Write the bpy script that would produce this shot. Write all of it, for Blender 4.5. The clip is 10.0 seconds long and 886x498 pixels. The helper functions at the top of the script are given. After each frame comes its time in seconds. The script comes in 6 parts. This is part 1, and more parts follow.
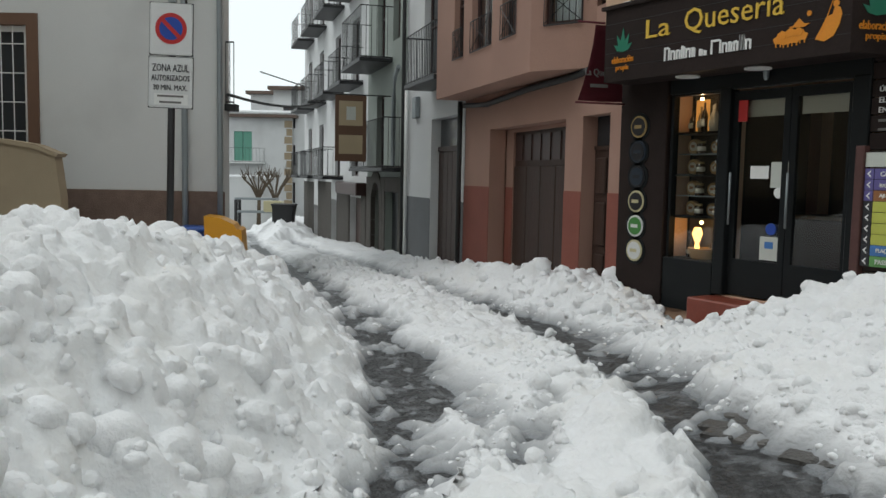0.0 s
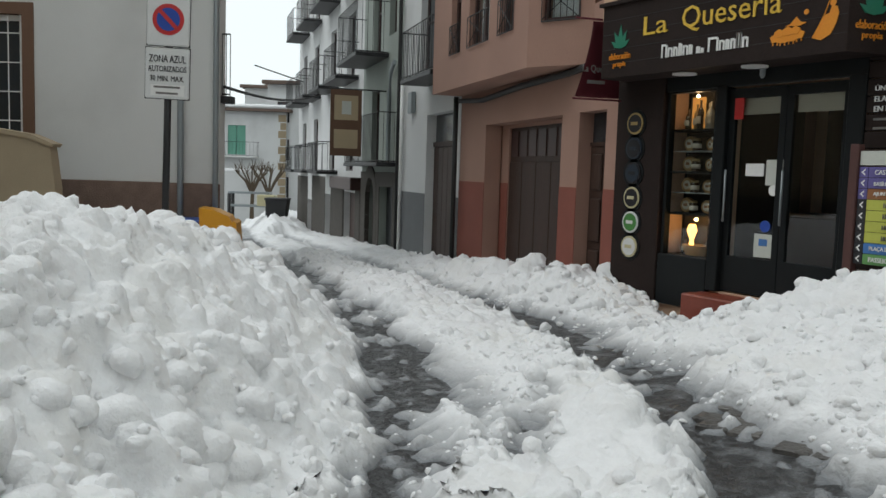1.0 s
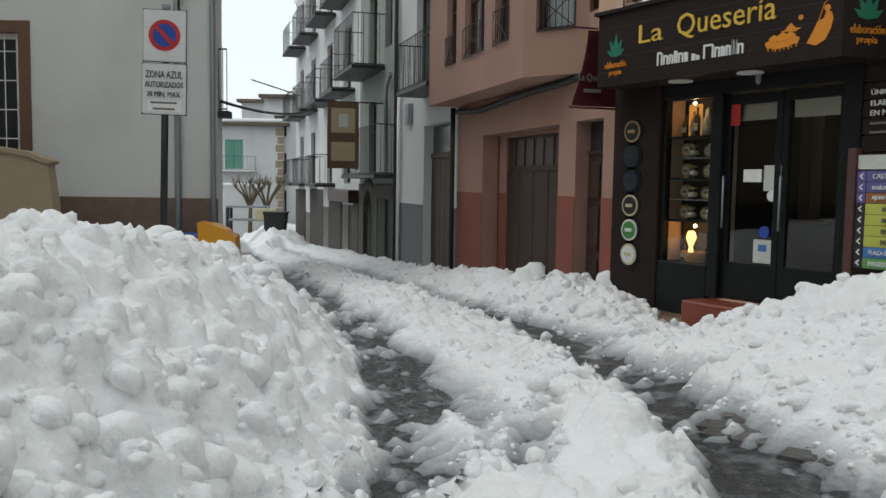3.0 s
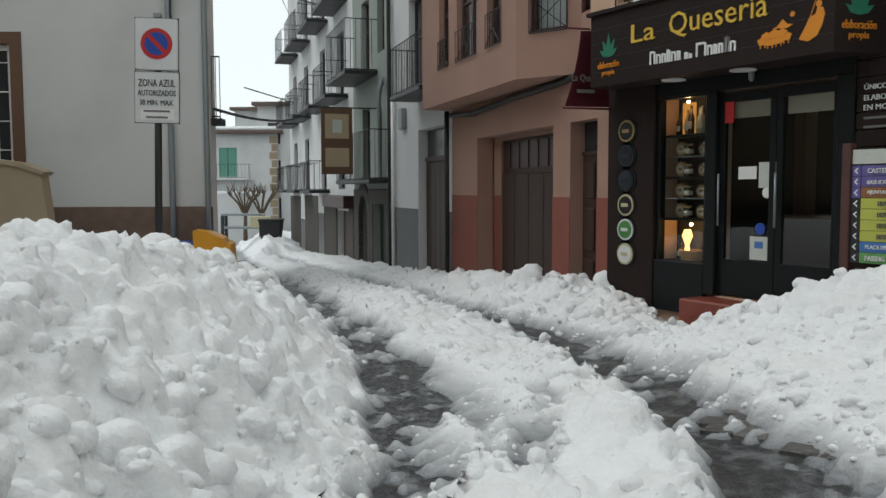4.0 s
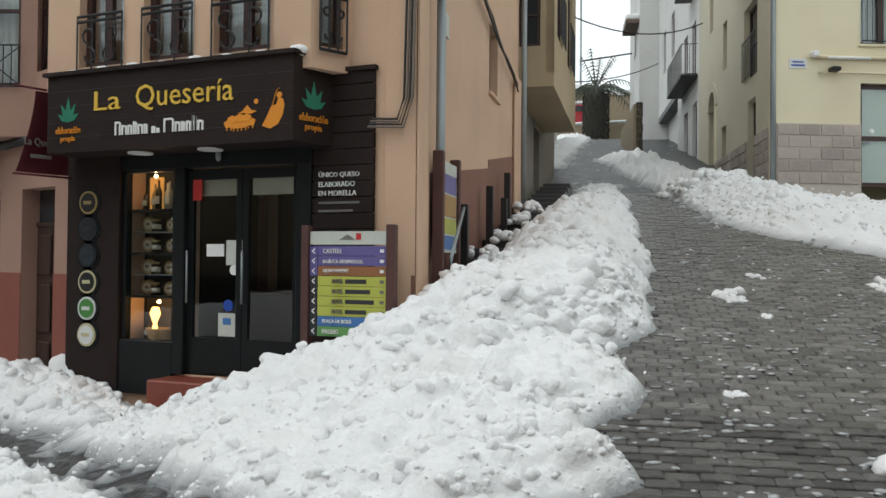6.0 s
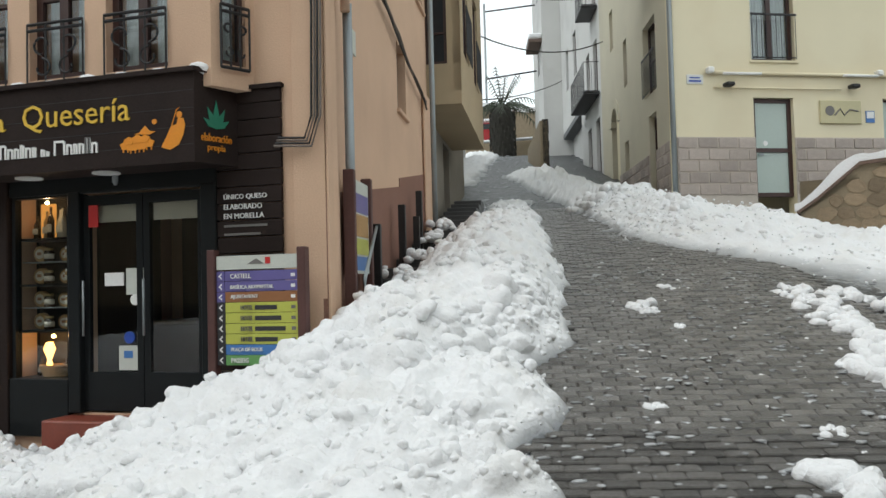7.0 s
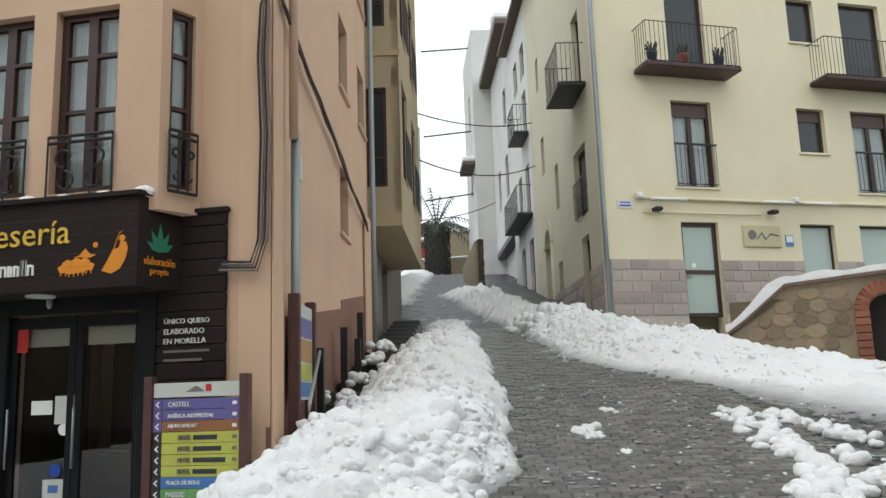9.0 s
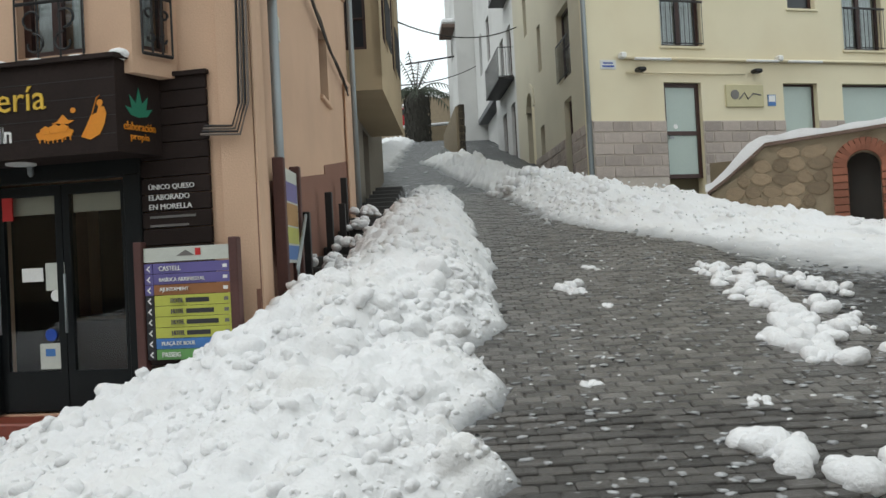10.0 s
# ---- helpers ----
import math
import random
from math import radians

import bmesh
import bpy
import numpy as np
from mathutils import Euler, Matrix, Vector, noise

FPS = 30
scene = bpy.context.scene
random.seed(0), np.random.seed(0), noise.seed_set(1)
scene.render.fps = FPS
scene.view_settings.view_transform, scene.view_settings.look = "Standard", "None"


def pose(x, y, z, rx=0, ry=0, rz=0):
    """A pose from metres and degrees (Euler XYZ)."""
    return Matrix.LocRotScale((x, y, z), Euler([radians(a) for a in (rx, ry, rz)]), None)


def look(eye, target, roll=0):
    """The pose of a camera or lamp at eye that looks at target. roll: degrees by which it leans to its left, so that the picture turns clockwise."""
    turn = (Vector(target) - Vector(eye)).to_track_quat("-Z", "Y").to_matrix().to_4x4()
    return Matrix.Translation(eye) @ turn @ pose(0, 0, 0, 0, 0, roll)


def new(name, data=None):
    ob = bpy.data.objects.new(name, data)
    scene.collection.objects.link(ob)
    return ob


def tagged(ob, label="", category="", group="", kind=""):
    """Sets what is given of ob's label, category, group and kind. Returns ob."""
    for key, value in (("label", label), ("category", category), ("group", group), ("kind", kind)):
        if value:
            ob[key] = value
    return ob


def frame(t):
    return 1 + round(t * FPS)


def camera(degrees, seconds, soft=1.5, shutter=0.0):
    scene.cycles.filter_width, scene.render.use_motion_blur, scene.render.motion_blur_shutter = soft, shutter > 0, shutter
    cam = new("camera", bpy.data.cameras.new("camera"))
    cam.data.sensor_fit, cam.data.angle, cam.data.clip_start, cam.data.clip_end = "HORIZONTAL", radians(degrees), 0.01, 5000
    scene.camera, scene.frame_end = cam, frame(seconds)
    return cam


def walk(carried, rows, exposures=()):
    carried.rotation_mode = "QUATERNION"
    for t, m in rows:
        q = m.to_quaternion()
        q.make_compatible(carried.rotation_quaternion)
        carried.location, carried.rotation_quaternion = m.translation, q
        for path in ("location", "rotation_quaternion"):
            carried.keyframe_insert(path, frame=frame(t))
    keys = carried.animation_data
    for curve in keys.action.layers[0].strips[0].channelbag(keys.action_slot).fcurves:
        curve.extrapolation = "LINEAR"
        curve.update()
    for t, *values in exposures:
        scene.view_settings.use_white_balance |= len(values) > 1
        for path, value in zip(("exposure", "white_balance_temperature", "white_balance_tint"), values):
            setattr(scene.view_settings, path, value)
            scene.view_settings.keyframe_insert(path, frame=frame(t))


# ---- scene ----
cam = camera(56.0, 10.0)
PATH = [
    (0, (0.171, 0.752, 1.653), (-1.528, 1.794, 1.479), 1.1),
    (0.5, (0.193, 0.698, 1.635), (-1.498, 1.752, 1.465), 1.6),
    (1, (0.176, 0.703, 1.62), (-1.512, 1.76, 1.439), 1.8),
    (1.5, (0.168, 0.711, 1.624), (-1.519, 1.771, 1.446), 1.6),
    (2, (0.161, 0.722, 1.635), (-1.527, 1.781, 1.461), 1.5),
    (2.5, (0.169, 0.705, 1.63), (-1.521, 1.762, 1.468), 1.4),
    (4, (0.15, 0.704, 1.601), (-1.534, 1.773, 1.457), -0.2),
    (4.5, (0.148, 0.716, 1.609), (-1.534, 1.789, 1.469), -0.4),
    (5, (0.144, 0.684, 1.614), (-1.38, 1.972, 1.486), 0.4),
    (5.5, (0.116, 0.693, 1.675), (-0.998, 2.353, 1.658), 0.2),
    (6, (0.021, 0.821, 1.627), (-0.731, 2.673, 1.664), 0.5),
    (6.2, (0.009, 0.898, 1.621), (-0.667, 2.78, 1.67), 0.3),
    (7.3, (-0.11, 0.977, 1.661), (-0.616, 2.908, 1.772), -1.8),
    (7.5, (-0.157, 0.944, 1.688), (-0.618, 2.883, 1.852), -1.7),
    (8, (-0.195, 0.927, 1.75), (-0.583, 2.858, 2.101), -1.5),
    (8.5, (-0.189, 0.944, 1.738), (-0.572, 2.872, 2.107), -1.7),
    (9, (-0.179, 0.94, 1.715), (-0.56, 2.871, 2.069), -1.9),
    (9.5, (-0.191, 0.928, 1.677), (-0.574, 2.879, 1.899), -2.5),
    (10, (-0.215, 0.905, 1.645), (-0.57, 2.873, 1.684), -3.0),
]
EXPOSURES = [(0, -0.1), (4.5, -0.12), (5.5, -0.05), (6.0, 0.15), (7.3, 0.25), (9.2, 0.3), (10, 0.15)]
walk(cam, [(t, look(eye, target, roll)) for t, eye, target, roll in PATH], EXPOSURES)

# ---- light ----
world = bpy.data.worlds.new("overcast")
scene.world = world
world.use_nodes = True
wn, wl = world.node_tree.nodes, world.node_tree.links
sky = wn.new("ShaderNodeTexSky")
sky.sky_type, sky.sun_disc = "NISHITA", False
sky.sun_elevation, sky.sun_rotation = radians(48), radians(200)
cloud = wn.new("ShaderNodeMixRGB")
cloud.inputs[0].default_value = 0.9
cloud.inputs[2].default_value = (7.55, 8.1, 8.1, 1)
wl.new(sky.outputs[0], cloud.inputs[1])
wl.new(cloud.outputs[0], wn["Background"].inputs[0])
wn["Background"].inputs[1].default_value = 0.14
sun = new("sun", bpy.data.lights.new("sun", "SUN"))
sun.data.energy, sun.data.angle, sun.data.color = 0.55, radians(25), (1, 1, 1)
sun.matrix_world = look((0, 0, 40), (20, 24, 0))


# ---- materials ----
def material(name, colour, rough=0.8, vary=0.12, scale=3.0, fine=40.0, bump=0.15, metal=0.0, stain=None, stain_amount=0.0, dist=0.02, obj_random=0.0, island=0.0, streak=False):
    m = bpy.data.materials.new(name)
    m.use_nodes = True
    n, l = m.node_tree.nodes, m.node_tree.links
    b = n["Principled BSDF"]
    b.inputs["Roughness"].default_value, b.inputs["Metallic"].default_value = rough, metal
    co = n.new("ShaderNodeTexCoord")
    mp = n.new("ShaderNodeMapping")
    if streak:
        mp.inputs["Scale"].default_value = (1, 1, 0.12)
    l.new(co.outputs["Object"], mp.inputs[0])
    big, small = n.new("ShaderNodeTexNoise"), n.new("ShaderNodeTexNoise")
    big.inputs["Scale"].default_value, big.inputs["Detail"].default_value = scale, 5
    small.inputs["Scale"].default_value, small.inputs["Detail"].default_value = fine, 4
    l.new(mp.outputs[0], big.inputs["Vector"])
    l.new(mp.outputs[0], small.inputs["Vector"])
    add = n.new("ShaderNodeMath")
    add.operation = "ADD"
    l.new(big.outputs["Fac"], add.inputs[0])
    l.new(small.outputs["Fac"], add.inputs[1])
    rg = n.new("ShaderNodeMapRange")
    rg.inputs["From Min"].default_value, rg.inputs["From Max"].default_value = 0.6, 1.4
    rg.inputs["To Min"].default_value, rg.inputs["To Max"].default_value = 1 - vary, 1 + vary
    l.new(add.outputs[0], rg.inputs[0])
    val = rg.outputs[0]
    if obj_random or island:
        inf = n.new("ShaderNodeObjectInfo" if obj_random else "ShaderNodeNewGeometry")
        r2 = n.new("ShaderNodeMapRange")
        a = obj_random or island
        r2.inputs["To Min"].default_value, r2.inputs["To Max"].default_value = 1 - a, 1 + a
        l.new(inf.outputs["Random" if obj_random else "Random Per Island"], r2.inputs[0])
        mu = n.new("ShaderNodeMath")
        mu.operation = "MULTIPLY"
        l.new(val, mu.inputs[0])
        l.new(r2.outputs[0], mu.inputs[1])
        val = mu.outputs[0]
    mix = n.new("ShaderNodeMixRGB")
    mix.blend_type = "MULTIPLY"
    mix.inputs[0].default_value = 1
    mix.inputs[1].default_value = (*colour, 1)
    l.new(val, mix.inputs[2])
    out = mix.outputs[0]
    if stain:
        sn, ramp = n.new("ShaderNodeTexNoise"), n.new("ShaderNodeMapRange")
        sn.inputs["Scale"].default_value, sn.inputs["Detail"].default_value = scale * 0.6, 8
        l.new(mp.outputs[0], sn.inputs["Vector"])
        ramp.inputs["From Min"].default_value, ramp.inputs["From Max"].default_value = 0.5, 0.72
        ramp.inputs["To Max"].default_value = stain_amount
        l.new(sn.outputs["Fac"], ramp.inputs[0])
        m2 = n.new("ShaderNodeMixRGB")
        m2.inputs[2].default_value = (*stain, 1)
        l.new(ramp.outputs[0], m2.inputs[0])
        l.new(out, m2.inputs[1])
        out = m2.outputs[0]
    l.new(out, b.inputs["Base Color"])
    if bump:
        bp = n.new("ShaderNodeBump")
        bp.inputs["Strength"].default_value, bp.inputs["Distance"].default_value = bump, dist
        l.new(small.outputs["Fac"], bp.inputs["Height"])
        l.new(bp.outputs[0], b.inputs["Normal"])
    return m


PEACH = material("peach_render", (0.62, 0.42, 0.29), 0.9, 0.08, 1.2, 60, 0.2, stain=(0.5, 0.33, 0.23), stain_amount=0.5)
PINK = material("pink_render", (0.36, 0.215, 0.165), 0.9, 0.09, 1.2, 60, 0.2, stain=(0.29, 0.17, 0.135), stain_amount=0.5)
REDBAND = material("red_plinth_paint", (0.23, 0.07, 0.048), 0.85, 0.12, 1.5, 50, 0.2)
BROWNBAND = material("brown_plinth_paint", (0.24, 0.12, 0.085), 0.85, 0.12, 1.5, 50, 0.2)
WHITE = material("white_plaster", (0.60, 0.60, 0.58), 0.9, 0.05, 0.8, 50, 0.2, stain=(0.43, 0.425, 0.41), stain_amount=0.5)
WHITEWASH = material("grey_whitewash", (0.63, 0.635, 0.63), 0.9, 0.06, 0.8, 50, 0.2, stain=(0.44, 0.44, 0.43), stain_amount=0.6)
GREYGREEN = material("greygreen_plaster", (0.27, 0.30, 0.27), 0.9, 0.06, 0.8, 50, 0.2, stain=(0.27, 0.29, 0.26), stain_amount=0.4)
GREYBASE = material("grey_plinth", (0.16, 0.165, 0.17), 0.9, 0.1, 1.5, 50, 0.2)
CREAM = material("cream_render", (0.75, 0.68, 0.49), 0.9, 0.05, 0.7, 60, 0.15, stain=(0.66, 0.56, 0.38), stain_amount=0.5)
# Cream render again, darkened and greyed: the lane side's shade as colour.
CREAMSHADE = material("shaded_cream_render", (0.56, 0.52, 0.40), 0.9, 0.06, 0.7, 60, 0.15, stain=(0.44, 0.41, 0.32), stain_amount=0.4)
OCHRE = material("ochre_render", (0.46, 0.36, 0.23), 0.9, 0.07, 0.8, 60, 0.15, stain=(0.36, 0.28, 0.18), stain_amount=0.5)
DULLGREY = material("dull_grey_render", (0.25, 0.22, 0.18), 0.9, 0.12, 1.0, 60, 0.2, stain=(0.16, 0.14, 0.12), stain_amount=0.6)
STONEBAND = material("rough_brown_plinth", (0.17, 0.115, 0.09), 0.95, 0.25, 6, 40, 0.8)
DARKWOOD = material("dark_brown_boards", (0.022, 0.014, 0.012), 0.7, 0.25, 3, 45, 0.2)
BLACKGREEN = material("black_green_joinery", (0.011, 0.013, 0.014), 0.4, 0.15, 3, 45, 0.05)
GARAGE = material("brown_door_wood", (0.042, 0.02, 0.013), 0.6, 0.3, 2, 40, 0.25, streak=True)
for m_ in (DARKWOOD, BLACKGREEN):
    m_.node_tree.nodes["Principled BSDF"].inputs["Specular IOR Level"].default_value = 0.2
IRON = material("black_iron", (0.014, 0.014, 0.015), 0.5, 0.2, 8, 60, 0.1)
ROAD = material("wet_paving", (0.035, 0.036, 0.037), 0.4, 0.5, 9, 16, 1.0, stain=(0.24, 0.25, 0.26), stain_amount=0.8, dist=0.06)


def plain(name, colour, rough=0.5, metal=0.0, vary=0.08, emit=0.0):
    m = material(name, colour, rough, vary, 5, 70, 0.05, metal)
    if emit:
        b = m.node_tree.nodes["Principled BSDF"]
        b.inputs["Emission Color"].default_value = (*colour, 1)
        b.inputs["Emission Strength"].default_value = emit
    return m


def glass_material(name, tint=(0.9, 0.95, 0.95), rough=0.0):
    m = bpy.data.materials.new(name)
    m.use_nodes = True
    b = m.node_tree.nodes["Principled BSDF"]
    b.inputs["Base Color"].default_value = (*tint, 1)
    b.inputs["Roughness"].default_value, b.inputs["Transmission Weight"].default_value, b.inputs["IOR"].default_value = rough, 1, 1.45
    return m


GLASS = glass_material("window_glass")
FROST = material("frosted_glass", (0.42, 0.50, 0.46), 0.15, 0.04, 1, 30, 0.02)
DARKGLASS = plain("dark_window_glass", (0.03, 0.035, 0.04), 0.08)
# Near-black: shade of unlit rooms and niche as colour; also the display's dark back.
DARKROOM = plain("dark_backing_shade", (0.05, 0.045, 0.04), 0.9)
CURTAIN = material("pale_curtain", (0.62, 0.64, 0.64), 0.9, 0.06, 6, 60, 0.2, streak=True)
WHITEPAINT = plain("white_paint", (0.78, 0.78, 0.76), 0.4)
BROWNFRAME = plain("dark_brown_frame", (0.045, 0.018, 0.014), 0.45)
TANFRAME = plain("brown_stone_frame", (0.14, 0.075, 0.045), 0.8)
SHUTTER = material("brown_roller_shutter", (0.10, 0.065, 0.055), 0.6, 0.1, 2, 50, 0.1)
GREENSHUTTER = plain("green_shutter_paint", (0.12, 0.32, 0.24), 0.6)
GREYMETAL = plain("galvanised_metal", (0.28, 0.31, 0.32), 0.45, 0.5)
PEACHPIPE = plain("peach_pipe_paint", (0.55, 0.38, 0.27), 0.6)
CABLE = plain("black_cable", (0.02, 0.02, 0.02), 0.6)
CABLEPALE = plain("weathered_cable", (0.16, 0.13, 0.11), 0.7)
BOARDWOOD = plain("red_brown_post_wood", (0.085, 0.035, 0.03), 0.6, vary=0.2)
GOLDTEXT = plain("yellow_letters", (0.72, 0.47, 0.06), 0.4)
WHITETEXT = plain("white_letters", (0.8, 0.8, 0.78), 0.4)
DARKTEXT = plain("dark_letters", (0.03, 0.03, 0.035), 0.5)
GREYTEXT = plain("grey_letters", (0.16, 0.15, 0.14), 0.5)
ORANGE = plain("orange_vinyl", (0.75, 0.27, 0.02), 0.45)
TEALLEAF = plain("teal_green_vinyl", (0.02, 0.20, 0.12), 0.45)
CRIMSON = plain("crimson_cloth", (0.10, 0.010, 0.018), 0.8)
PURPLE = plain("purple_panel", (0.13, 0.11, 0.30), 0.4)
BROWNPANEL = plain("brown_panel", (0.28, 0.12, 0.05), 0.4)
LIME = plain("lime_panel", (0.47, 0.49, 0.09), 0.4)
BLUEPANEL = plain("blue_panel", (0.06, 0.18, 0.45), 0.4)
GREENPANEL = plain("green_panel", (0.13, 0.32, 0.10), 0.4)
PALEPANEL = plain("pale_grey_panel", (0.55, 0.57, 0.52), 0.4)
BADGEGOLD = plain("gold_badge", (0.35, 0.25, 0.10), 0.4)
BADGEGREEN = plain("green_badge", (0.06, 0.22, 0.05), 0.4)
BADGEPALE = plain("pale_badge", (0.52, 0.47, 0.28), 0.4)
BADGEBLUE = plain("blue_badge", (0.018, 0.028, 0.042), 0.4)
BADGEBLACK = plain("black_badge", (0.015, 0.015, 0.018), 0.4)
REDSIGN = plain("red_sign_film", (0.50, 0.03, 0.03), 0.35)
BLUESIGN = plain("blue_sign_film", (0.02, 0.07, 0.36), 0.35)
SIGNFACE = plain("white_sign_face", (0.66, 0.67, 0.66), 0.35)
REDTILE = material("red_floor_tile", (0.22, 0.05, 0.03), 0.4, 0.15, 4, 40, 0.1)
ROOFTILE = material("old_roof_tile", (0.14, 0.10, 0.08), 0.9, 0.2, 5, 40, 0.4)
TAN = material("tan_plaster", (0.34, 0.27, 0.18), 0.9, 0.12, 2, 60, 0.3, stain=(0.26, 0.2, 0.14), stain_amount=0.5)
RUBBLE = material("rubble_stone", (0.27, 0.205, 0.135), 0.9, 0.2, 5, 40, 0.6, obj_random=0.35)
MORTAR = material("earth_mortar", (0.29, 0.235, 0.16), 0.95, 0.15, 5, 50, 0.5)
ASHLAR = material("pinkish_ashlar", (0.43, 0.37, 0.33), 0.9, 0.14, 3, 50, 0.5, obj_random=0.16)
JOINT = material("pale_joint", (0.55, 0.49, 0.43), 0.95, 0.08, 5, 50, 0.2)
DARKSTONE = material("dark_worn_stone", (0.065, 0.057, 0.049), 0.9, 0.2, 4, 40, 0.5)
STEPSTONE = material("dark_wet_stone", (0.05, 0.05, 0.05), 0.4, 0.2, 4, 40, 0.3)
YELLOWPLASTIC = plain("yellow_plastic", (0.66, 0.30, 0.01), 0.35)
BLUEPLASTIC = plain("blue_plastic", (0.02, 0.08, 0.34), 0.35)
LAMPGLOW = plain("warm_lamp", (1.0, 0.52, 0.14), 0.5, emit=3.5)
# Ochre display panel: its lit look is added as weak emission.
SHELFGLOW = plain("amber_panel_glow", (0.8, 0.36, 0.08), 0.5, emit=0.55)
BOTTLE = plain("dark_bottle", (0.05, 0.03, 0.015), 0.15)
JARPALE = plain("pale_product_wrap", (0.55, 0.50, 0.40), 0.5)
BASKET = plain("straw_basket", (0.40, 0.24, 0.10), 0.8, vary=0.2)
WARMWOOD = plain("ochre_counter_wood", (0.10, 0.05, 0.02), 0.7)
BARK = material("brown_bark", (0.10, 0.075, 0.05), 0.95, 0.25, 5, 40, 0.6)
PALMBARK = material("dark_shaggy_bark", (0.045, 0.042, 0.034), 0.95, 0.3, 5, 30, 0.6)
PALMLEAF = material("dull_palm_leaf", (0.06, 0.075, 0.05), 0.8, 0.3, 3, 20, 0.2)
CARRED = plain("red_car_paint", (0.40, 0.02, 0.025), 0.25)
TYRE = plain("black_rubber", (0.02, 0.02, 0.02), 0.8)


def snow_material():
    """Clean snow that turns to grey wet slush where it lies thin."""
    m = material("snow", (0.83, 0.835, 0.84), 0.65, 0.05, 2.5, 24, 0.5, dist=0.04, stain=(0.76, 0.745, 0.71), stain_amount=0.5)
    n, l = m.node_tree.nodes, m.node_tree.links
    b = n["Principled BSDF"]
    clean = b.inputs["Base Color"].links[0].from_socket
    at, rg, mix = n.new("ShaderNodeAttribute"), n.new("ShaderNodeMapRange"), n.new("ShaderNodeMixRGB")
    at.attribute_name = "depth"
    nz, ad = n.new("ShaderNodeTexNoise"), n.new("ShaderNodeMath")
    nz.inputs["Scale"].default_value, nz.inputs["Detail"].default_value = 9, 6
    ad.operation, ad.inputs[1].default_value = "MULTIPLY_ADD", 0.10
    l.new(nz.outputs["Fac"], ad.inputs[0])
    l.new(at.outputs["Fac"], ad.inputs[2])
    rg.inputs["From Min"].default_value, rg.inputs["From Max"].default_value = 0.02, 0.18
    l.new(ad.outputs[0], rg.inputs[0])
    mix.inputs[1].default_value = (0.17, 0.18, 0.19, 1)
    l.new(rg.outputs[0], mix.inputs[0])
    l.new(clean, mix.inputs[2])
    l.new(mix.outputs[0], b.inputs["Base Color"])
    r2 = n.new("ShaderNodeMapRange")
    r2.inputs["To Min"].default_value, r2.inputs["To Max"].default_value = 0.25, 0.65
    l.new(rg.outputs[0], r2.inputs[0])
    l.new(r2.outputs[0], b.inputs["Roughness"])
    return m


SNOW = snow_material()
SNOWLUMP = material("fresh_snow", (0.84, 0.845, 0.85), 0.65, 0.05, 2.5, 30, 0.5, dist=0.04)


# ---- ground and snow heights ----
def soft(a, b, x):
    t = np.clip((x - a) / (b - a), 0, 1)
    return t * t * (3 - 2 * t)


def ground_z(x, y):
    """Height of the paving: a level corner, a steep lane up to the north and a lane that falls gently to the west."""
    x, y = np.asarray(x, float), np.asarray(y, float)
    d = -0.19 * x + 0.98 * (y - 1.5)
    v = 0.98 * x + 0.19 * (y - 1.5)
    ramp = 0.1 * (np.sqrt((d - 2) ** 2 + 4) + d - 2) - 0.0828
    ramp = np.where(d > 45, ramp - 0.12 * (d - 45), ramp)
    aside = 0.12 * np.clip(y - 14, 0, 40)
    up = np.clip(ramp, 0, 14) * (1 - 0.045 * np.clip(v - 3, 0, 6)) * soft(-5.5, -0.5, v + aside) * soft(-14, -8, x + 0.25 * y + 40 * (y > 12))
    west = -0.05 * np.clip(-9 - x, 0, 45)
    west = west * soft(60, 12, y)
    return up + west


def ridge(x, y, points):
    """Heap along a broken line of (x, y, height, half width): the largest height of its pieces."""
    out = np.full(x.shape, -9.0)
    for (x0, y0, h0, w0), (x1, y1, h1, w1) in zip(points, points[1:]):
        dx, dy = x1 - x0, y1 - y0
        t = np.clip(((x - x0) * dx + (y - y0) * dy) / (dx * dx + dy * dy), 0, 1)
        r = np.hypot(x - x0 - t * dx, y - y0 - t * dy) / (w0 + t * (w1 - w0))
        h = (h0 + t * (h1 - h0)) * np.where(r < 1, np.clip(1 - r ** 2.3, 0, 1) ** 0.8, -(r - 1) * 1.2)
        out = np.maximum(out, h)
    return out


def near_line(x, y, points):
    """Distance to a broken line of (x, y)."""
    out = np.full(x.shape, 1e9)
    for (x0, y0), (x1, y1) in zip(points, points[1:]):
        dx, dy = x1 - x0, y1 - y0
        t = np.clip(((x - x0) * dx + (y - y0) * dy) / (dx * dx + dy * dy), 0, 1)
        out = np.minimum(out, np.hypot(x - x0 - t * dx, y - y0 - t * dy))
    return out


def scatter(i, j, seed):
    """A repeatable random number from 0 to 1 for each cell."""
    a = np.sin(i * 127.1 + j * 311.7 + seed * 74.7) * 43758.5453
    return a - np.floor(a)


def scatter3(i, j, k, seed):
    a = np.sin(i * 127.1 + j * 311.7 + k * 191.3 + seed * 74.7) * 43758.5453
    return a - np.floor(a)


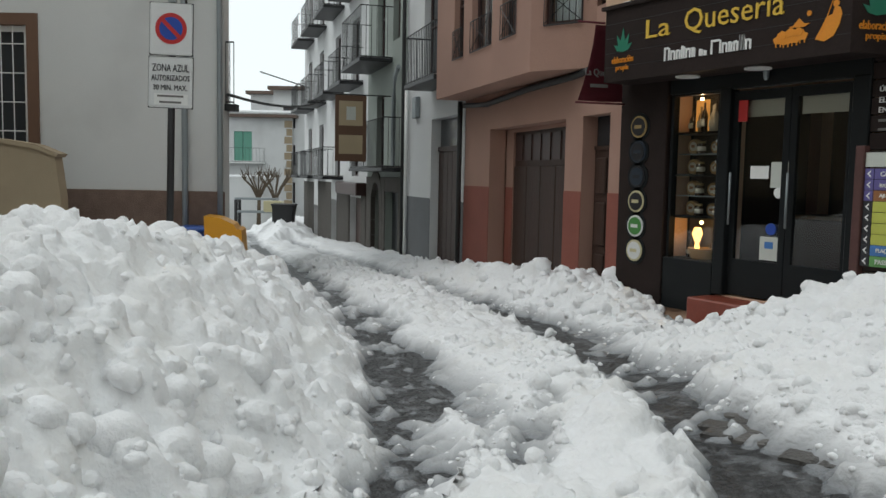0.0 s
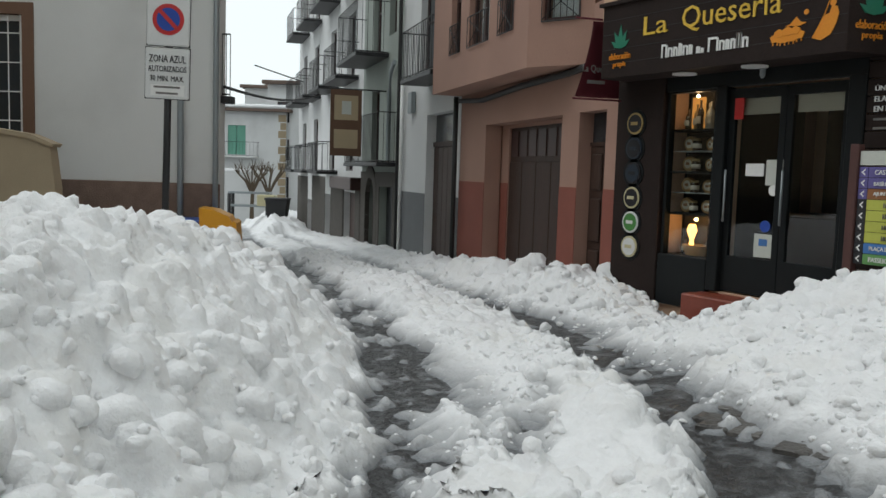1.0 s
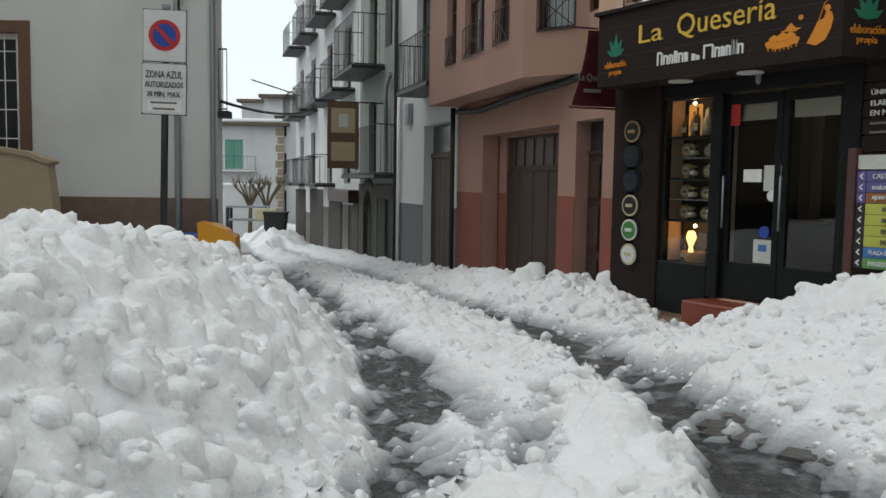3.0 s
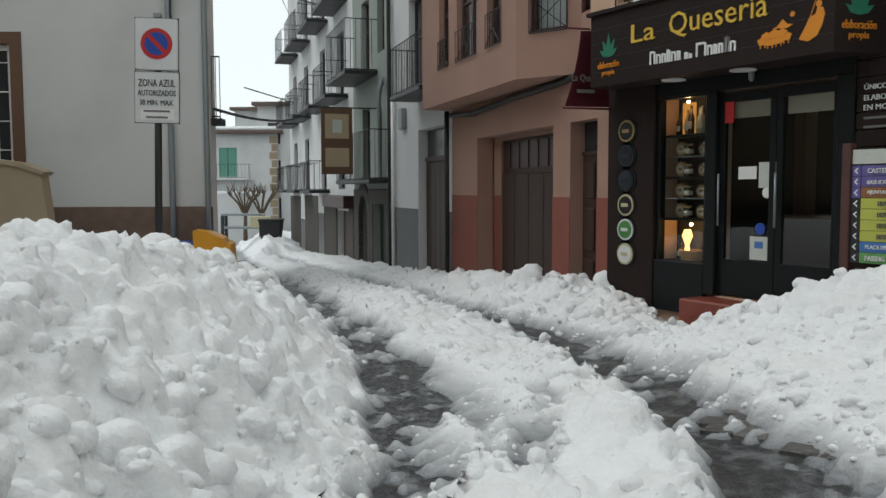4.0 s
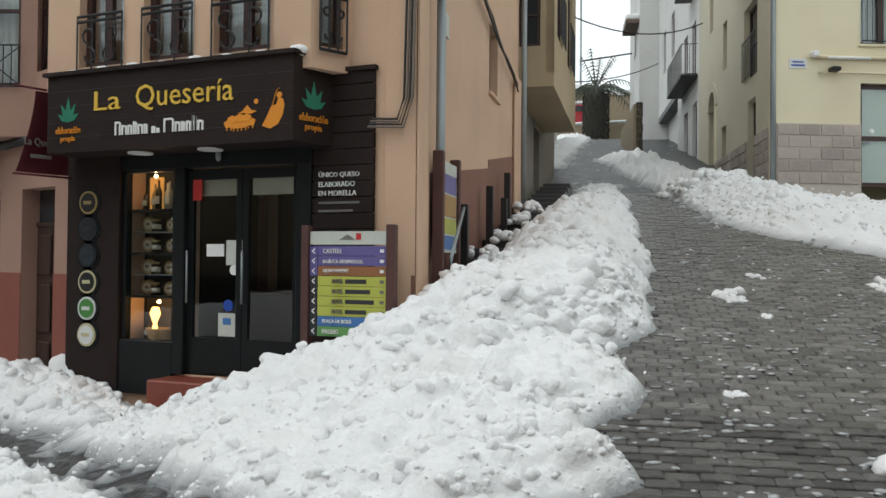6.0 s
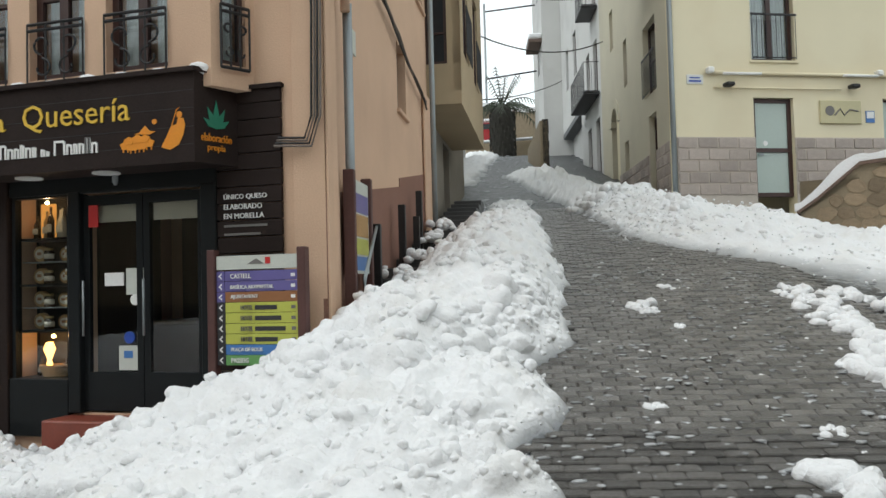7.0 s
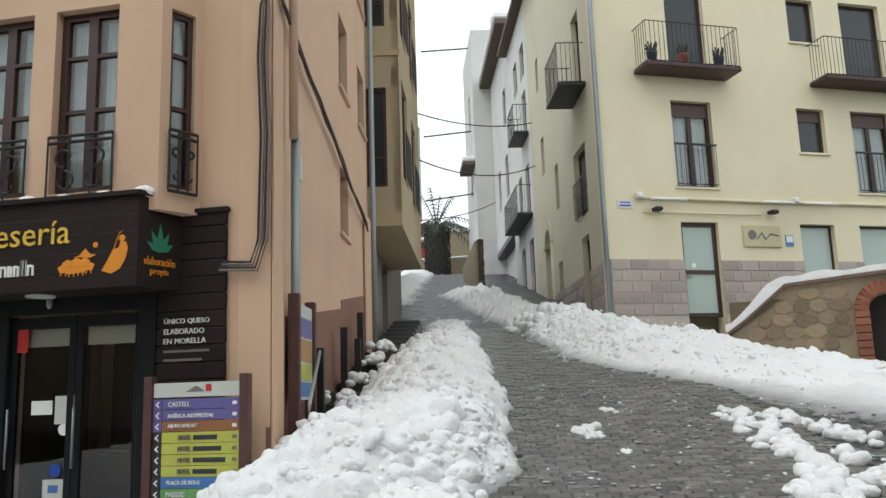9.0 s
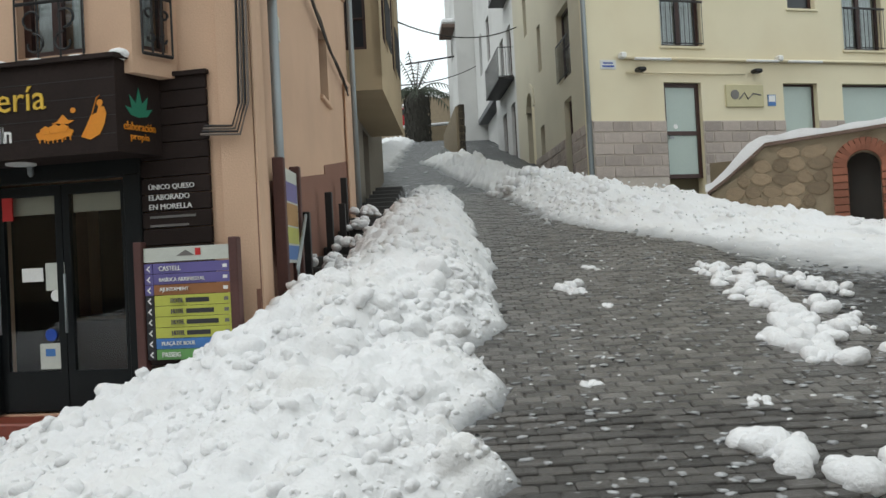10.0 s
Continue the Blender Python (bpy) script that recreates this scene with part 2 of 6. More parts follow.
def clods(x, y, cell, seed, z=None):
    """Rounded lumps of about a cell's size, over the plan or in space."""
    u, v = x / cell, y / cell
    w = None if z is None else z / cell
    i, j = np.floor(u), np.floor(v)
    k = 0.0 * u if w is None else np.floor(w)
    out = np.zeros(x.shape)
    for a in (-1, 0, 1):
        for b in (-1, 0, 1):
            for c in (0,) if w is None else (-1, 0, 1):
                ci, cj, ck = i + a, j + b, k + c
                g = (u - ci - scatter3(ci, cj, ck, seed)) ** 2 + (v - cj - scatter3(ci, cj, ck, seed + 5)) ** 2
                if w is not None:
                    g = g + (w - ck - scatter3(ci, cj, ck, seed + 7)) ** 2
                r = 0.35 + 0.4 * scatter3(ci, cj, ck, seed + 9)
                out = np.maximum(out, np.sqrt(np.clip(r * r - g, 0, None)))
    return out * cell * 0.75


def blocks_in_space(x, y, z, cell, seed):
    """Broken chunks in space, each with its own height, creased where they meet."""
    u, v, w = x / cell, y / cell, z / cell
    i, j, k = np.floor(u), np.floor(v), np.floor(w)
    f1, f2, h = np.full(x.shape, 9.0), np.full(x.shape, 9.0), np.zeros(x.shape)
    for a in (-1, 0, 1):
        for b in (-1, 0, 1):
            for c in (-1, 0, 1):
                ci, cj, ck = i + a, j + b, k + c
                r = np.sqrt((u - ci - scatter3(ci, cj, ck, seed)) ** 2 + (v - cj - scatter3(ci, cj, ck, seed + 5)) ** 2 + (w - ck - scatter3(ci, cj, ck, seed + 7)) ** 2)
                near = r < f1
                f2 = np.where(near, f1, np.minimum(f2, r))
                h = np.where(near, scatter3(ci, cj, ck, seed + 9), h)
                f1 = np.where(near, r, f1)
    edge = np.clip((f2 - f1) / 0.3, 0, 1)
    return cell * ((0.2 + 0.6 * h) * edge ** 0.6)


def waves(x, y, size, seed):
    """Smooth value noise, -1 to 1."""
    u, v = x / size, y / size
    i, j = np.floor(u), np.floor(v)
    f, g = u - i, v - j
    f, g = f * f * (3 - 2 * f), g * g * (3 - 2 * g)
    a, b = scatter(i, j, seed), scatter(i + 1, j, seed)
    c, d = scatter(i, j + 1, seed), scatter(i + 1, j + 1, seed)
    return 2 * ((a + (b - a) * f) * (1 - g) + (c + (d - c) * f) * g) - 1


SOUTH_HEAP = [(-2.3, -0.2, 0.75, 1.3), (-3.5, 0.85, 1.15, 1.5), (-4.5, 1.25, 1.4, 1.6), (-6.2, 2.05, 1.3, 1.8), (-8.6, 3.05, 0.8, 1.55), (-11.2, 4.1, 0.46, 1.3), (-13.8, 5.0, 0.35, 0.9)]
SOUTH_BACK = [(-3.6, -1.0, 1.0, 1.8), (-5.4, 0.3, 1.36, 1.7), (-7.5, 1.2, 1.25, 1.8), (-10.5, 2.3, 0.9, 2.0), (-13.5, 3.2, 0.6, 1.6)]
NORTH_BANK = [(-6.2, 7.25, 0.22, 0.5), (-6.9, 7.45, 0.46, 0.75), (-8.3, 7.7, 0.42, 0.8), (-10.5, 8.2, 0.34, 0.85), (-13.5, 8.8, 0.24, 0.8), (-20, 10.7, 0.22, 0.8), (-34, 14.6, 0.2, 0.9), (-48, 18.5, 0.3, 1.2)]
CORNER_HEAP = [(-4.85, 6.6, 0.2, 0.7), (-3.9, 6.8, 0.38, 0.9), (-3.0, 7.4, 0.52, 1.1), (-2.15, 8.8, 0.8, 1.1), (-2.4, 11.0, 0.82, 0.95), (-2.95, 14.2, 0.68, 0.85), (-3.5, 18.0, 0.32, 0.6), (-4.2, 21.5, 0.06, 0.35)]
UPPER_BANK = [(-6.9, 27.0, 0.1, 0.4), (-8.0, 32.0, 0.2, 0.6), (-9.5, 40.0, 0.3, 0.8), (-10.8, 46.5, 0.35, 1.0), (-11.6, 49.0, 0.35, 1.0), (-8.4, 50.0, 0.35, 0.9)]
CORNER_SKIRT = [(-5.1, 6.4, 0.2, 0.6), (-3.6, 6.1, 0.24, 0.85), (-2.2, 6.2, 0.34, 1.0), (-1.6, 7.0, 0.42, 0.8)]
LEDGE = [(-4.0, 5.75, 0.16, 0.45), (-2.7, 5.1, 0.2, 0.6), (-1.75, 5.05, 0.24, 0.7), (-1.3, 5.6, 0.26, 0.5)]
EAST_BANK = [(-5.2, 30.5, 0.35, 0.9), (-2.6, 23.0, 0.45, 0.9), (-0.8, 19.2, 0.5, 1.3), (1.2, 16.0, 0.3, 2.0), (3.6, 14.0, 0.12, 2.0), (8.0, 12.6, 0.12, 2.0)]
WALL_DRIFT = [(0.2, 19.4, 0.35, 1.1), (1.6, 18.0, 0.45, 0.9), (3.0, 16.9, 0.26, 1.2), (8, 15.6, 0.26, 1.2)]
SQUARE = [(-33.0, 12.6, 0.7, 2.2), (-38.0, 14.4, 0.95, 2.6), (-44.0, 16.8, 1.1, 3.0)]
CENTRE = [(-2.2, 3.0, 0.1, 0.45), (-3.2, 4.0, 0.14, 0.5), (-4.6, 4.75, 0.17, 0.6), (-6.8, 5.45, 0.14, 0.75), (-10.0, 6.3, 0.16, 0.9), (-16, 8.0, 0.15, 0.8), (-30, 12, 0.15, 0.8)]
VERGE = [(-3.0, 3.0, 0.16, 0.34), (-4.6, 3.3, 0.16, 0.34), (-6.2, 4.0, 0.14, 0.34), (-9.0, 4.95, 0.12, 0.34)]
WEST_TRACK = [(-2.4, 2.0), (-4.2, 3.25), (-5.5, 3.95), (-7.2, 4.55), (-10.4, 5.4), (-16, 7.0), (-30, 11.0), (-46, 16.0)]
EAST_TRACK = [(-1.6, 3.4), (-2.5, 4.2), (-3.2, 4.66), (-4.2, 5.2), (-5.8, 6.05), (-7.5, 6.5), (-10.5, 7.2), (-17, 8.9), (-31, 12.8)]
RUT = [(-3.35, 3.5), (-3.9, 4.05), (-4.35, 4.45)]


def snow_depth(x, y):
    """Depth of the snow over the paving; below zero where the paving is bare."""
    wob = 0.10 * waves(x, y, 0.9, 1) + 0.05 * waves(x, y, 0.35, 2)
    xs, ys = x + wob, y + 0.10 * waves(x, y, 0.8, 3) + 0.05 * waves(x, y, 0.3, 4)
    heaps = ridge(xs, ys, SOUTH_HEAP)
    for line in (SOUTH_BACK, NORTH_BANK, CORNER_HEAP, CORNER_SKIRT, LEDGE, UPPER_BANK, SQUARE, EAST_BANK, WALL_DRIFT):
        heaps = np.maximum(heaps, ridge(xs, ys, line))
    thin = np.maximum(ridge(xs, ys, CENTRE), ridge(xs, ys, VERGE))
    lane = -0.06 + 0.11 * soft(-0.7, -1.7, xs + 0.25 * waves(x, y, 0.4, 71)) * (y < 9.5 - 0.27 * (x + 8))
    lane = lane - 0.19 * soft(0.34, 0.12, near_line(xs, ys, WEST_TRACK)) - 0.19 * soft(0.32, 0.12, near_line(xs, ys, EAST_TRACK))
    thin = np.maximum(thin, -0.06) + lane * 0.9 + 0.03 * waves(x, y, 0.5, 6)
    thin = thin - 0.16 * soft(0.2, 0.05, near_line(xs, ys, RUT))
    depth = np.maximum(heaps, thin)
    track = np.minimum(near_line(xs, ys, WEST_TRACK) - 0.2, near_line(xs, ys, EAST_TRACK) - 0.17)
    rough = 0.09 * waves(x, y, 0.26, 72) + 0.07 * waves(x, y, 0.11, 73)
    depth = np.minimum(depth, -0.05 + np.clip(track + rough, 0, None) * 0.9)
    crumbs = waves(x, y, 0.2, 74) + 0.7 * waves(x, y, 0.085, 75) - 0.12 + 0.75 * soft(-4.7, -3.7, x) * soft(4.4, 3.4, y) + 0.35 * soft(-7, -11, x)
    depth = np.where(depth < 0.12, depth + 0.11 * np.clip(crumbs, 0, 0.9) * (x < -0.9), depth)
    slush = clods(xs, ys, 0.16, 21) + 0.6 * clods(x, y, 0.08, 22)
    return depth + np.clip(1 - np.abs(depth) / 0.14, 0, 1) * 0.4 * (slush - 0.05)


def snow_sheet(xs, ys):
    """The snow's surface: heaps, with lumps standing out square to their slopes."""
    gx, gy = np.meshgrid(xs, ys)
    depth = snow_depth(gx, gy)
    z = ground_z(gx, gy) + depth
    dzy, dzx = np.gradient(z, ys, xs)
    dzy, dzx = np.clip(dzy, -2.5, 2.5), np.clip(dzx, -2.5, 2.5)
    use = depth > -0.12
    x, y, h = gx[use], gy[use], z[use]
    d = depth[use]
    inv = 1 / np.sqrt(1 + dzx[use] ** 2 + dzy[use] ** 2)
    amount = np.clip(d * 3.0 + 0.05, 0, 1)
    wx = x + 0.03 * waves(x, y, 0.12, 51) + 0.012 * waves(x + h, y, 0.04, 52)
    wy = y + 0.03 * waves(y, x + h, 0.12, 53) + 0.012 * waves(x, y + h, 0.04, 54)
    big = np.clip(soft(-0.5, 0.5, waves(x, y, 1.1, 31)), 0.2, 1)
    lump = big * (0.4 * blocks_in_space(wx, wy, h, 0.46, 14) + 0.6 * clods(wx, wy, 0.4, 11, h))
    steep = np.clip((inv - 0.3) / 0.4, 0.35, 1)
    lump = lump + 0.42 * blocks_in_space(wx, wy, h, 0.21, 16) + steep * (0.75 * clods(wx, wy, 0.17, 12, h) + 0.6 * clods(wx, wy, 0.075, 13, h)) + 0.006 * waves(wx + h, wy - h, 0.035, 61)
    push = amount * (lump - 0.19)
    gx[use], gy[use], z[use] = x - 0.42 * dzx[use] * inv * push, y - 0.42 * dzy[use] * inv * push, h + inv * push
    return gx, gy, z, depth


def steps(*spans):
    """Grid lines from (start, end, spacing) spans that follow on one another."""
    out = [np.arange(a, b, s) for a, b, s in spans]
    return np.concatenate(out + [[spans[-1][1]]])


def sheet(name, xs, ys, height, keep=None):
    """One mesh over a grid with uneven lines."""
    gx, gy, z, depth = height(xs, ys)
    k = np.arange(gx.size).reshape(gx.shape)
    quads = np.stack([k[:-1, :-1], k[:-1, 1:], k[1:, 1:], k[1:, :-1]], -1).reshape(-1, 4)
    if keep is not None:
        top = depth.reshape(-1)[quads].max(1)
        quads = quads[top > keep]
    used = np.unique(quads)
    index = np.zeros(gx.size, int)
    index[used] = np.arange(len(used))
    co = np.stack([gx.reshape(-1), gy.reshape(-1), z.reshape(-1)], -1)[used]
    me = bpy.data.meshes.new(name)
    me.from_pydata(co.tolist(), [], index[quads].tolist())
    me.attributes.new("depth", "FLOAT", "POINT").data.foreach_set("value", depth.reshape(-1)[used].astype(np.float32))
    me.polygons.foreach_set("use_smooth", np.ones(len(me.polygons), bool))
    return me


def paving(xs, ys):
    gx, gy = np.meshgrid(xs, ys)
    return gx, gy, ground_z(gx, gy) - 0.03, gx * 0


ground = new("ground", sheet("ground", steps((-420, -70, 25), (-70, -20, 2), (-20, 8, 0.5), (8, 60, 4), (60, 420, 30)), steps((-400, -10, 30), (-10, 26, 0.5), (26, 70, 2), (70, 420, 25)), paving))
ground.data.materials.append(ROAD)
tagged(ground, "wet dark stone paving of a snowy street corner", "ground", kind="structure")
snow = new("ploughed_snow", sheet("ploughed_snow", steps((-58, -17, 0.28), (-17, -9, 0.065), (-9, 0.2, 0.027), (0.2, 7.5, 0.07)), steps((-2.5, 0.0, 0.06), (0.0, 8.8, 0.027), (8.8, 20, 0.06), (20, 46, 0.22)), snow_sheet, -0.07))
snow.data.materials.append(SNOW)
tagged(snow, "lumpy white ploughed snow heaped along wet street", "snow", kind="stuff")


# ---- building kit ----
def thing(name, m, label, category, group="", kind=""):
    ob = new(name)
    ob.matrix_world = m
    ob.empty_display_size = 0.2
    return tagged(ob, label, category, group, kind)


def mesh_of(name, bm, mat):
    me = bpy.data.meshes.new(name)
    bmesh.ops.recalc_face_normals(bm, faces=bm.faces[:])
    bm.to_mesh(me)
    bm.free()
    me.materials.append(mat)
    return me


def part(name, bm, mat, parent, label=""):
    ob = new(name, mesh_of(name, bm, mat) if isinstance(bm, bmesh.types.BMesh) else bm)
    ob.parent = parent
    return tagged(ob, label)


def shared(name, me, parent, m):
    ob = new(name, me)
    ob.parent = parent
    ob.matrix_local = m
    return ob


def solid(name, bm, mat, label, category, group="", kind=""):
    return tagged(new(name, mesh_of(name, bm, mat)), label, category, group, kind)


def box(bm, x0, x1, y0, y1, z0, z1, bevel=0.0, m=None):
    t = Matrix.LocRotScale(((x0 + x1) / 2, (y0 + y1) / 2, (z0 + z1) / 2), None, (abs(x1 - x0), abs(y1 - y0), abs(z1 - z0)))
    r = bmesh.ops.create_cube(bm, size=1, matrix=(m @ t) if m else t)
    if bevel:
        es = list({e for v in r["verts"] for e in v.link_edges})
        bmesh.ops.bevel(bm, geom=es, offset=bevel, segments=1, affect="EDGES")
    return bm


def boxes(*spans, bevel=0.0):
    bm = bmesh.new()
    for s in spans:
        box(bm, *s, bevel=bevel)
    return bm


def tube(points, r, sides=6, bm=None):
    """A round bar along a broken line."""
    bm = bm or bmesh.new()
    pts = [Vector(p) for p in points]
    rings = []
    for i, p in enumerate(pts):
        d = (pts[min(i + 1, len(pts) - 1)] - pts[max(i - 1, 0)]).normalized()
        a = d.cross(Vector((0, 0, 1)) if abs(d.z) < 0.9 else Vector((1, 0, 0))).normalized()
        b = d.cross(a)
        rr = r[i] if isinstance(r, (list, tuple)) else r
        rings.append([bm.verts.new(p + rr * (math.cos(k * 2 * math.pi / sides) * a + math.sin(k * 2 * math.pi / sides) * b)) for k in range(sides)])
    for p, q in zip(rings, rings[1:]):
        for k in range(sides):
            bm.faces.new((p[k], p[(k + 1) % sides], q[(k + 1) % sides], q[k])).smooth = sides > 5
    bm.faces.new(rings[0])
    bm.faces.new(rings[-1][::-1])
    return bm


def prism(outline, y0, y1, bm=None):
    """A flat outline of (x, z), thick from y0 to y1."""
    bm = bm or bmesh.new()
    a = [bm.verts.new((x, y0, z)) for x, z in outline]
    b = [bm.verts.new((x, y1, z)) for x, z in outline]
    bm.faces.new(a)
    bm.faces.new(b[::-1])
    for k in range(len(a)):
        bm.faces.new((a[k], b[k], b[(k + 1) % len(a)], a[(k + 1) % len(a)]))
    return bm


def slab(outline, z0, z1, bm=None):
    """A plan outline of (x, y), thick from z0 to z1."""
    bm = bm or bmesh.new()
    a = [bm.verts.new((x, y, z0)) for x, y in outline]
    b = [bm.verts.new((x, y, z1)) for x, y in outline]
    bm.faces.new(a)
    bm.faces.new(b[::-1])
    for k in range(len(a)):
        bm.faces.new((a[k], b[k], b[(k + 1) % len(a)], a[(k + 1) % len(a)]))
    return bm


def disc(cx, cz, r, y0, y1, n=24, bm=None):
    return prism([(cx + r * math.cos(2 * math.pi * k / n), cz + r * math.sin(2 * math.pi * k / n)) for k in range(n)], y0, y1, bm)


def holed_wall(x0, x1, z0, z1, y0, y1, holes=(), bm=None):
    """A wall with real openings (xa, xb, za, zb) through it."""
    bm = bm or bmesh.new()
    xs = sorted({x0, x1, *[min(max(h[i], x0), x1) for h in holes for i in (0, 1)]})
    zs = sorted({z0, z1, *[min(max(h[i], z0), z1) for h in holes for i in (2, 3)]})
    cell = {}
    for i in range(len(xs) - 1):
        for k in range(len(zs) - 1):
            cx, cz = (xs[i] + xs[i + 1]) / 2, (zs[k] + zs[k + 1]) / 2
            cell[i, k] = not any(h[0] < cx < h[1] and h[2] < cz < h[3] for h in holes)
    vs = {}

    def v(i, j, k):
        if (i, j, k) not in vs:
            vs[i, j, k] = bm.verts.new((xs[i], (y0, y1)[j], zs[k]))
        return vs[i, j, k]

    for (i, k), full in cell.items():
        if not full:
            continue
        bm.faces.new((v(i, 0, k), v(i + 1, 0, k), v(i + 1, 0, k + 1), v(i, 0, k + 1)))
        bm.faces.new((v(i, 1, k), v(i, 1, k + 1), v(i + 1, 1, k + 1), v(i + 1, 1, k)))
        for di, dk, q in ((-1, 0, ((i, 0, k), (i, 0, k + 1), (i, 1, k + 1), (i, 1, k))), (1, 0, ((i + 1, 0, k), (i + 1, 1, k), (i + 1, 1, k + 1), (i + 1, 0, k + 1))),
                          (0, -1, ((i, 0, k), (i, 1, k), (i + 1, 1, k), (i + 1, 0, k))), (0, 1, ((i, 0, k + 1), (i + 1, 0, k + 1), (i + 1, 1, k + 1), (i, 1, k + 1)))):
            if not cell.get((i + di, k + dk), False):
                bm.faces.new([v(*a) for a in q])
    return bm


def shell(x0, x1, y0, y1, z0, z1):
    """The other walls, floor and top that close a house behind its front."""
    bm = boxes((x0, x1, y0, y1, z0, z1))
    bmesh.ops.delete(bm, geom=[f for f in bm.faces if f.calc_center_median().y < y0 + 0.01], context="FACES_ONLY")
    return bm


def lettering(body, x, z, width, height, y, mat, parent, name="lettering", m=None, align=0.0):
    """Words in the built-in font, fitted into a width and height; x, z is the lower left corner."""
    cu = bpy.data.curves.new("words", "FONT")
    cu.body, cu.extrude, cu.resolution_u = body, 0.01, 2
    tmp = bpy.data.objects.new("words", cu)
    scene.collection.objects.link(tmp)
    dg = bpy.context.evaluated_depsgraph_get()
    me = bpy.data.meshes.new_from_object(tmp.evaluated_get(dg))
    bpy.data.objects.remove(tmp)
    co = np.array([v.co for v in me.vertices])
    lo, hi = co.min(0), co.max(0)
    s = np.array([width, height, 0.012]) / np.maximum(hi - lo, 1e-6)
    co = (co - lo) * s
    co = np.stack([co[:, 0] + x, y - co[:, 2], co[:, 1] + z], 1)
    for v, c in zip(me.vertices, co):
        v.co = c if m is None else m @ Vector(c)
    me.materials.clear()
    me.materials.append(mat)
    return part(name, me, mat, parent)


def window(parent, x0, x1, z0, z1, y, mat, leaves=2, rails=(), glass=None, curtain=None, sill=None, name="window", fw=0.06, shutter=None, deep=0.06):
    """A framed window set in an opening: frame, panes, and what else it has."""
    w = (x1 - x0) / leaves
    cuts = [z0 + fw] + [c for r in rails for c in (z0 + r * (z1 - z0) - 0.018, z0 + r * (z1 - z0) + 0.018)] + [z1 - fw]
    panes = []
    for k in range(leaves):
        a = x0 + (fw if k == 0 else k * w + fw * 0.7)
        b = x1 - fw if k == leaves - 1 else x0 + (k + 1) * w - fw * 0.7
        panes += [(a, b, lo, hi) for lo, hi in zip(cuts[::2], cuts[1::2])]
    fr = part(name, holed_wall(x0, x1, z0, z1, y, y + deep, panes), mat, parent)
    for k in range(leaves):
        pn = part("pane", boxes((x0 + k * w + fw * 0.7, x0 + (k + 1) * w - fw * 0.7, y + deep * 0.5, y + deep * 0.5 + 0.008, z0 + fw, z1 - fw)), glass or DARKGLASS, fr)
        pn.visible_shadow = False
    if curtain:
        for k in range(leaves):
            bm = bmesh.new()
            a, b = x0 + k * w + fw, x0 + (k + 1) * w - fw
            prev = None
            for i in range(17):
                x = a + (b - a) * i / 16
                yy = y + deep + 0.06 + 0.02 * math.sin(i * 1.9 + k)
                cur = (bm.verts.new((x, yy, z0 + fw)), bm.verts.new((x, yy, z1 - fw)))
                if prev:
                    bm.faces.new((prev[0], cur[0], cur[1], prev[1])).smooth = True
                prev = cur
            part("curtain", bm, curtain, fr, "pale gathered curtain")
    if shutter:
        bm = bmesh.new()
        n = int((z1 - z0 - 2 * fw) * (1 - shutter) / 0.06)
        for i in range(n):
            box(bm, x0 + fw, x1 - fw, y - 0.006, y + 0.012, z1 - fw - 0.06 * (i + 1) + 0.004, z1 - fw - 0.06 * i)
        part("roller_shutter", bm, SHUTTER, fr, "brown slatted roller shutter")
    if sill:
        part("sill", boxes((x0 - 0.06, x1 + 0.06, -0.05, y, z0 - 0.06, z0), bevel=0.01), sill, fr)
    return fr


BAR = {}


def bar_mesh(r, mat):
    if (r, mat.name) not in BAR:
        BAR[r, mat.name] = mesh_of("bar", tube([(0, 0, 0), (0, 0, 1)], r, 5), mat)
    return BAR[r, mat.name]


def railing(holder, x0, x1, y, z0, z1, step=0.11, r=0.008, ends=None, mat=None):
    """Upright bars and two rails before a wall; ends: the y at which side rails end."""
    mat = mat or IRON
    me = bar_mesh(r, mat)
    n = max(2, round((x1 - x0) / step))
    for k in range(n + 1):
        shared("bar", me, holder, Matrix.Translation((x0 + (x1 - x0) * k / n, y, z0)) @ Matrix.Diagonal((1, 1, z1 - z0, 1)))
    pts = [(x0, y), (x1, y)]
    if ends is not None:
        pts = [(x0, ends), (x0, y), (x1, y), (x1, ends)]
        m = max(1, round(abs(ends - y) / step))
        for k in range(1, m):
            for x in (x0, x1):
                shared("bar", me, holder, Matrix.Translation((x, y + (ends - y) * k / m, z0)) @ Matrix.Diagonal((1, 1, z1 - z0, 1)))
    for z in (z0 + 0.03, z1):
        bm = bmesh.new()
        for a, b in zip(pts, pts[1:]):
            tube([(*a, z), (*b, z)], 0.014, 4, bm)
        part("rail", bm, mat, holder)


def balcony(parent, x0, x1, z, deep=0.55, high=0.95, slabmat=None, snowy=True, step=0.11):
    b = part("balcony", boxes((x0, x1, -deep, 0, z - 0.1, z), bevel=0.015), slabmat or IRON, parent)
    railing(b, x0 + 0.03, x1 - 0.03, -deep + 0.03, z, z + high, step, ends=-0.005)
    if snowy:
        bm = bmesh.new()
        box(bm, x0 + 0.05, x1 - 0.05, -deep + 0.05, -0.01, z, z + 0.04, 0.015)
        part("snow_cover", bm, SNOWLUMP, b, "thin snow on the balcony floor")
    return b


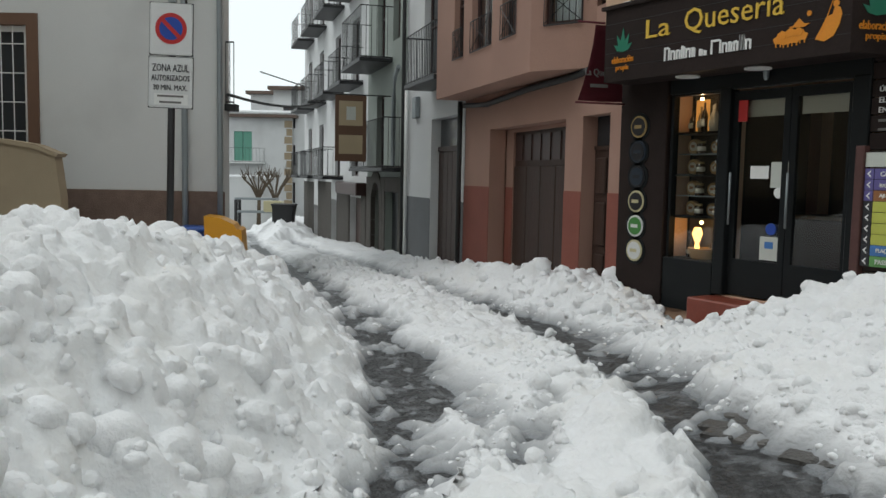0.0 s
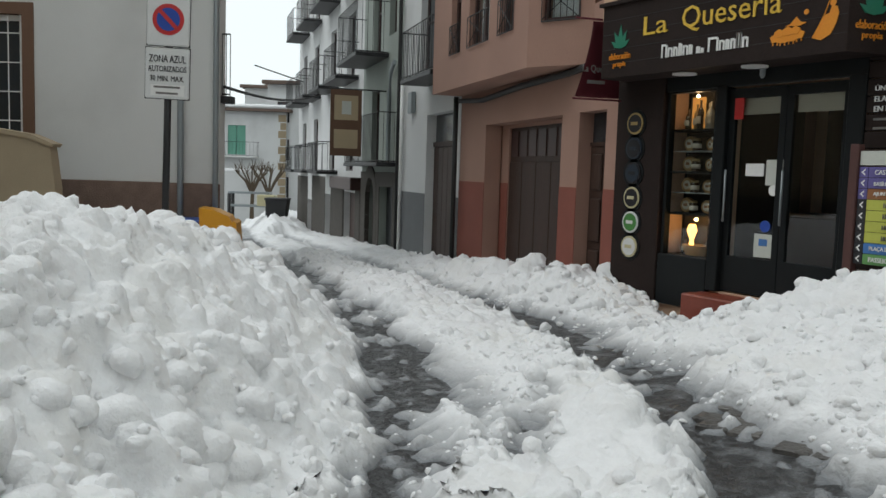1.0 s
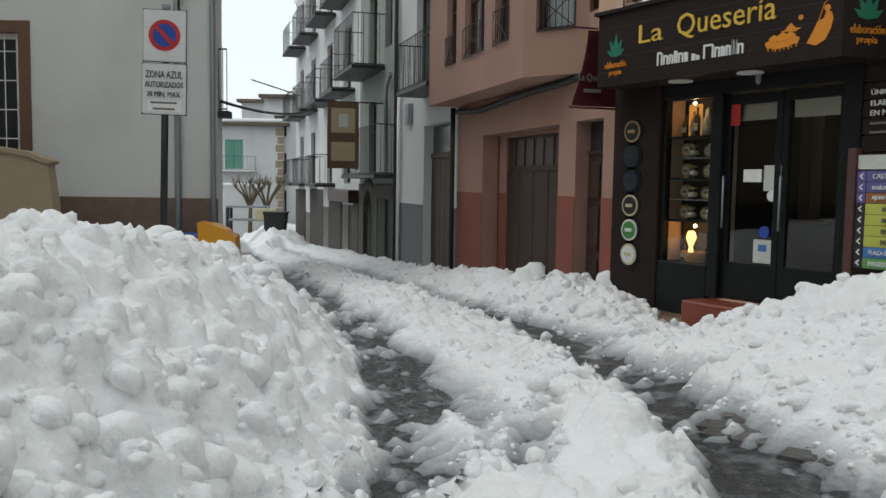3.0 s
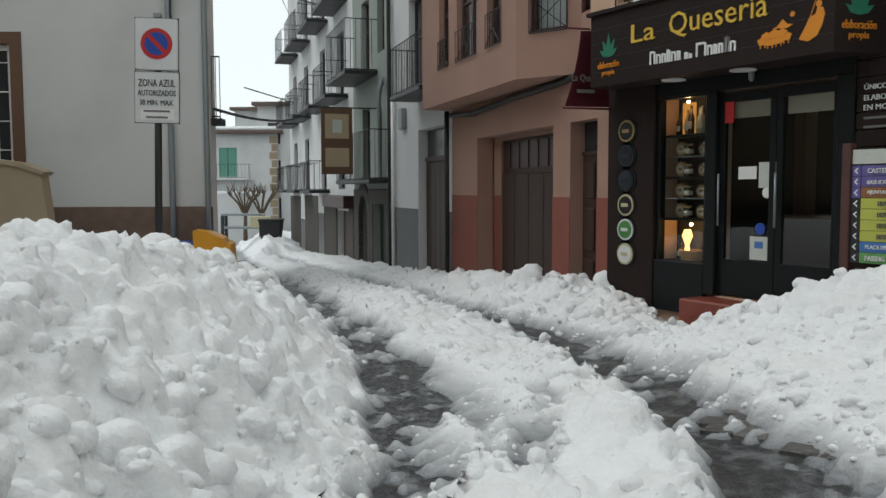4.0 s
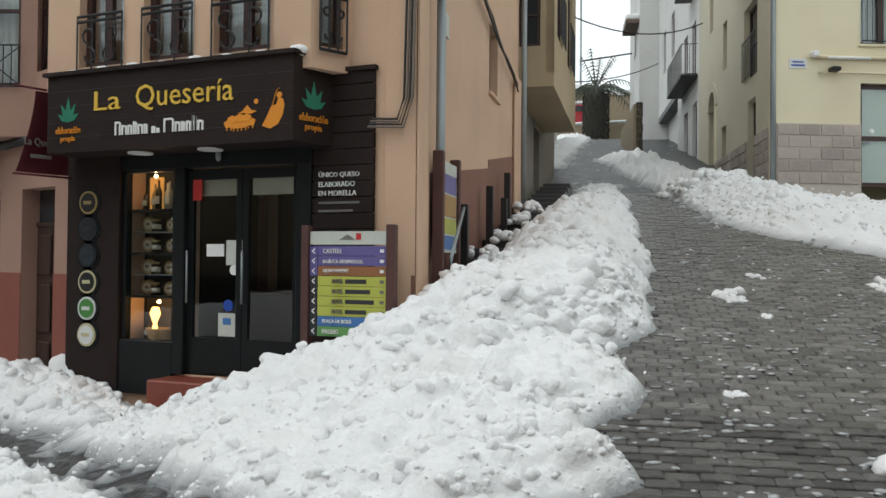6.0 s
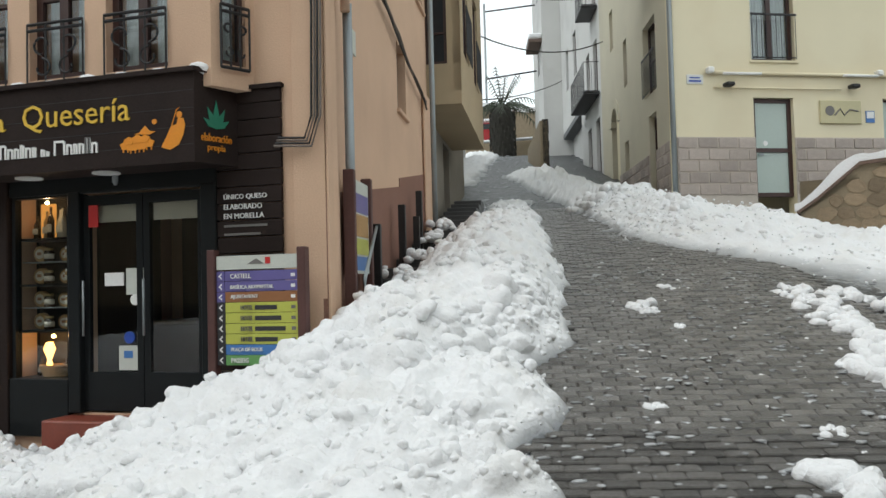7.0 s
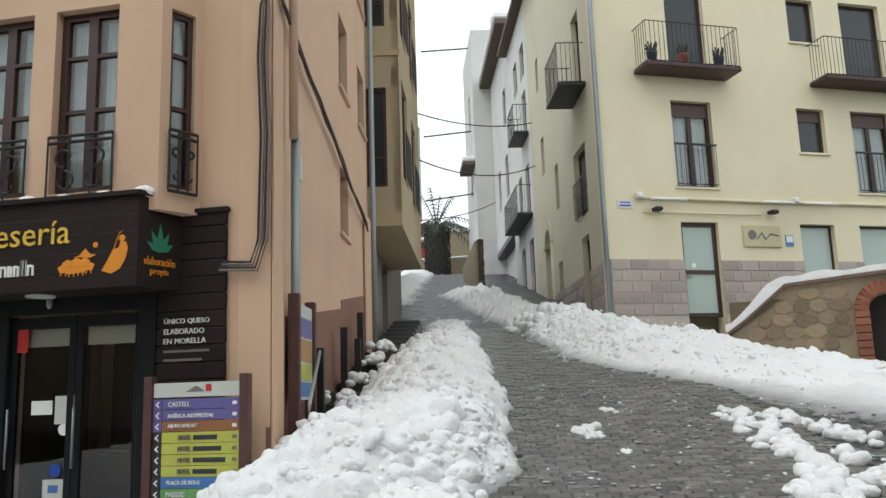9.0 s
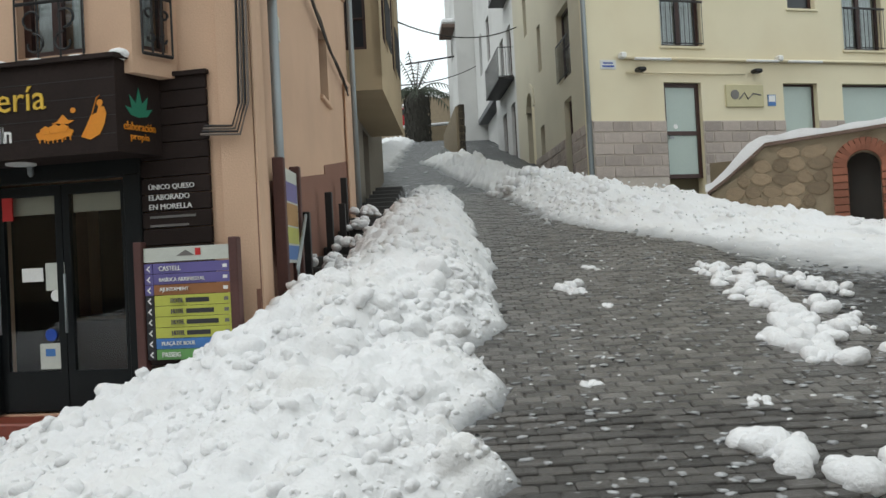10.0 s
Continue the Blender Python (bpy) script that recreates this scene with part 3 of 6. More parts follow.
def scroll_guard(parent, x0, x1, z0, z1, y):
    """A wrought iron window guard with scrolls."""
    bm = bmesh.new()
    for z in (z0, z1, z1 - 0.06):
        tube([(x0, y, z), (x1, y, z)], 0.017, 4, bm)
    for k in range(7):
        x = x0 + (x1 - x0) * k / 6
        if k in (0, 2, 4, 6):
            tube([(x, y, z0), (x, y, z1)], 0.012, 4, bm)
    for k in range(2):
        c, w = x0 + (x1 - x0) * (0.27 + 0.46 * k), (x1 - x0) * 0.17
        for s in (1, -1):
            pts = []
            for i in range(15):
                a = i / 14 * 1.6 * math.pi
                r = w * (1 - 0.55 * i / 14)
                pts.append((c + s * (r * math.sin(a) - 0) * (1 if k else -1), y, (z0 + z1) / 2 - 0.03 + s * ((z1 - z0) * 0.2 - r * math.cos(a) * 0.9)))
            tube(pts, 0.012, 5, bm)
    g = part("window_guard", bm, IRON, parent, "black wrought iron guard with scrolls")
    return g


def downpipe(points, r, mat, label):
    bm = tube(points, r, 8)
    return solid("downpipe", bm, mat, label, "pipe")


def wire(points, r=0.012, mat=None, label="thin black overhead cable", name="cable", sag=0.0):
    pts = []
    if sag and len(points) == 2:
        a, b = Vector(points[0]), Vector(points[1])
        for k in range(13):
            t = k / 12
            p = a.lerp(b, t)
            p.z -= sag * 4 * t * (1 - t)
            pts.append(p)
    else:
        pts = points
    return solid(name, tube(pts, r, 5), mat or CABLE, label, "cable")


def plan(p0, az, z=0.0):
    """Axes of a facade: x along it, y into the house, z up."""
    a = radians(az)
    ex = Vector((-math.sin(a), math.cos(a), 0))
    return Matrix(((ex.x, -ex.y, 0, p0[0]), (ex.y, ex.x, 0, p0[1]), (0, 0, 1, z), (0, 0, 0, 1)))


SHOP, WEST, LANE = plan((0, 8.0), -90), plan((-7.42, 8.0), -105), plan((-3.18, 8.0), 9)
YELLOW, YSIDE, OLDWHITE = plan((-0.09, 20.7), -64), plan((-0.09, 20.7), -166), plan((-14.31, 5.11), -32.4)

# ---- corner house with the cheese shop ----
house = thing("house", SHOP, "peach rendered corner house with ground-floor cheese shop", "house")
part("wall", holed_wall(-7.42, -3.18, -0.5, 3.55, 0, 0.3, [(-6.66, -5.93, 0.74, 2.68), (-5.9, -4.42, 0.44, 2.62)]), PEACH, house)
part("upper_wall", holed_wall(-7.42, -3.18, 3.55, 12, 0, 0.3), PEACH, house)
bm = slab([(-7.42, -0.02), (-7.42, -0.4), (-4.1, -0.4), (-3.88, -0.02)], 3.48, 3.62)
part("bay_floor", bm, PEACH, house)
wins = [(-6.97, -6.36), (-6.1, -5.46), (-5.22, -4.55)]
bm = holed_wall(-7.42, -4.1, 3.62, 10, -0.4, -0.2, [(a, b, 3.7, 5.52) for a, b in wins] + [(a, b, 6.9, 8.7) for a, b in wins])
part("bay_front", bm, PEACH, house)
RETURN = Matrix.Translation((-4.1, -0.4, 0)) @ Matrix.Rotation(math.atan2(0.4, 0.22), 4, "Z")
bm = holed_wall(0.0, 0.46, 3.62, 10, 0, 0.16, [(0.1, 0.36, 3.7, 5.45)])
bm.transform(RETURN)
part("bay_return", bm, PEACH, house)
for a, b in wins:
    window(house, a, b, 3.7, 5.52, -0.3, BROWNFRAME, 2, (0.45, 0.75), GLASS, CURTAIN, fw=0.07)
    window(house, a, b, 6.9, 8.7, -0.3, BROWNFRAME, 2, (0.45, 0.75), GLASS, CURTAIN, fw=0.07)
    g = scroll_guard(house, a, b, 3.66, 4.24, -0.43)
w = window(house, 0.1, 0.36, 3.7, 5.45, 0.05, BROWNFRAME, 1, (0.45, 0.75), GLASS, CURTAIN, fw=0.05)
w.matrix_local = RETURN
g = scroll_guard(house, 0.08, 0.38, 3.66, 4.24, -0.04)
g.matrix_local = RETURN
# Dark sheet behind the bay windows in place of unlit rooms.
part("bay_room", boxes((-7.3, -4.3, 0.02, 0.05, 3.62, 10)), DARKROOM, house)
part("plinth_paint", boxes((-3.6, -3.18, -0.006, 0, -0.2, 1.52)), BROWNBAND, house)
part("shell", shell(-7.42, -4.1, 0.3, 4.6, 3.3, 12), PEACH, house)

# shop front
front = thing("shopfront", SHOP, "dark brown wooden shopfront with lit display shelves", "shopfront")
part("pilaster", boxes((-7.43, -6.68, -0.09, -0.004, 0.2, 2.8), bevel=0.01), DARKWOOD, front)
for k in range(19):
    z = 0.55 + 0.157 * k
    part("board", boxes((-4.28, -3.6, -0.045, -0.004, z, z + 0.15), bevel=0.006), DARKWOOD, front)
part("door_post", boxes((-5.96, -5.82, -0.07, 0.08, 0.44, 2.64), bevel=0.01), BLACKGREEN, front)
part("door_post", boxes((-4.45, -4.28, -0.07, 0.08, 0.44, 2.64), bevel=0.01), BLACKGREEN, front)
part("lintel", boxes((-6.68, -4.28, -0.06, 0.1, 2.62, 2.8), bevel=0.01), BLACKGREEN, front)
part("stall_riser", boxes((-6.68, -5.96, -0.07, 0.06, 0.2, 0.78), bevel=0.01), BLACKGREEN, front)
for x0, x1 in ((-5.82, -5.135), (-5.125, -4.45)):
    d = part("door", boxes((x0, x0 + 0.07, 0, 0.05, 0.46, 2.6), (x1 - 0.07, x1, 0, 0.05, 0.46, 2.6), (x0 + 0.07, x1 - 0.07, 0, 0.05, 2.5, 2.6), (x0 + 0.07, x1 - 0.07, 0, 0.05, 0.46, 0.84)), BLACKGREEN, front)
    part("pane", boxes((x0 + 0.07, x1 - 0.07, 0.02, 0.028, 0.84, 2.5)), GLASS, d).visible_shadow = False
    part("blind", boxes((x0 + 0.08, x1 - 0.08, 0.06, 0.075, 2.33, 2.5)), JARPALE, d, "pale rolled fabric blind")
    bm = tube([(x0 + 0.03, -0.05, 1.2), (x0 + 0.03, -0.05, 1.75)], 0.012, 6)
    part("handle", bm, GREYMETAL, d)
disp = part("display_window", boxes((-6.66, -6.62, -0.04, 0.05, 0.78, 2.64), (-5.99, -5.96, -0.04, 0.05, 0.78, 2.64), (-6.62, -5.99, -0.04, 0.05, 2.6, 2.64)), BLACKGREEN, front)
part("pane", boxes((-6.62, -5.99, 0.0, 0.008, 0.78, 2.6)), GLASS, disp).visible_shadow = False
for z in (0.78, 1.26, 1.73, 2.2):
    part("shelf", boxes((-6.64, -5.97, 0.02, 0.33, z - 0.025, z)), BLACKGREEN, disp)
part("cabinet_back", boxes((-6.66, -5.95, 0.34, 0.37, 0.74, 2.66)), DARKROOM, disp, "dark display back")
part("cabinet_side", boxes((-6.69, -6.66, 0.01, 0.37, 0.74, 2.66)), BLACKGREEN, disp)
part("cabinet_side", boxes((-5.95, -5.92, 0.06, 0.37, 0.74, 2.66)), BLACKGREEN, disp)
part("lit_panel", boxes((-6.6, -6.4, 0.29, 0.31, 2.22, 2.58), bevel=0.01), SHELFGLOW, disp, "warm amber panel with a faint added glow")
bm = slab([(-7.3, -0.004), (-7.3, -0.5), (-4.22, -0.5), (-4.05, -0.05), (-4.05, -0.004)], 2.78, 3.6)
fascia = part("fascia", bm, DARKWOOD, front, "dark brown projecting sign board")
part("capping", slab([(-7.34, -0.004), (-7.34, -0.54), (-4.2, -0.54), (-3.99, -0.004)], 3.6, 3.64), DARKWOOD, fascia)
part("side_capping", boxes((-4.05, -3.58, -0.07, -0.004, 3.5, 3.54)), DARKWOOD, fascia)
for z in (2.94, 3.1, 3.27, 3.43):
    part("groove", boxes((-7.29, -4.23, -0.502, -0.498, z, z + 0.006)), IRON, fascia)
lettering("La", -6.64, 3.2, 0.35, 0.2, -0.5, GOLDTEXT, fascia)
lettering("Quesería", -6.09, 3.16, 1.2, 0.27, -0.5, GOLDTEXT, fascia)
x = -6.36
for n, h, wd in ((1, 0.14, 0.09), (1, 0.1, 0.08), (1, 0.1, 0.07), (1, 0.13, 0.06), (1, 0.1, 0.08), (1, 0.1, 0.06), (0, 0, 0.04), (1, 0.07, 0.06), (1, 0.05, 0.05), (0, 0, 0.04), (1, 0.14, 0.14), (1, 0.1, 0.08), (1, 0.1, 0.06), (1, 0.1, 0.07), (1, 0.15, 0.035), (1, 0.15, 0.035), (1, 0.1, 0.08)):
    if n:
        t = 0.02
        part("white_bar", boxes((x, x + t, -0.51, -0.5, 2.93, 2.93 + h), (x + wd - 0.012 - t, x + wd - 0.012, -0.51, -0.5, 2.93, 2.93 + h * 0.92), (x + t, x + wd - 0.012 - t, -0.51, -0.5, 2.93 + h - 0.022, 2.93 + h)), WHITETEXT, fascia)
    x += wd
for k, (x, z, r) in enumerate(((-4.94, 2.97, 0.055), (-4.86, 2.96, 0.06), (-4.77, 2.965, 0.06), (-4.69, 2.98, 0.055), (-4.9, 3.01, 0.05), (-4.81, 3.02, 0.055), (-4.73, 3.02, 0.05))):
    out = [(x + r * (1 + 0.12 * math.sin(5 * a)) * math.cos(a), z + 0.72 * r * (1 + 0.12 * math.sin(5 * a)) * math.sin(a)) for a in (2 * math.pi * i / 20 for i in range(20))]
    m_ = part("sheep_motif", prism(out, -0.506 - 0.0012 * k, -0.5), ORANGE, fascia)
    part("leg", boxes((x - 0.03, x - 0.018, -0.505, -0.5, z - 0.065, z - 0.02), (x + 0.018, x + 0.03, -0.505, -0.5, z - 0.065, z - 0.02)), ORANGE, m_)
part("hat_motif", prism([(-4.84, 3.07), (-4.79, 3.08), (-4.73, 3.14), (-4.68, 3.09), (-4.62, 3.08), (-4.68, 3.055)], -0.507, -0.5), ORANGE, fascia)
part("sun_motif", disc(-4.63, 3.17, 0.025, -0.507, -0.5, 12), ORANGE, fascia)
part("shepherd_motif", prism([(-4.56, 2.93), (-4.47, 2.9), (-4.38, 2.94), (-4.33, 3.03), (-4.31, 3.12), (-4.33, 3.18), (-4.38, 3.19), (-4.4, 3.13), (-4.46, 3.11), (-4.5, 3.03)], -0.507, -0.5), ORANGE, fascia)
part("head", disc(-4.37, 3.215, 0.03, -0.507, -0.5, 12), ORANGE, fascia)
part("crook", tube([(-4.52, -0.503, 2.92), (-4.4, -0.503, 3.26), (-4.37, -0.503, 3.28)], 0.006, 4), ORANGE, fascia)


def leaf_motif(parent, cx, cz, m=None):
    bm = bmesh.new()
    for a in (-58, -27, 0, 27, 58):
        s, c = math.sin(radians(a)), math.cos(radians(a))
        r = 0.17 if abs(a) > 40 else 0.27 if a == 0 else 0.22
        q = [(cx + 0.0, cz), (cx + s * r * 0.5 - c * 0.032, cz + c * r * 0.5 + s * 0.032), (cx + s * r, cz + c * r), (cx + s * r * 0.5 + c * 0.032, cz + c * r * 0.5 - s * 0.032)]
        prism(q, -0.508, -0.5 - 0.0012 * (a + 58) / 29, bm)
    if m:
        bm.transform(m)
    part("leaf_motif", bm, TEALLEAF, parent, "teal green leaf emblem")
    lettering("elaboración", cx - 0.17, cz - 0.12, 0.34, 0.075, -0.5, ORANGE, parent, m=m)
    lettering("propia", cx - 0.1, cz - 0.22, 0.2, 0.075, -0.5, ORANGE, parent, m=m)


leaf_motif(fascia, -7.0, 3.1)
RT = Matrix.Translation((-4.22, -0.5, 0)) @ Matrix.Rotation(math.atan2(0.45, 0.17), 4, "Z") @ Matrix.Translation((0.24, 0.5, 0))
leaf_motif(fascia, 0, 3.1, RT)
for x in (-6.25, -5.35):
    part("downlight", disc(x, 0, 0.13, 0, 0.02, 20), WHITEPAINT, front, "white round downlight, off").matrix_local = Matrix.Translation((0, -0.25, 2.765)) @ Matrix.Translation((x, 0, 0)) @ Matrix.Rotation(radians(90), 4, "X") @ Matrix.Translation((-x, 0, 0))
part("camera_dome", tube([(-5.35, -0.12, 2.78), (-5.35, -0.12, 2.7), (-5.35, -0.12, 2.67)], [0.03, 0.03, 0.012], 10), GREYMETAL, front, "small grey dome")
for i, (body, h, wd, mat) in enumerate((("ÚNICO QUESO", 0.066, 0.45, WHITETEXT), ("ELABORADO", 0.05, 0.4, WHITETEXT), ("EN MORELLA", 0.05, 0.42, WHITETEXT))):
    lettering(body, -4.2, 2.465 - 0.088 * i, wd, h, -0.046, mat, front)
for z, wd in ((2.21, 0.45), (2.13, 0.38)):
    part("grey_bar", boxes((-4.2, -4.2 + wd, -0.052, -0.045, z, z + 0.022)), GREYTEXT, front)
for i, (rim, face) in enumerate(((BADGEGOLD, BADGEBLACK), (BADGEBLUE, BADGEBLACK), (BADGEBLACK, BADGEBLUE), (BADGEPALE, BADGEBLACK), (SIGNFACE, BADGEGREEN), (BADGEPALE, SIGNFACE))):
    z = 2.278 - 0.2926 * i
    part("badge_backing", disc(-7.1, z, 0.165, -0.1, -0.09, 28), BLACKGREEN, front)
    b = part("badge", disc(-7.1, z, 0.128, -0.112, -0.1, 28), rim, front, "round award badge")
    part("badge_centre", disc(-7.1, z, 0.105, -0.118, -0.112, 24), face, b)
    part("badge_bar", boxes((-7.16, -7.05, -0.122, -0.118, z - 0.02, z + 0.02)), rim, b)
part("notice", boxes((-5.58, -5.36, 0.005, 0.016, 1.69, 1.82)), WHITEPAINT, front, "white paper notice on door glass")
part("notice", boxes((-5.33, -5.13, 0.005, 0.016, 1.6, 1.86)), PALEPANEL, front, "printed notice on door glass")
part("sticker", disc(-5.23, 1.55, 0.055, 0.004, 0.016, 16), WHITEPAINT, front)
part("sticker", disc(-5.3, 1.18, 0.06, 0.004, 0.016, 16), BLUESIGN, front, "blue and yellow round sticker")
part("sticker", boxes((-5.75, -5.64, -0.012, -0.001, 2.28, 2.5)), REDSIGN, front, "red sticker")
part("notice", boxes((-5.42, -5.2, 0.004, 0.016, 0.86, 1.1)), PALEPANEL, front, "pale blue printed sheet")
part("notice", boxes((-5.36, -5.26, 0.0, 0.004, 0.98, 1.05)), BLUEPANEL, front)
part("threshold", boxes((-6.0, -4.3, -0.4, 0.3, 0.1, 0.42), bevel=0.015), REDTILE, front, "red tiled door step")
bm = bmesh.new()
for k in range(24):
    x = -7.28 + 3.05 * k / 23
    bmesh.ops.create_icosphere(bm, subdivisions=2, radius=0.085, matrix=Matrix.LocRotScale((x, -0.3 + 0.06 * math.sin(k * 2.1), 3.645), None, (1.3, 1.7, 0.45 + 0.35 * math.sin(k * 1.7) ** 2)))
part("snow_cover", bm, SNOWLUMP, front, "snow lying on the fascia")

# shop interior, its dimness put into the wall and ceiling colour
room = thing("shop_room", SHOP, "dim shop interior behind the glass door", "room", kind="structure")
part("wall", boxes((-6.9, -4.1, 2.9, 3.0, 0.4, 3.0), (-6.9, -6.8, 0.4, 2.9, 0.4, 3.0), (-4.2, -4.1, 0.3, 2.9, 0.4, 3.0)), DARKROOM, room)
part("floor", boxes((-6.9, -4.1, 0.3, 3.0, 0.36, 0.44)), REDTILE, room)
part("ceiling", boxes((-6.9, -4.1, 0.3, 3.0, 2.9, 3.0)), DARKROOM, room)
counter = thing("shop_counter", SHOP, "dark wooden shop counter with baskets", "counter")
part("body", boxes((-5.9, -4.2, 1.2, 1.7, 0.44, 1.25), bevel=0.02), BROWNFRAME, counter)
part("top", boxes((-5.95, -4.15, 1.15, 1.75, 1.25, 1.29), bevel=0.01), WARMWOOD, counter)


def bottle(x, y, z, h, mat, name="bottle", label="dark glass bottle on display shelf"):
    r = 0.036
    bm = tube([(0, 0, 0), (0, 0, h * 0.6), (0, 0, h * 0.72), (0, 0, h * 0.78), (0, 0, h)], [r, r, r * 0.6, r * 0.36, r * 0.36], 10)
    ob = solid(name, bm, mat, label, "bottle", "bottles in the display")
    ob.matrix_world = SHOP @ Matrix.Translation((x, y, z))
    band = boxes((-0.03, 0.03, -r - 0.004, -r + 0.01, h * 0.2, h * 0.45))
    part("bottle_label", band, JARPALE, ob)


random.seed(4)
for i, (x, h) in enumerate(((-6.52, 0.24), (-6.44, 0.29), (-6.35, 0.33), (-6.27, 0.3), (-6.2, 0.31), (-6.12, 0.29), (-6.05, 0.27))):
    bottle(x, 0.16 + 0.05 * (i % 2), 2.2, h, BOTTLE if i in (0, 2) else BASKET if i == 1 else JARPALE)
for x, h in ((-6.5, 0.2), (-6.13, 0.28), (-6.2, 0.18), (-6.05, 0.22)):
    bottle(x, 0.2, 0.78, h, BOTTLE)


def jar(x, y, z, r, h, mat, lid):
    """A squat glass jar or tin with a lid and a paper label."""
    ob = solid("jar", tube([(0, 0, 0), (0, 0, 0.015), (0, 0, h * 0.72), (0, 0, h * 0.82)], [r * 0.9, r, r, r * 0.8], 12), mat, "small glass jar with pale label on display shelf", "jar", "jars in the display")
    ob.matrix_world = SHOP @ Matrix.Translation((x, y, z))
    part("lid", tube([(0, 0, h * 0.82), (0, 0, h)], r * 0.84, 12), lid, ob)
    part("jar_label", tube([(0, 0, h * 0.22), (0, 0, h * 0.58)], r * 1.03, 12), JARPALE, ob)


def cheese(x, y, z, r):
    """A wrapped round cheese stood on its rim."""
    ob = solid("cheese", tube([(0, -0.035, r), (0, -0.025, r), (0, 0.025, r), (0, 0.035, r)], [r * 0.9, r, r, r * 0.9], 16), BASKET, "round wrapped cheese stood on display shelf", "cheese", "cheeses in the display")
    ob.matrix_world = SHOP @ Matrix.Translation((x, y, z))
    part("cheese_label", tube([(0, -0.039, r), (0, -0.035, r)], r * 0.62, 14), JARPALE, ob, "pale round paper label")
    part("cheese_mark", boxes((-r * 0.3, r * 0.3, -0.043, -0.039, r * 0.85, r * 1.2)), BROWNPANEL, ob)


for z in (1.26, 1.73):
    part("glass_shelf", boxes((-6.62, -5.99, 0.06, 0.3, z + 0.22, z + 0.23)), GREYMETAL, disp)
    for zz in (z, z + 0.23):
        cheese(-6.5, 0.2, zz, 0.085)
        jar(-6.36, 0.14, zz, 0.05, 0.14, BOTTLE, BADGEGOLD)
        cheese(-6.22 + 0.02 * (zz > 1.6), 0.22, zz, 0.075)
        jar(-6.1, 0.13, zz, 0.045, 0.12 + 0.03 * (zz > 1.5), BASKET, WHITEPAINT)
        jar(-6.03, 0.22, zz, 0.04, 0.16, JARPALE, BROWNFRAME)
lamp = solid("display_lamp", tube([(0, 0, 0), (0, 0, 0.05), (0, 0, 0.09), (0, 0, 0.2), (0, 0, 0.27)], [0.03, 0.03, 0.02, 0.06, 0.035], 12), LAMPGLOW, "small warm glowing lamp on lowest display shelf", "lamp")
lamp.matrix_world = SHOP @ Matrix.Translation((-6.36, 0.14, 0.86))
bm = bmesh.new()
for k in range(6):
    tube([(0.17 * math.cos(a * 0.4) * (0.8 + 0.05 * k), 0.12 * math.sin(a * 0.4) * (0.8 + 0.05 * k), 0.02 * k) for a in range(17)], 0.012, 5, bm)
ob = solid("wicker_basket", bm, BASKET, "straw basket around display lamp", "basket")
ob.matrix_world = SHOP @ Matrix.Translation((-6.3, 0.17, 0.79))
wl_ = new("display_light", bpy.data.lights.new("display_light", "POINT"))
wl_.data.energy, wl_.data.color, wl_.data.shadow_soft_size = 1.6, (1, 0.55, 0.2), 0.02
wl_.location = (-6.3, 8.13, 1.19)
wl2 = new("cabinet_light", bpy.data.lights.new("cabinet_light", "POINT"))
wl2.data.energy, wl2.data.color, wl2.data.shadow_soft_size = 0.9, (1, 0.66, 0.34), 0.02
wl2.location = (-6.3, 8.05, 2.56)
# crimson banner of the shop
ban = thing("hanging_banner", WEST @ Matrix.Translation((0.06, 0, 0)), "crimson cloth banner hanging from two iron arms", "banner")
bm = bmesh.new()
rows_ = []
for i in range(9):
    t = i / 8
    reach = 0.36 + 0.22 * t ** 1.5
    rows_.append([bm.verts.new((0.025 * math.sin(5 * u + 2 * t), -0.12 - reach * u, 3.48 - 0.9 * t)) for u in (k / 8 for k in range(9))])
for p, q in zip(rows_, rows_[1:]):
    for k in range(8):
        bm.faces.new((p[k], p[k + 1], q[k + 1], q[k])).smooth = True
bmesh.ops.solidify(bm, geom=bm.faces[:], thickness=0.006)
part("cloth", bm, CRIMSON, ban)
ONCLOTH = Matrix.Translation((0.035, -0.66, 0)) @ Matrix.Rotation(radians(90), 4, "Z")
lettering("La Quesería", 0.04, 2.86, 0.44, 0.1, 0.0, GREYTEXT, ban, m=ONCLOTH)
part("grey_bar", boxes((0.03, 0.036, -0.55, -0.32, 2.74, 2.78)), GREYTEXT, ban)
for z in (3.5, 2.56):
    part("arm", tube([(0, 0, z), (0, -0.72, z)], 0.013, 6), CRIMSON, ban)

# ---- pink house with garage ----
house = thing("house", WEST, "dusky pink house with red plinth and oriel", "house")
part("wall", holed_wall(-6.4, 0, -1.2, 3.3, 0, 0.3, [(-1.2, -0.42, -1.2, 2.5), (-4.95, -1.75, -1.2, 2.5)]), PINK, house)
part("upper_wall", holed_wall(-6.4, 0, 3.3, 10, 0, 0.3, [(-1.0, -0.35, 3.9, 5.4), (-1.0, -0.35, 6.6, 8.2)]), PINK, house)
for a, b in ((-0.42, 0), (-1.75, -1.2), (-6.4, -4.95)):
    part("plinth_paint", boxes((a, b, -0.008, -0.001, -1, 1.48)), REDBAND, house, "brick red painted plinth")
part("recess", boxes((-4.95, -4.6, 0.32, 0.42, -1, 2.5), (-2.2, -1.75, 0.32, 0.42, -1, 2.5), (-4.6, -2.2, 0.32, 0.42, 2.44, 2.5)), PINK, house)
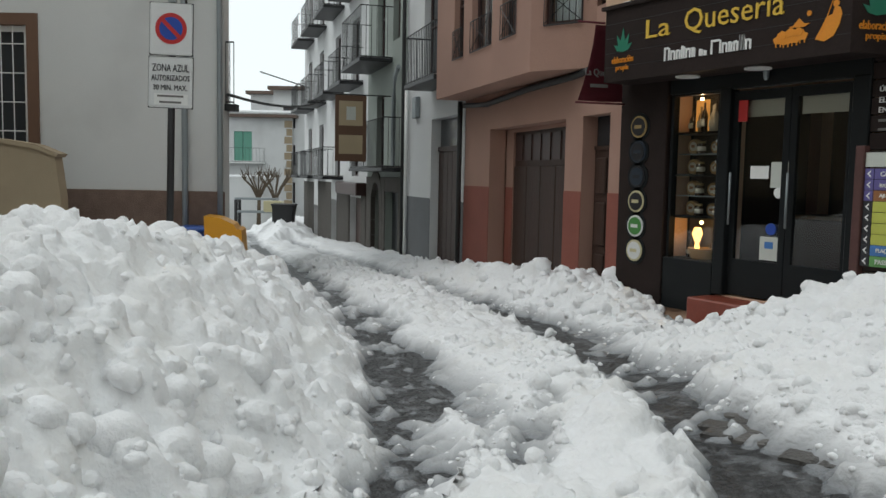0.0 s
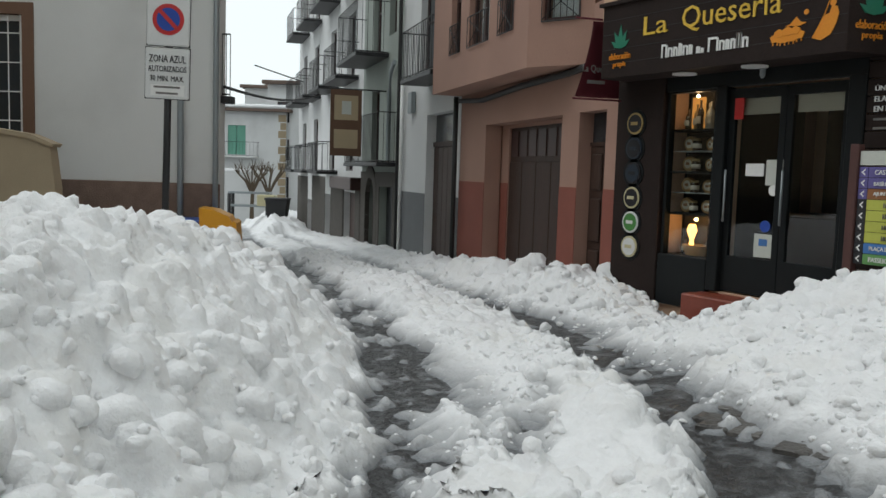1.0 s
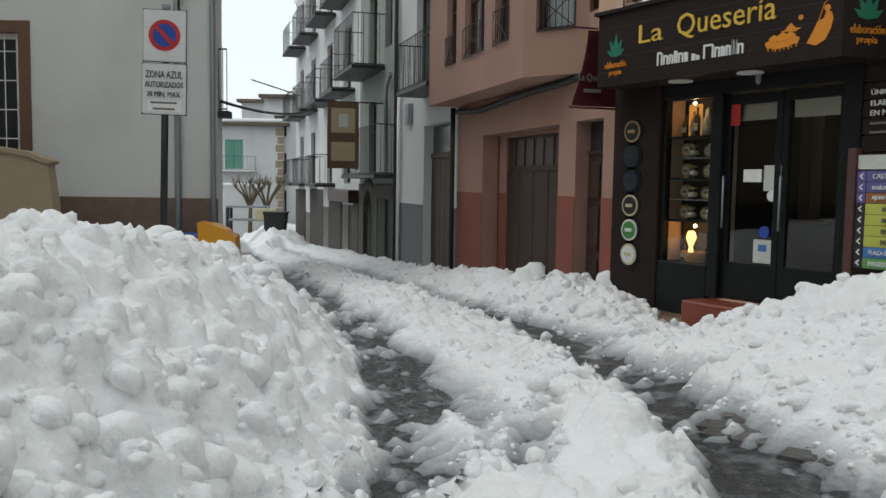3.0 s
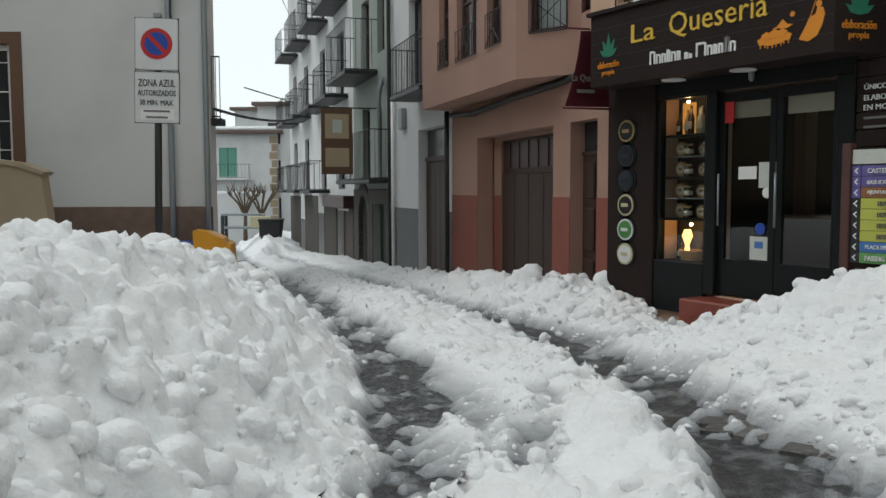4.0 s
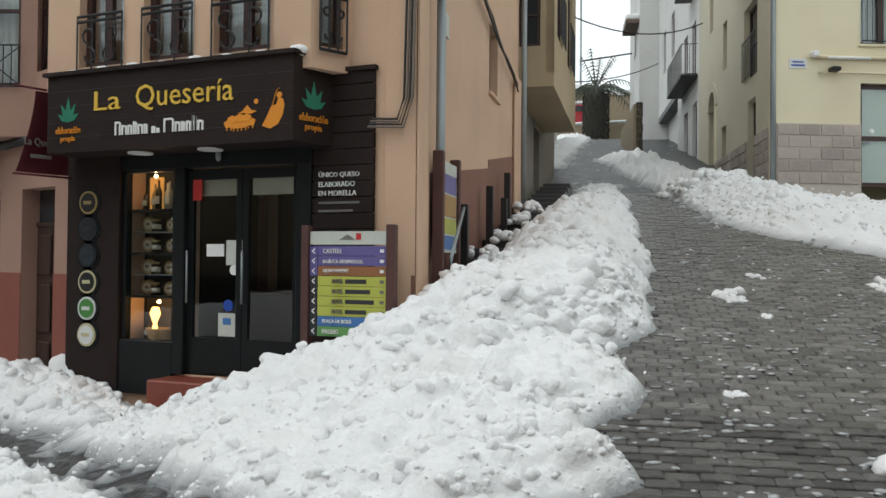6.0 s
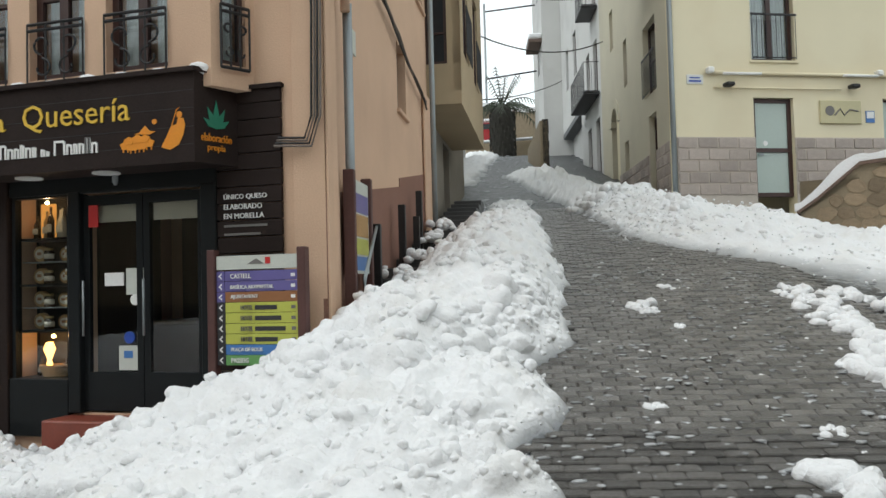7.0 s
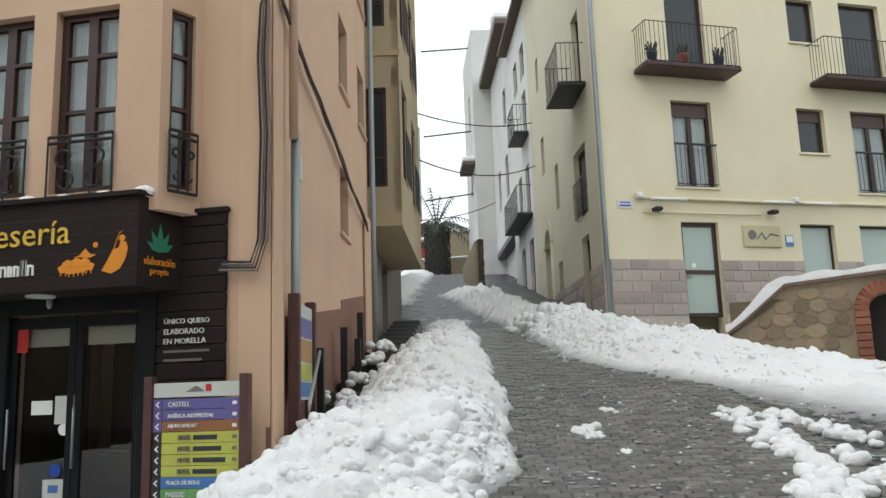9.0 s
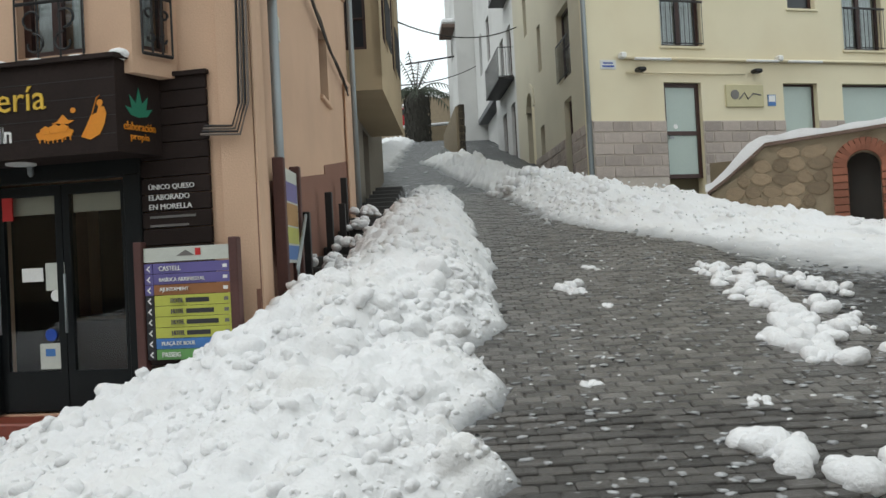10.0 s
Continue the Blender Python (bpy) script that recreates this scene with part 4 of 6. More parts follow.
for a, b in ((-4.95, -4.6), (-2.2, -1.75)):
    part("recess_plinth", boxes((a, b, 0.312, 0.319, -1, 1.48)), REDBAND, house)
gar = part("garage_door", boxes((-4.6, -2.2, 0.36, 0.42, -1, 2.44)), GARAGE, house, "brown wooden garage door")
for k in range(4):
    x = -4.58 + 0.595 * k
    part("door_panel", boxes((x, x + 0.575, 0.33, 0.36, -0.6, 1.85), bevel=0.012), GARAGE, gar)
for k in range(6):
    x = -4.53 + 0.39 * k
    part("door_light", boxes((x, x + 0.29, 0.345, 0.365, 1.95, 2.38)), BROWNFRAME, gar)
dr = part("door", boxes((-1.2, -0.42, 0.2, 0.26, -0.3, 2.05)), GARAGE, house, "carved brown wooden front door")
for x in (-1.12, -0.78):
    for z0, z1 in ((0.0, 0.65), (0.75, 1.35), (1.45, 1.95)):
        part("door_panel", boxes((x, x + 0.28, 0.17, 0.2, z0, z1), bevel=0.02), GARAGE, dr)
part("fanlight", boxes((-1.2, -0.42, 0.22, 0.24, 2.1, 2.5)), DARKGLASS, dr)
part("door_frame", boxes((-1.2, -0.42, 0.18, 0.26, 2.05, 2.1)), GARAGE, dr)
part("handle", tube([(-0.5, 0.15, 0.95), (-0.5, 0.15, 1.05)], 0.02, 6), GREYMETAL, dr)
bm = slab([(-6.4, 0), (-6.4, -0.6), (-1.7, -0.6), (-0.9, 0)], 3.12, 3.3)
part("oriel_floor", bm, PINK, house)
ow = [(-5.3, -4.75), (-4.3, -3.3), (-2.85, -2.25)]
part("oriel_front", holed_wall(-6.4, -1.7, 3.3, 9.5, -0.6, -0.4, [(a, b, 3.72, 5.6) for a, b in ow] + [(a, b, 6.5, 8.3) for a, b in ow]), PINK, house)
CH = Matrix.Translation((-1.7, -0.6, 0)) @ Matrix.Rotation(math.atan2(0.6, 0.8), 4, "Z")
bm = holed_wall(0, 1.0, 3.3, 9.5, 0, 0.18, [(0.22, 0.8, 3.72, 5.6)])
bm.transform(CH)
part("oriel_cheek", bm, PINK, house)
for a, b in ow:
    window(house, a, b, 3.72, 5.6, -0.5, BROWNFRAME, 2, (0.5,), GLASS, CURTAIN)
    bm = bmesh.new()
    for z in (3.72, 4.22):
        tube([(a, -0.63, z), (b, -0.63, z)], 0.011, 4, bm)
    n = 6
    for k in range(n + 1):
        tube([(a + (b - a) * k / n, -0.63, 3.72), (a + (b - a) * k / n, -0.63, 4.22)], 0.007, 4, bm)
    tube([(a, -0.63, 3.74), (b, -0.63, 4.2)], 0.007, 4, bm)
    tube([(b, -0.63, 3.74), (a, -0.63, 4.2)], 0.007, 4, bm)
    part("window_guard", bm, IRON, house)
w = window(house, 0.22, 0.8, 3.72, 5.6, 0.06, BROWNFRAME, 1, (0.5,), GLASS, CURTAIN)
w.matrix_local = CH
bm = bmesh.new()
for k in range(7):
    tube([(0.22 + 0.097 * k, -0.03, 3.72), (0.22 + 0.097 * k, -0.03, 4.22)], 0.007, 4, bm)
for z in (3.72, 4.22):
    tube([(0.22, -0.03, z), (0.8, -0.03, z)], 0.011, 4, bm)
tube([(0.22, -0.03, 3.74), (0.8, -0.03, 4.2)], 0.007, 4, bm)
tube([(0.8, -0.03, 3.74), (0.22, -0.03, 4.2)], 0.007, 4, bm)
part("window_guard", bm, IRON, house).matrix_local = CH
window(house, -1.0, -0.35, 3.9, 5.4, 0.1, BROWNFRAME, 1, (0.5,), GLASS, CURTAIN)
part("shell", shell(-6.4, -0.1, 0.45, 5, -1, 10), PINK, house)
part("cable_run", tube([(-6.3, -0.06, 3.02), (-5, -0.07, 2.94), (-3.2, -0.06, 3.03), (-1.5, -0.07, 3.05), (-0.2, -0.06, 3.12)], 0.05, 6), CABLE, house, "black cable run under the oriel")
downpipe([WEST @ Vector((-6.38, -0.12, z)) for z in (-0.4, 1.5, 3.1)], 0.05, CABLE, "dark downpipe between two house fronts")

# ---- white house, second along the west lane ----
house = thing("house", WEST, "old white house with grey plinth and long balcony", "house")
part("wall", holed_wall(-11.2, -6.42, -2, 11, 0, 0.35, [(-8.85, -6.75, -2, 2.9), (-9.6, -7.4, 3.7, 5.9), (-10.8, -9, 7, 8.9)]), WHITEWASH, house)
for a, b in ((-11.2, -8.87), (-6.75, -6.42)):
    part("plinth", boxes((a, b, -0.012, -0.002, -2, 1.15)), GREYBASE, house)
dr = part("door", boxes((-8.85, -6.75, 0.2, 0.28, -1, 2.2)), GARAGE, house, "dark brown double wooden door")
for k in range(6):
    x = -8.83 + 0.348 * k
    part("door_board", boxes((x, x + 0.33, 0.18, 0.2, -1, 2.18), bevel=0.006), GARAGE, dr)
part("transom", boxes((-8.85, -6.75, 0.16, 0.28, 2.2, 2.3)), GARAGE, dr)
part("fanlight", boxes((-8.85, -6.75, 0.22, 0.26, 2.3, 2.9)), DARKGLASS, dr)
balcony(house, -8.85, -6.45, 3.62, 0.65, 1.02, step=0.13)
window(house, -9.6, -7.4, 3.7, 5.9, 0.15, BROWNFRAME, 2, (0.6,))
window(house, -10.8, -9, 7, 8.9, 0.15, BROWNFRAME, 2, (0.6,))
part("shell", shell(-11.2, -6.45, 0.4, 5, -2, 11), WHITEWASH, house)
downpipe([WEST @ Vector((-10.9, -0.08, z)) for z in (-0.5, 2, 3.8)], 0.045, WHITEPAINT, "white painted downpipe on plaster wall")
part("meter_box", boxes((-10.2, -9.85, -0.12, -0.002, 3.0, 3.5), bevel=0.02), GREYMETAL, house)
downpipe([WEST @ Vector((-11.15, -0.1, z)) for z in (-0.6, 3, 6, 10.9)], 0.05, CABLE, "dark downpipe between two house fronts")

# ---- grey-green house ----
house = thing("house", WEST @ Matrix.Translation((0.8, 0, 0)), "grey-green plastered house with stone archway", "house")
part("wall", holed_wall(-16.9, -12.02, -2, 11.5, 0, 0.35, [(-16.2, -14.9, -2, 1.6), (-14.3, -12.7, -2, 1.2), (-15.6, -14.6, 1.9, 3.9), (-15.6, -14.6, 4.9, 6.9), (-13.6, -12.8, 5.2, 6.9), (-15.6, -14.6, 7.9, 9.7)]), GREYGREEN, house)
for a, b, c, d in ((-15.6, -14.6, 1.9, 3.9), (-15.6, -14.6, 4.9, 6.9), (-13.6, -12.8, 5.2, 6.9), (-15.6, -14.6, 7.9, 9.7)):
    window(house, a, b, c, d, 0.15, BROWNFRAME, 2, (0.6,))
for a, b in ((-16.9, -16.22), (-14.88, -14.32), (-12.68, -12.05)):
    part("stone_pier", boxes((a, b, -0.03, -0.003, -2, 1.6), bevel=0.008), DARKSTONE, house, "dark worn stone pier")
part("stone_band", boxes((-14.3, -12.7, -0.03, -0.003, 1.2, 1.6), bevel=0.008), DARKSTONE, house)
balcony(house, -16.8, -12.1, 1.85, 0.6, 1.25, step=0.15)
balcony(house, -16.6, -13.6, 4.75, 0.9, 1.35, step=0.15)
dr = part("door", boxes((-14.3, -12.7, 0.2, 0.28, -2, 1.2)), BLACKGREEN, house, "black painted door")
for k in range(9):
    a0, a1 = math.pi * k / 9 + 0.012, math.pi * (k + 1) / 9
    part("arch_stone", prism([(-15.55 + r * math.cos(a), 0.75 + r * 1.1 * math.sin(a)) for r, a in ((0.62, a0), (0.95, a0), (0.95, a1), (0.62, a1))], -0.04, 0.1), DARKSTONE, house)
for sx in (-1, 1):
    for k in range(5):
        x = -15.55 + sx * 0.785
        part("arch_stone", boxes((x - 0.165, x + 0.165, -0.04, 0.1, 0.75 - 0.45 * (k + 1) + 0.012, 0.75 - 0.45 * k), bevel=0.012), DARKSTONE, house)
part("arch_gate", boxes((-16.2, -14.9, 0.22, 0.26, -2, 1.6)), GARAGE, house)
part("shell", shell(-16.9, -12.05, 0.4, 5, -2, 11.5), GREYGREEN, house)
downpipe([WEST @ Vector((x, -0.1, z)) for x, z in ((-11.7, 4.4), (-12.1, 4.2), (-12.2, 3.6), (-12.2, 1.9))], 0.06, GREYMETAL, "grey bent downpipe on plaster")

# ---- tall white house ----
house = thing("house", WEST @ Matrix.Translation((0.8, 0, 0)), "tall white house with many iron balconies", "house")
cols = [(-19.6, -18.4), (-23.2, -22.0), (-27.4, -26.2), (-31.0, -29.8)]
rows = [(1.6, 3.7), (4.6, 6.7), (7.6, 9.7)]
holes = [(a, b, c, d) for a, b in cols for c, d in rows] + [(-19.8, -17.8, -3, 0.9), (-24.0, -22.6, -3, 0.7), (-29, -27.6, -3, 0.3)]
part("wall", holed_wall(-32.5, -16.92, -3, 12.2, 0, 0.35, holes + [(a + 0.2, b - 0.2, 10.4, 11.4) for a, b in cols]), WHITEWASH, house)
for i, (a, b) in enumerate(cols):
    for j, (c, d) in enumerate(rows):
        window(house, a, b, c, d, 0.12, BROWNFRAME, 2, (0.65,))
        if not (i == 0 and j == 0):
            balcony(house, a - 0.7, b + 0.7, c - 0.04, 0.75, 1.05, step=0.2)
for a, b, t in ((-32.5, -29, 1.3), (-27.6, -24.0, 1.35), (-22.6, -19.82, 1.35), (-17.78, -16.94, 1.35)):
    part("plinth", boxes((a, b, -0.02, -0.003, -3, t)), DARKSTONE, house, "dark worn stone ground floor")
for a, b, t in ((-19.8, -17.8, 0.9), (-24.0, -22.6, 0.7), (-29, -27.6, 0.3)):
    part("door", boxes((a, b, 0.2, 0.28, -3, t)), GARAGE, house)
for s in (-20.3, -17.3):
    part("stone_jamb", boxes((s - 0.4, s + 0.4, -0.05, -0.003, -3, 1.0), bevel=0.03), DARKSTONE, house, "dark dressed stone jamb")
part("stone_lintel", boxes((-20.9, -16.95, -0.35, -0.003, 1.0, 1.4), bevel=0.03), BROWNFRAME, house)
part("eave", boxes((-33, -16.92, -0.8, 0.4, 12.2, 12.4)), ROOFTILE, house)
part("roof", prism([(0, 0), (5.5, 1.6), (5.5, 0)], -33, -16.92), ROOFTILE, house).matrix_local = Matrix.Translation((0, -0.5, 12.4)) @ Matrix(((0, 1, 0, 0), (1, 0, 0, 0), (0, 0, 1, 0), (0, 0, 0, 1)))
part("shell", shell(-32.5, -16.95, 0.4, 7, -3, 12.2), WHITEWASH, house)
ban = thing("facade_banner", WEST, "faded ochre printed banner hanging from house front", "banner")
part("cloth", boxes((-13.02, -13.0, -1.5, -0.66, 2.0, 3.75)), TANFRAME, ban)
part("printed_patch", boxes((-12.999, -12.99, -1.4, -0.76, 2.95, 3.6)), OCHRE, ban)
part("printed_patch", boxes((-12.988, -12.98, -1.2, -0.95, 3.1, 3.45)), PALEPANEL, ban)
part("printed_patch", boxes((-12.999, -12.99, -1.4, -0.76, 2.2, 2.7)), OCHRE, ban)
part("pole", tube([(-13.01, 0, 3.77), (-13.01, -1.55, 3.77)], 0.02, 6), IRON, ban)
for s, z in ((-20, 8.9), (-23, 8.6), (-30, 5.6)):
    solid("awning_pole", tube([WEST @ Vector((s, 0, z)), WEST @ Vector((s - 0.6, -2.2, z + 0.7))], 0.03, 5), IRON, "slim iron pole standing out from balcony", "pole")

# ---- white house by the sign ----
house = thing("house", OLDWHITE, "plain white plastered house with rough brown plinth", "house")
part("wall", holed_wall(-14, 0, -1.5, 9, 0, 0.35, [(-5.2, -3.32, 1.9, 4.2)]), WHITE, house)
part("plinth", boxes((-14, 0.02, -0.05, -0.002, -1.5, 1.31), bevel=0.01), STONEBAND, house, "rough brown stone plinth")
w = window(house, -5.2, -3.42, 2.02, 4.12, 0.1, WHITEPAINT, 2, (), DARKGLASS, CURTAIN, fw=0.1)
part("surround", boxes((-5.4, -3.22, -0.03, 0.1, 4.12, 4.32), (-3.42, -3.22, -0.03, 0.1, 1.9, 4.12), (-5.4, -3.42, -0.03, 0.1, 1.9, 2.02)), TANFRAME, house, "brown window surround")
bm = bmesh.new()
for k in range(9):
    tube([(-5.15 + 0.21 * k, 0.02, 2.02), (-5.15 + 0.21 * k, 0.02, 4.12)], 0.01, 4, bm)
for k in range(4):
    tube([(-5.2, 0.02, 2.3 + 0.5 * k), (-3.42, 0.02, 2.3 + 0.5 * k)], 0.01, 4, bm)
part("grille", bm, WHITEPAINT, w, "white iron window grille")
part("shell", slab([(-14, 0.36), (-0.16, 0.36), (-2.6, 7), (-14, 7)], -1.5, 9), WHITE, house)
part("side_shutter", boxes((0.02, 0.14, 0.05, 0.3, 5.6, 8.8)), IRON, house)
b = part("balcony", boxes((0.0, 0.18, 0.05, 0.34, 2.72, 2.84)), IRON, house)
railing(b, 0.02, 0.16, 0.07, 2.84, 3.9, 0.07)
downpipe([OLDWHITE @ Vector((-0.05, -0.06, z)) for z in (-0.3, 2, 6, 8.9)], 0.05, GREYMETAL, "grey downpipe at white house corner")
downpipe([OLDWHITE @ Vector((-0.66, -0.07, z)) for z in (-0.3, 2, 6, 8.9)], 0.055, GREYMETAL, "grey downpipe beside white wall")
wire([OLDWHITE @ Vector(p) for p in ((-0.62, -0.1, 8.9), (-0.5, -0.12, 6.5), (-0.62, -0.1, 4.6), (-0.55, -0.12, 4.3))], 0.02, CABLE, "loose black cable on white wall")
par = thing("parapet", OLDWHITE, "tan plastered ramp parapet with rounded coping", "parapet")
part("body", prism([(-9, -1), (-9, 2.3), (-3.2, 2.05), (-2.65, 1.97), (-2.32, 1.84), (-2.24, 1.2), (-2.2, -1)], -1.35, -1.1), TAN, par)
part("coping", prism([(-9, 2.3), (-9, 2.37), (-3.2, 2.12), (-2.63, 2.04), (-2.24, 1.89), (-2.3, 1.84), (-2.65, 1.97), (-3.2, 2.05)], -1.39, -1.06), TAN, par)

# ---- house side up the lane ----
house = thing("house", LANE, "peach rendered lane side of corner house", "house")
part("wall", holed_wall(0, 6.95, -0.5, 14, 0, 0.3, [(3.95, 4.68, 4.08, 5.05), (3.95, 4.75, 6.25, 7.4), (5.85, 6.65, 6.3, 7.35), (3.95, 4.75, 8.6, 9.8), (5.85, 6.65, 8.6, 9.8)]), PEACH, house)
bm = prism([(0.0, -0.5), (0.0, 2.48), (3.9, 2.98), (3.9, 3.1), (6.95, 3.55), (6.95, -0.5)], -0.01, -0.001)
part("plinth_paint", bm, BROWNBAND, house, "brown painted plinth that climbs with the lane")
for a, b, c, d in ((3.95, 4.68, 4.08, 5.05), (3.95, 4.75, 6.25, 7.4), (5.85, 6.65, 6.3, 7.35), (3.95, 4.75, 8.6, 9.8), (5.85, 6.65, 8.6, 9.8)):
    window(house, a, b, c, d, 0.12, BROWNFRAME, 1, (), sill=PEACH)
part("pilaster", boxes((6.2, 6.95, -0.06, -0.012, -0.5, 4.85), bevel=0.02), PEACH, house)
part("corner_pilaster", boxes((-0.0, 0.42, -0.03, -0.012, -0.5, 14)), PEACH, house)
part("tile_plate", boxes((1.08, 1.3, -0.02, -0.002, 4.1, 4.36)), PALEPANEL, house, "small pale blue ceramic plate")
part("shell", shell(3.4, 6.9, 0.32, 3.5, -0.5, 14), PEACH, house)
downpipe([LANE @ Vector((0.5, -0.12, z)) for z in (0.2, 2.5, 4.4)], 0.05, GREYMETAL, "grey lower length of corner downpipe")
downpipe([LANE @ Vector((0.42, -0.12, z)) for z in (4.3, 6, 9, 13.9)], 0.05, PEACHPIPE, "weathered downpipe on peach house corner")
downpipe([LANE @ Vector((6.9, -0.1, z)) for z in (2.0, 5, 9, 13.9)], 0.05, GREYMETAL, "grey downpipe between two lane houses")
random.seed(9)
for k in range(4):
    o = 0.03 * k
    wire([SHOP @ Vector(p) for p in ((-3.62, -0.05 - o, 3.02 - o), (-3.35 + o, -0.06 - o * 0.5, 3.0 - o), (-3.28 + o, -0.06, 3.2), (-3.26 + o, -0.06, 4.2), (-3.3 + o, -0.05, 5.0), (-3.27 + o, -0.06, 5.5), (-3.2, -0.1, 5.65 + o))], 0.012, (CABLE, CABLEPALE)[k % 2], "bundled cable running down peach wall")
    pts = [LANE @ Vector((0.1 + 0.62 * i, -0.05 - 0.02 * random.random() - 0.01 * k, 5.65 - 0.1 * i + (0.12 * math.sin(i * 1.3 + k)) * 0.4 - o)) for i in range(11)]
    wire(pts, 0.014, (CABLEPALE, CABLE)[k % 2], "slack cable bundle along lane wall")
jb = solid("junction_box", boxes((-0.09, 0.09, -0.1, 0, 0, 0.26), bevel=0.02), GREYMETAL, "grey junction box on house corner", "box")
jb.matrix_world = LANE @ Matrix.Translation((0.12, -0.04, 5.75))

# ---- ochre house with oriel ----
house = thing("house", LANE, "ochre lane house with deep closed oriel", "house")
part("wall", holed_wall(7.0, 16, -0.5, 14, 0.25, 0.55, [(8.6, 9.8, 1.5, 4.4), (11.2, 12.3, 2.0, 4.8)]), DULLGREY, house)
part("oriel_floor", boxes((7.6, 13.0, -0.55, 0.25, 4.9, 5.15)), OCHRE, house)
part("oriel_front", holed_wall(7.6, 13.0, 5.15, 14, -0.55, -0.4, [(8.2, 9.4, 6, 8), (10.6, 11.8, 6, 8), (8.2, 9.4, 9, 11), (10.6, 11.8, 9, 11)]), OCHRE, house)
CK = Matrix.Translation((7.6, 0.25, 0)) @ Matrix.Rotation(radians(-90), 4, "Z")
for z0, z1 in ((5.15, 8.35), (8.35, 11.2), (11.2, 14)):
    bm = holed_wall(0, 0.8, z0, z1, 0, 0.16, [(0.12, 0.55, z0 + 0.5, z1 - 0.75)])
    bm.transform(CK)
    part("oriel_cheek", bm, OCHRE, house)
    w = window(house, 0.12, 0.55, z0 + 0.5, z1 - 0.75, 0.06, BROWNFRAME, 1, (0.3,))
    w.matrix_local = CK
    bm = boxes((-0.02, 0.83, -0.03, 0.0, z1 - 0.12, z1))
    bm.transform(CK)
    part("string_course", bm, OCHRE, house)
for a, b, c, d in ((8.2, 9.4, 6, 8), (10.6, 11.8, 6, 8), (8.2, 9.4, 9, 11), (10.6, 11.8, 9, 11)):
    window(house, a, b, c, d, -0.5, BROWNFRAME, 2)
    bm = bmesh.new()
    for k in range(9):
        tube([(a + (b - a) * k / 8, -0.62, c), (a + (b - a) * k / 8, -0.62, c + 0.9)], 0.01, 4, bm)
    tube([(a, -0.62, c + 0.9), (b, -0.62, c + 0.9)], 0.014, 4, bm)
    tube([(a, -0.62, c), (b, -0.62, c)], 0.014, 4, bm)
    part("window_guard", bm, IRON, house)
part("door", boxes((8.6, 9.8, 0.42, 0.5, 1, 4.4)), GARAGE, house)
part("door", boxes((11.2, 12.3, 0.42, 0.5, 1, 4.8)), GARAGE, house)
part("shell", shell(7.0, 16, 0.6, 5, -0.5, 14), OCHRE, house)
for z in (8.0, 10.2, 6.4):
    solid("awning_pole", tube([LANE @ Vector((12.0, -0.75, z)), LANE @ Vector((12.5, -1.9, z + 0.25))], 0.02, 5), IRON, "slim clothes-line arm on oriel", "pole")

# ---- cream house on the corner up the lane ----
house = thing("house", YELLOW, "cream rendered house with stone block plinth", "house")
holes = [(1.95, 2.97, 3.0, 5.77), (5.33, 6.35, 4.4, 5.78), (7.12, 8.9, 4.4, 5.78), (1.95, 3.07, 6.65, 8.88), (5.6, 6.43, 7.68, 8.88), (7.26, 8.5, 6.63, 8.89), (2.0, 3.1, 9.6, 12.0), (5.64, 6.48, 10.73, 11.96), (7.3, 8.6, 9.6, 12.0), (10.4, 11.5, 6.65, 8.88)]
part("wall", holed_wall(0, 14, 2, 17, 0, 0.35, holes), CREAM, house)
part("shell", shell(1.8, 14, 0.4, 8, 2, 17), CREAM, house)
dr = part("door", boxes((1.95, 2.05, 0.12, 0.2, 3.45, 5.77), (2.87, 2.97, 0.12, 0.2, 3.45, 5.77), (2.05, 2.87, 0.12, 0.2, 5.67, 5.77), (2.05, 2.87, 0.12, 0.2, 4.5, 4.6), (2.05, 2.87, 0.12, 0.2, 3.45, 3.55)), BROWNFRAME, house, "brown door with frosted panes")
part("pane", boxes((2.05, 2.87, 0.15, 0.17, 4.6, 5.67)), FROST, dr)
part("pane", boxes((2.05, 2.87, 0.15, 0.17, 3.55, 4.5)), FROST, dr)
part("sticker", disc(2.3, 4.72, 0.06, 0.14, 0.15, 12), WHITEPAINT, dr)
part("handle", boxes((2.1, 2.22, 0.1, 0.12, 4.42, 4.48)), GREYMETAL, dr)
window(house, 5.33, 6.35, 4.4, 5.78, 0.15, BROWNFRAME, 1, glass=FROST, fw=0.05)
window(house, 7.12, 8.9, 4.4, 5.78, 0.15, BROWNFRAME, 1, glass=FROST, fw=0.05)
window(house, 5.6, 6.43, 7.68, 8.88, 0.15, BROWNFRAME, 1, fw=0.08, shutter=0.75, sill=CREAM)
window(house, 5.64, 6.48, 10.73, 11.96, 0.15, BROWNFRAME, 1, fw=0.05, shutter=0.0, sill=CREAM)
for a, b in ((1.95, 3.07), (7.26, 8.5), (10.4, 11.5)):
    window(house, a, b, 6.65, 8.88, 0.15, BROWNFRAME, 2, (), GLASS, CURTAIN, fw=0.08, shutter=0.85, sill=CREAM)
    g = part("guard", boxes((a - 0.03, b + 0.03, -0.07, -0.05, 7.72, 7.76)), IRON, house)
    railing(g, a, b, -0.06, 6.68, 7.72, 0.12)
for a, b in ((2.0, 3.1), (7.3, 8.6)):
    window(house, a, b, 9.6, 12.0, 0.15, BROWNFRAME, 1, fw=0.05, shutter=0.0)
balcony(house, 1.0, 3.6, 9.58, 0.7, 1.05, BROWNFRAME, step=0.12)
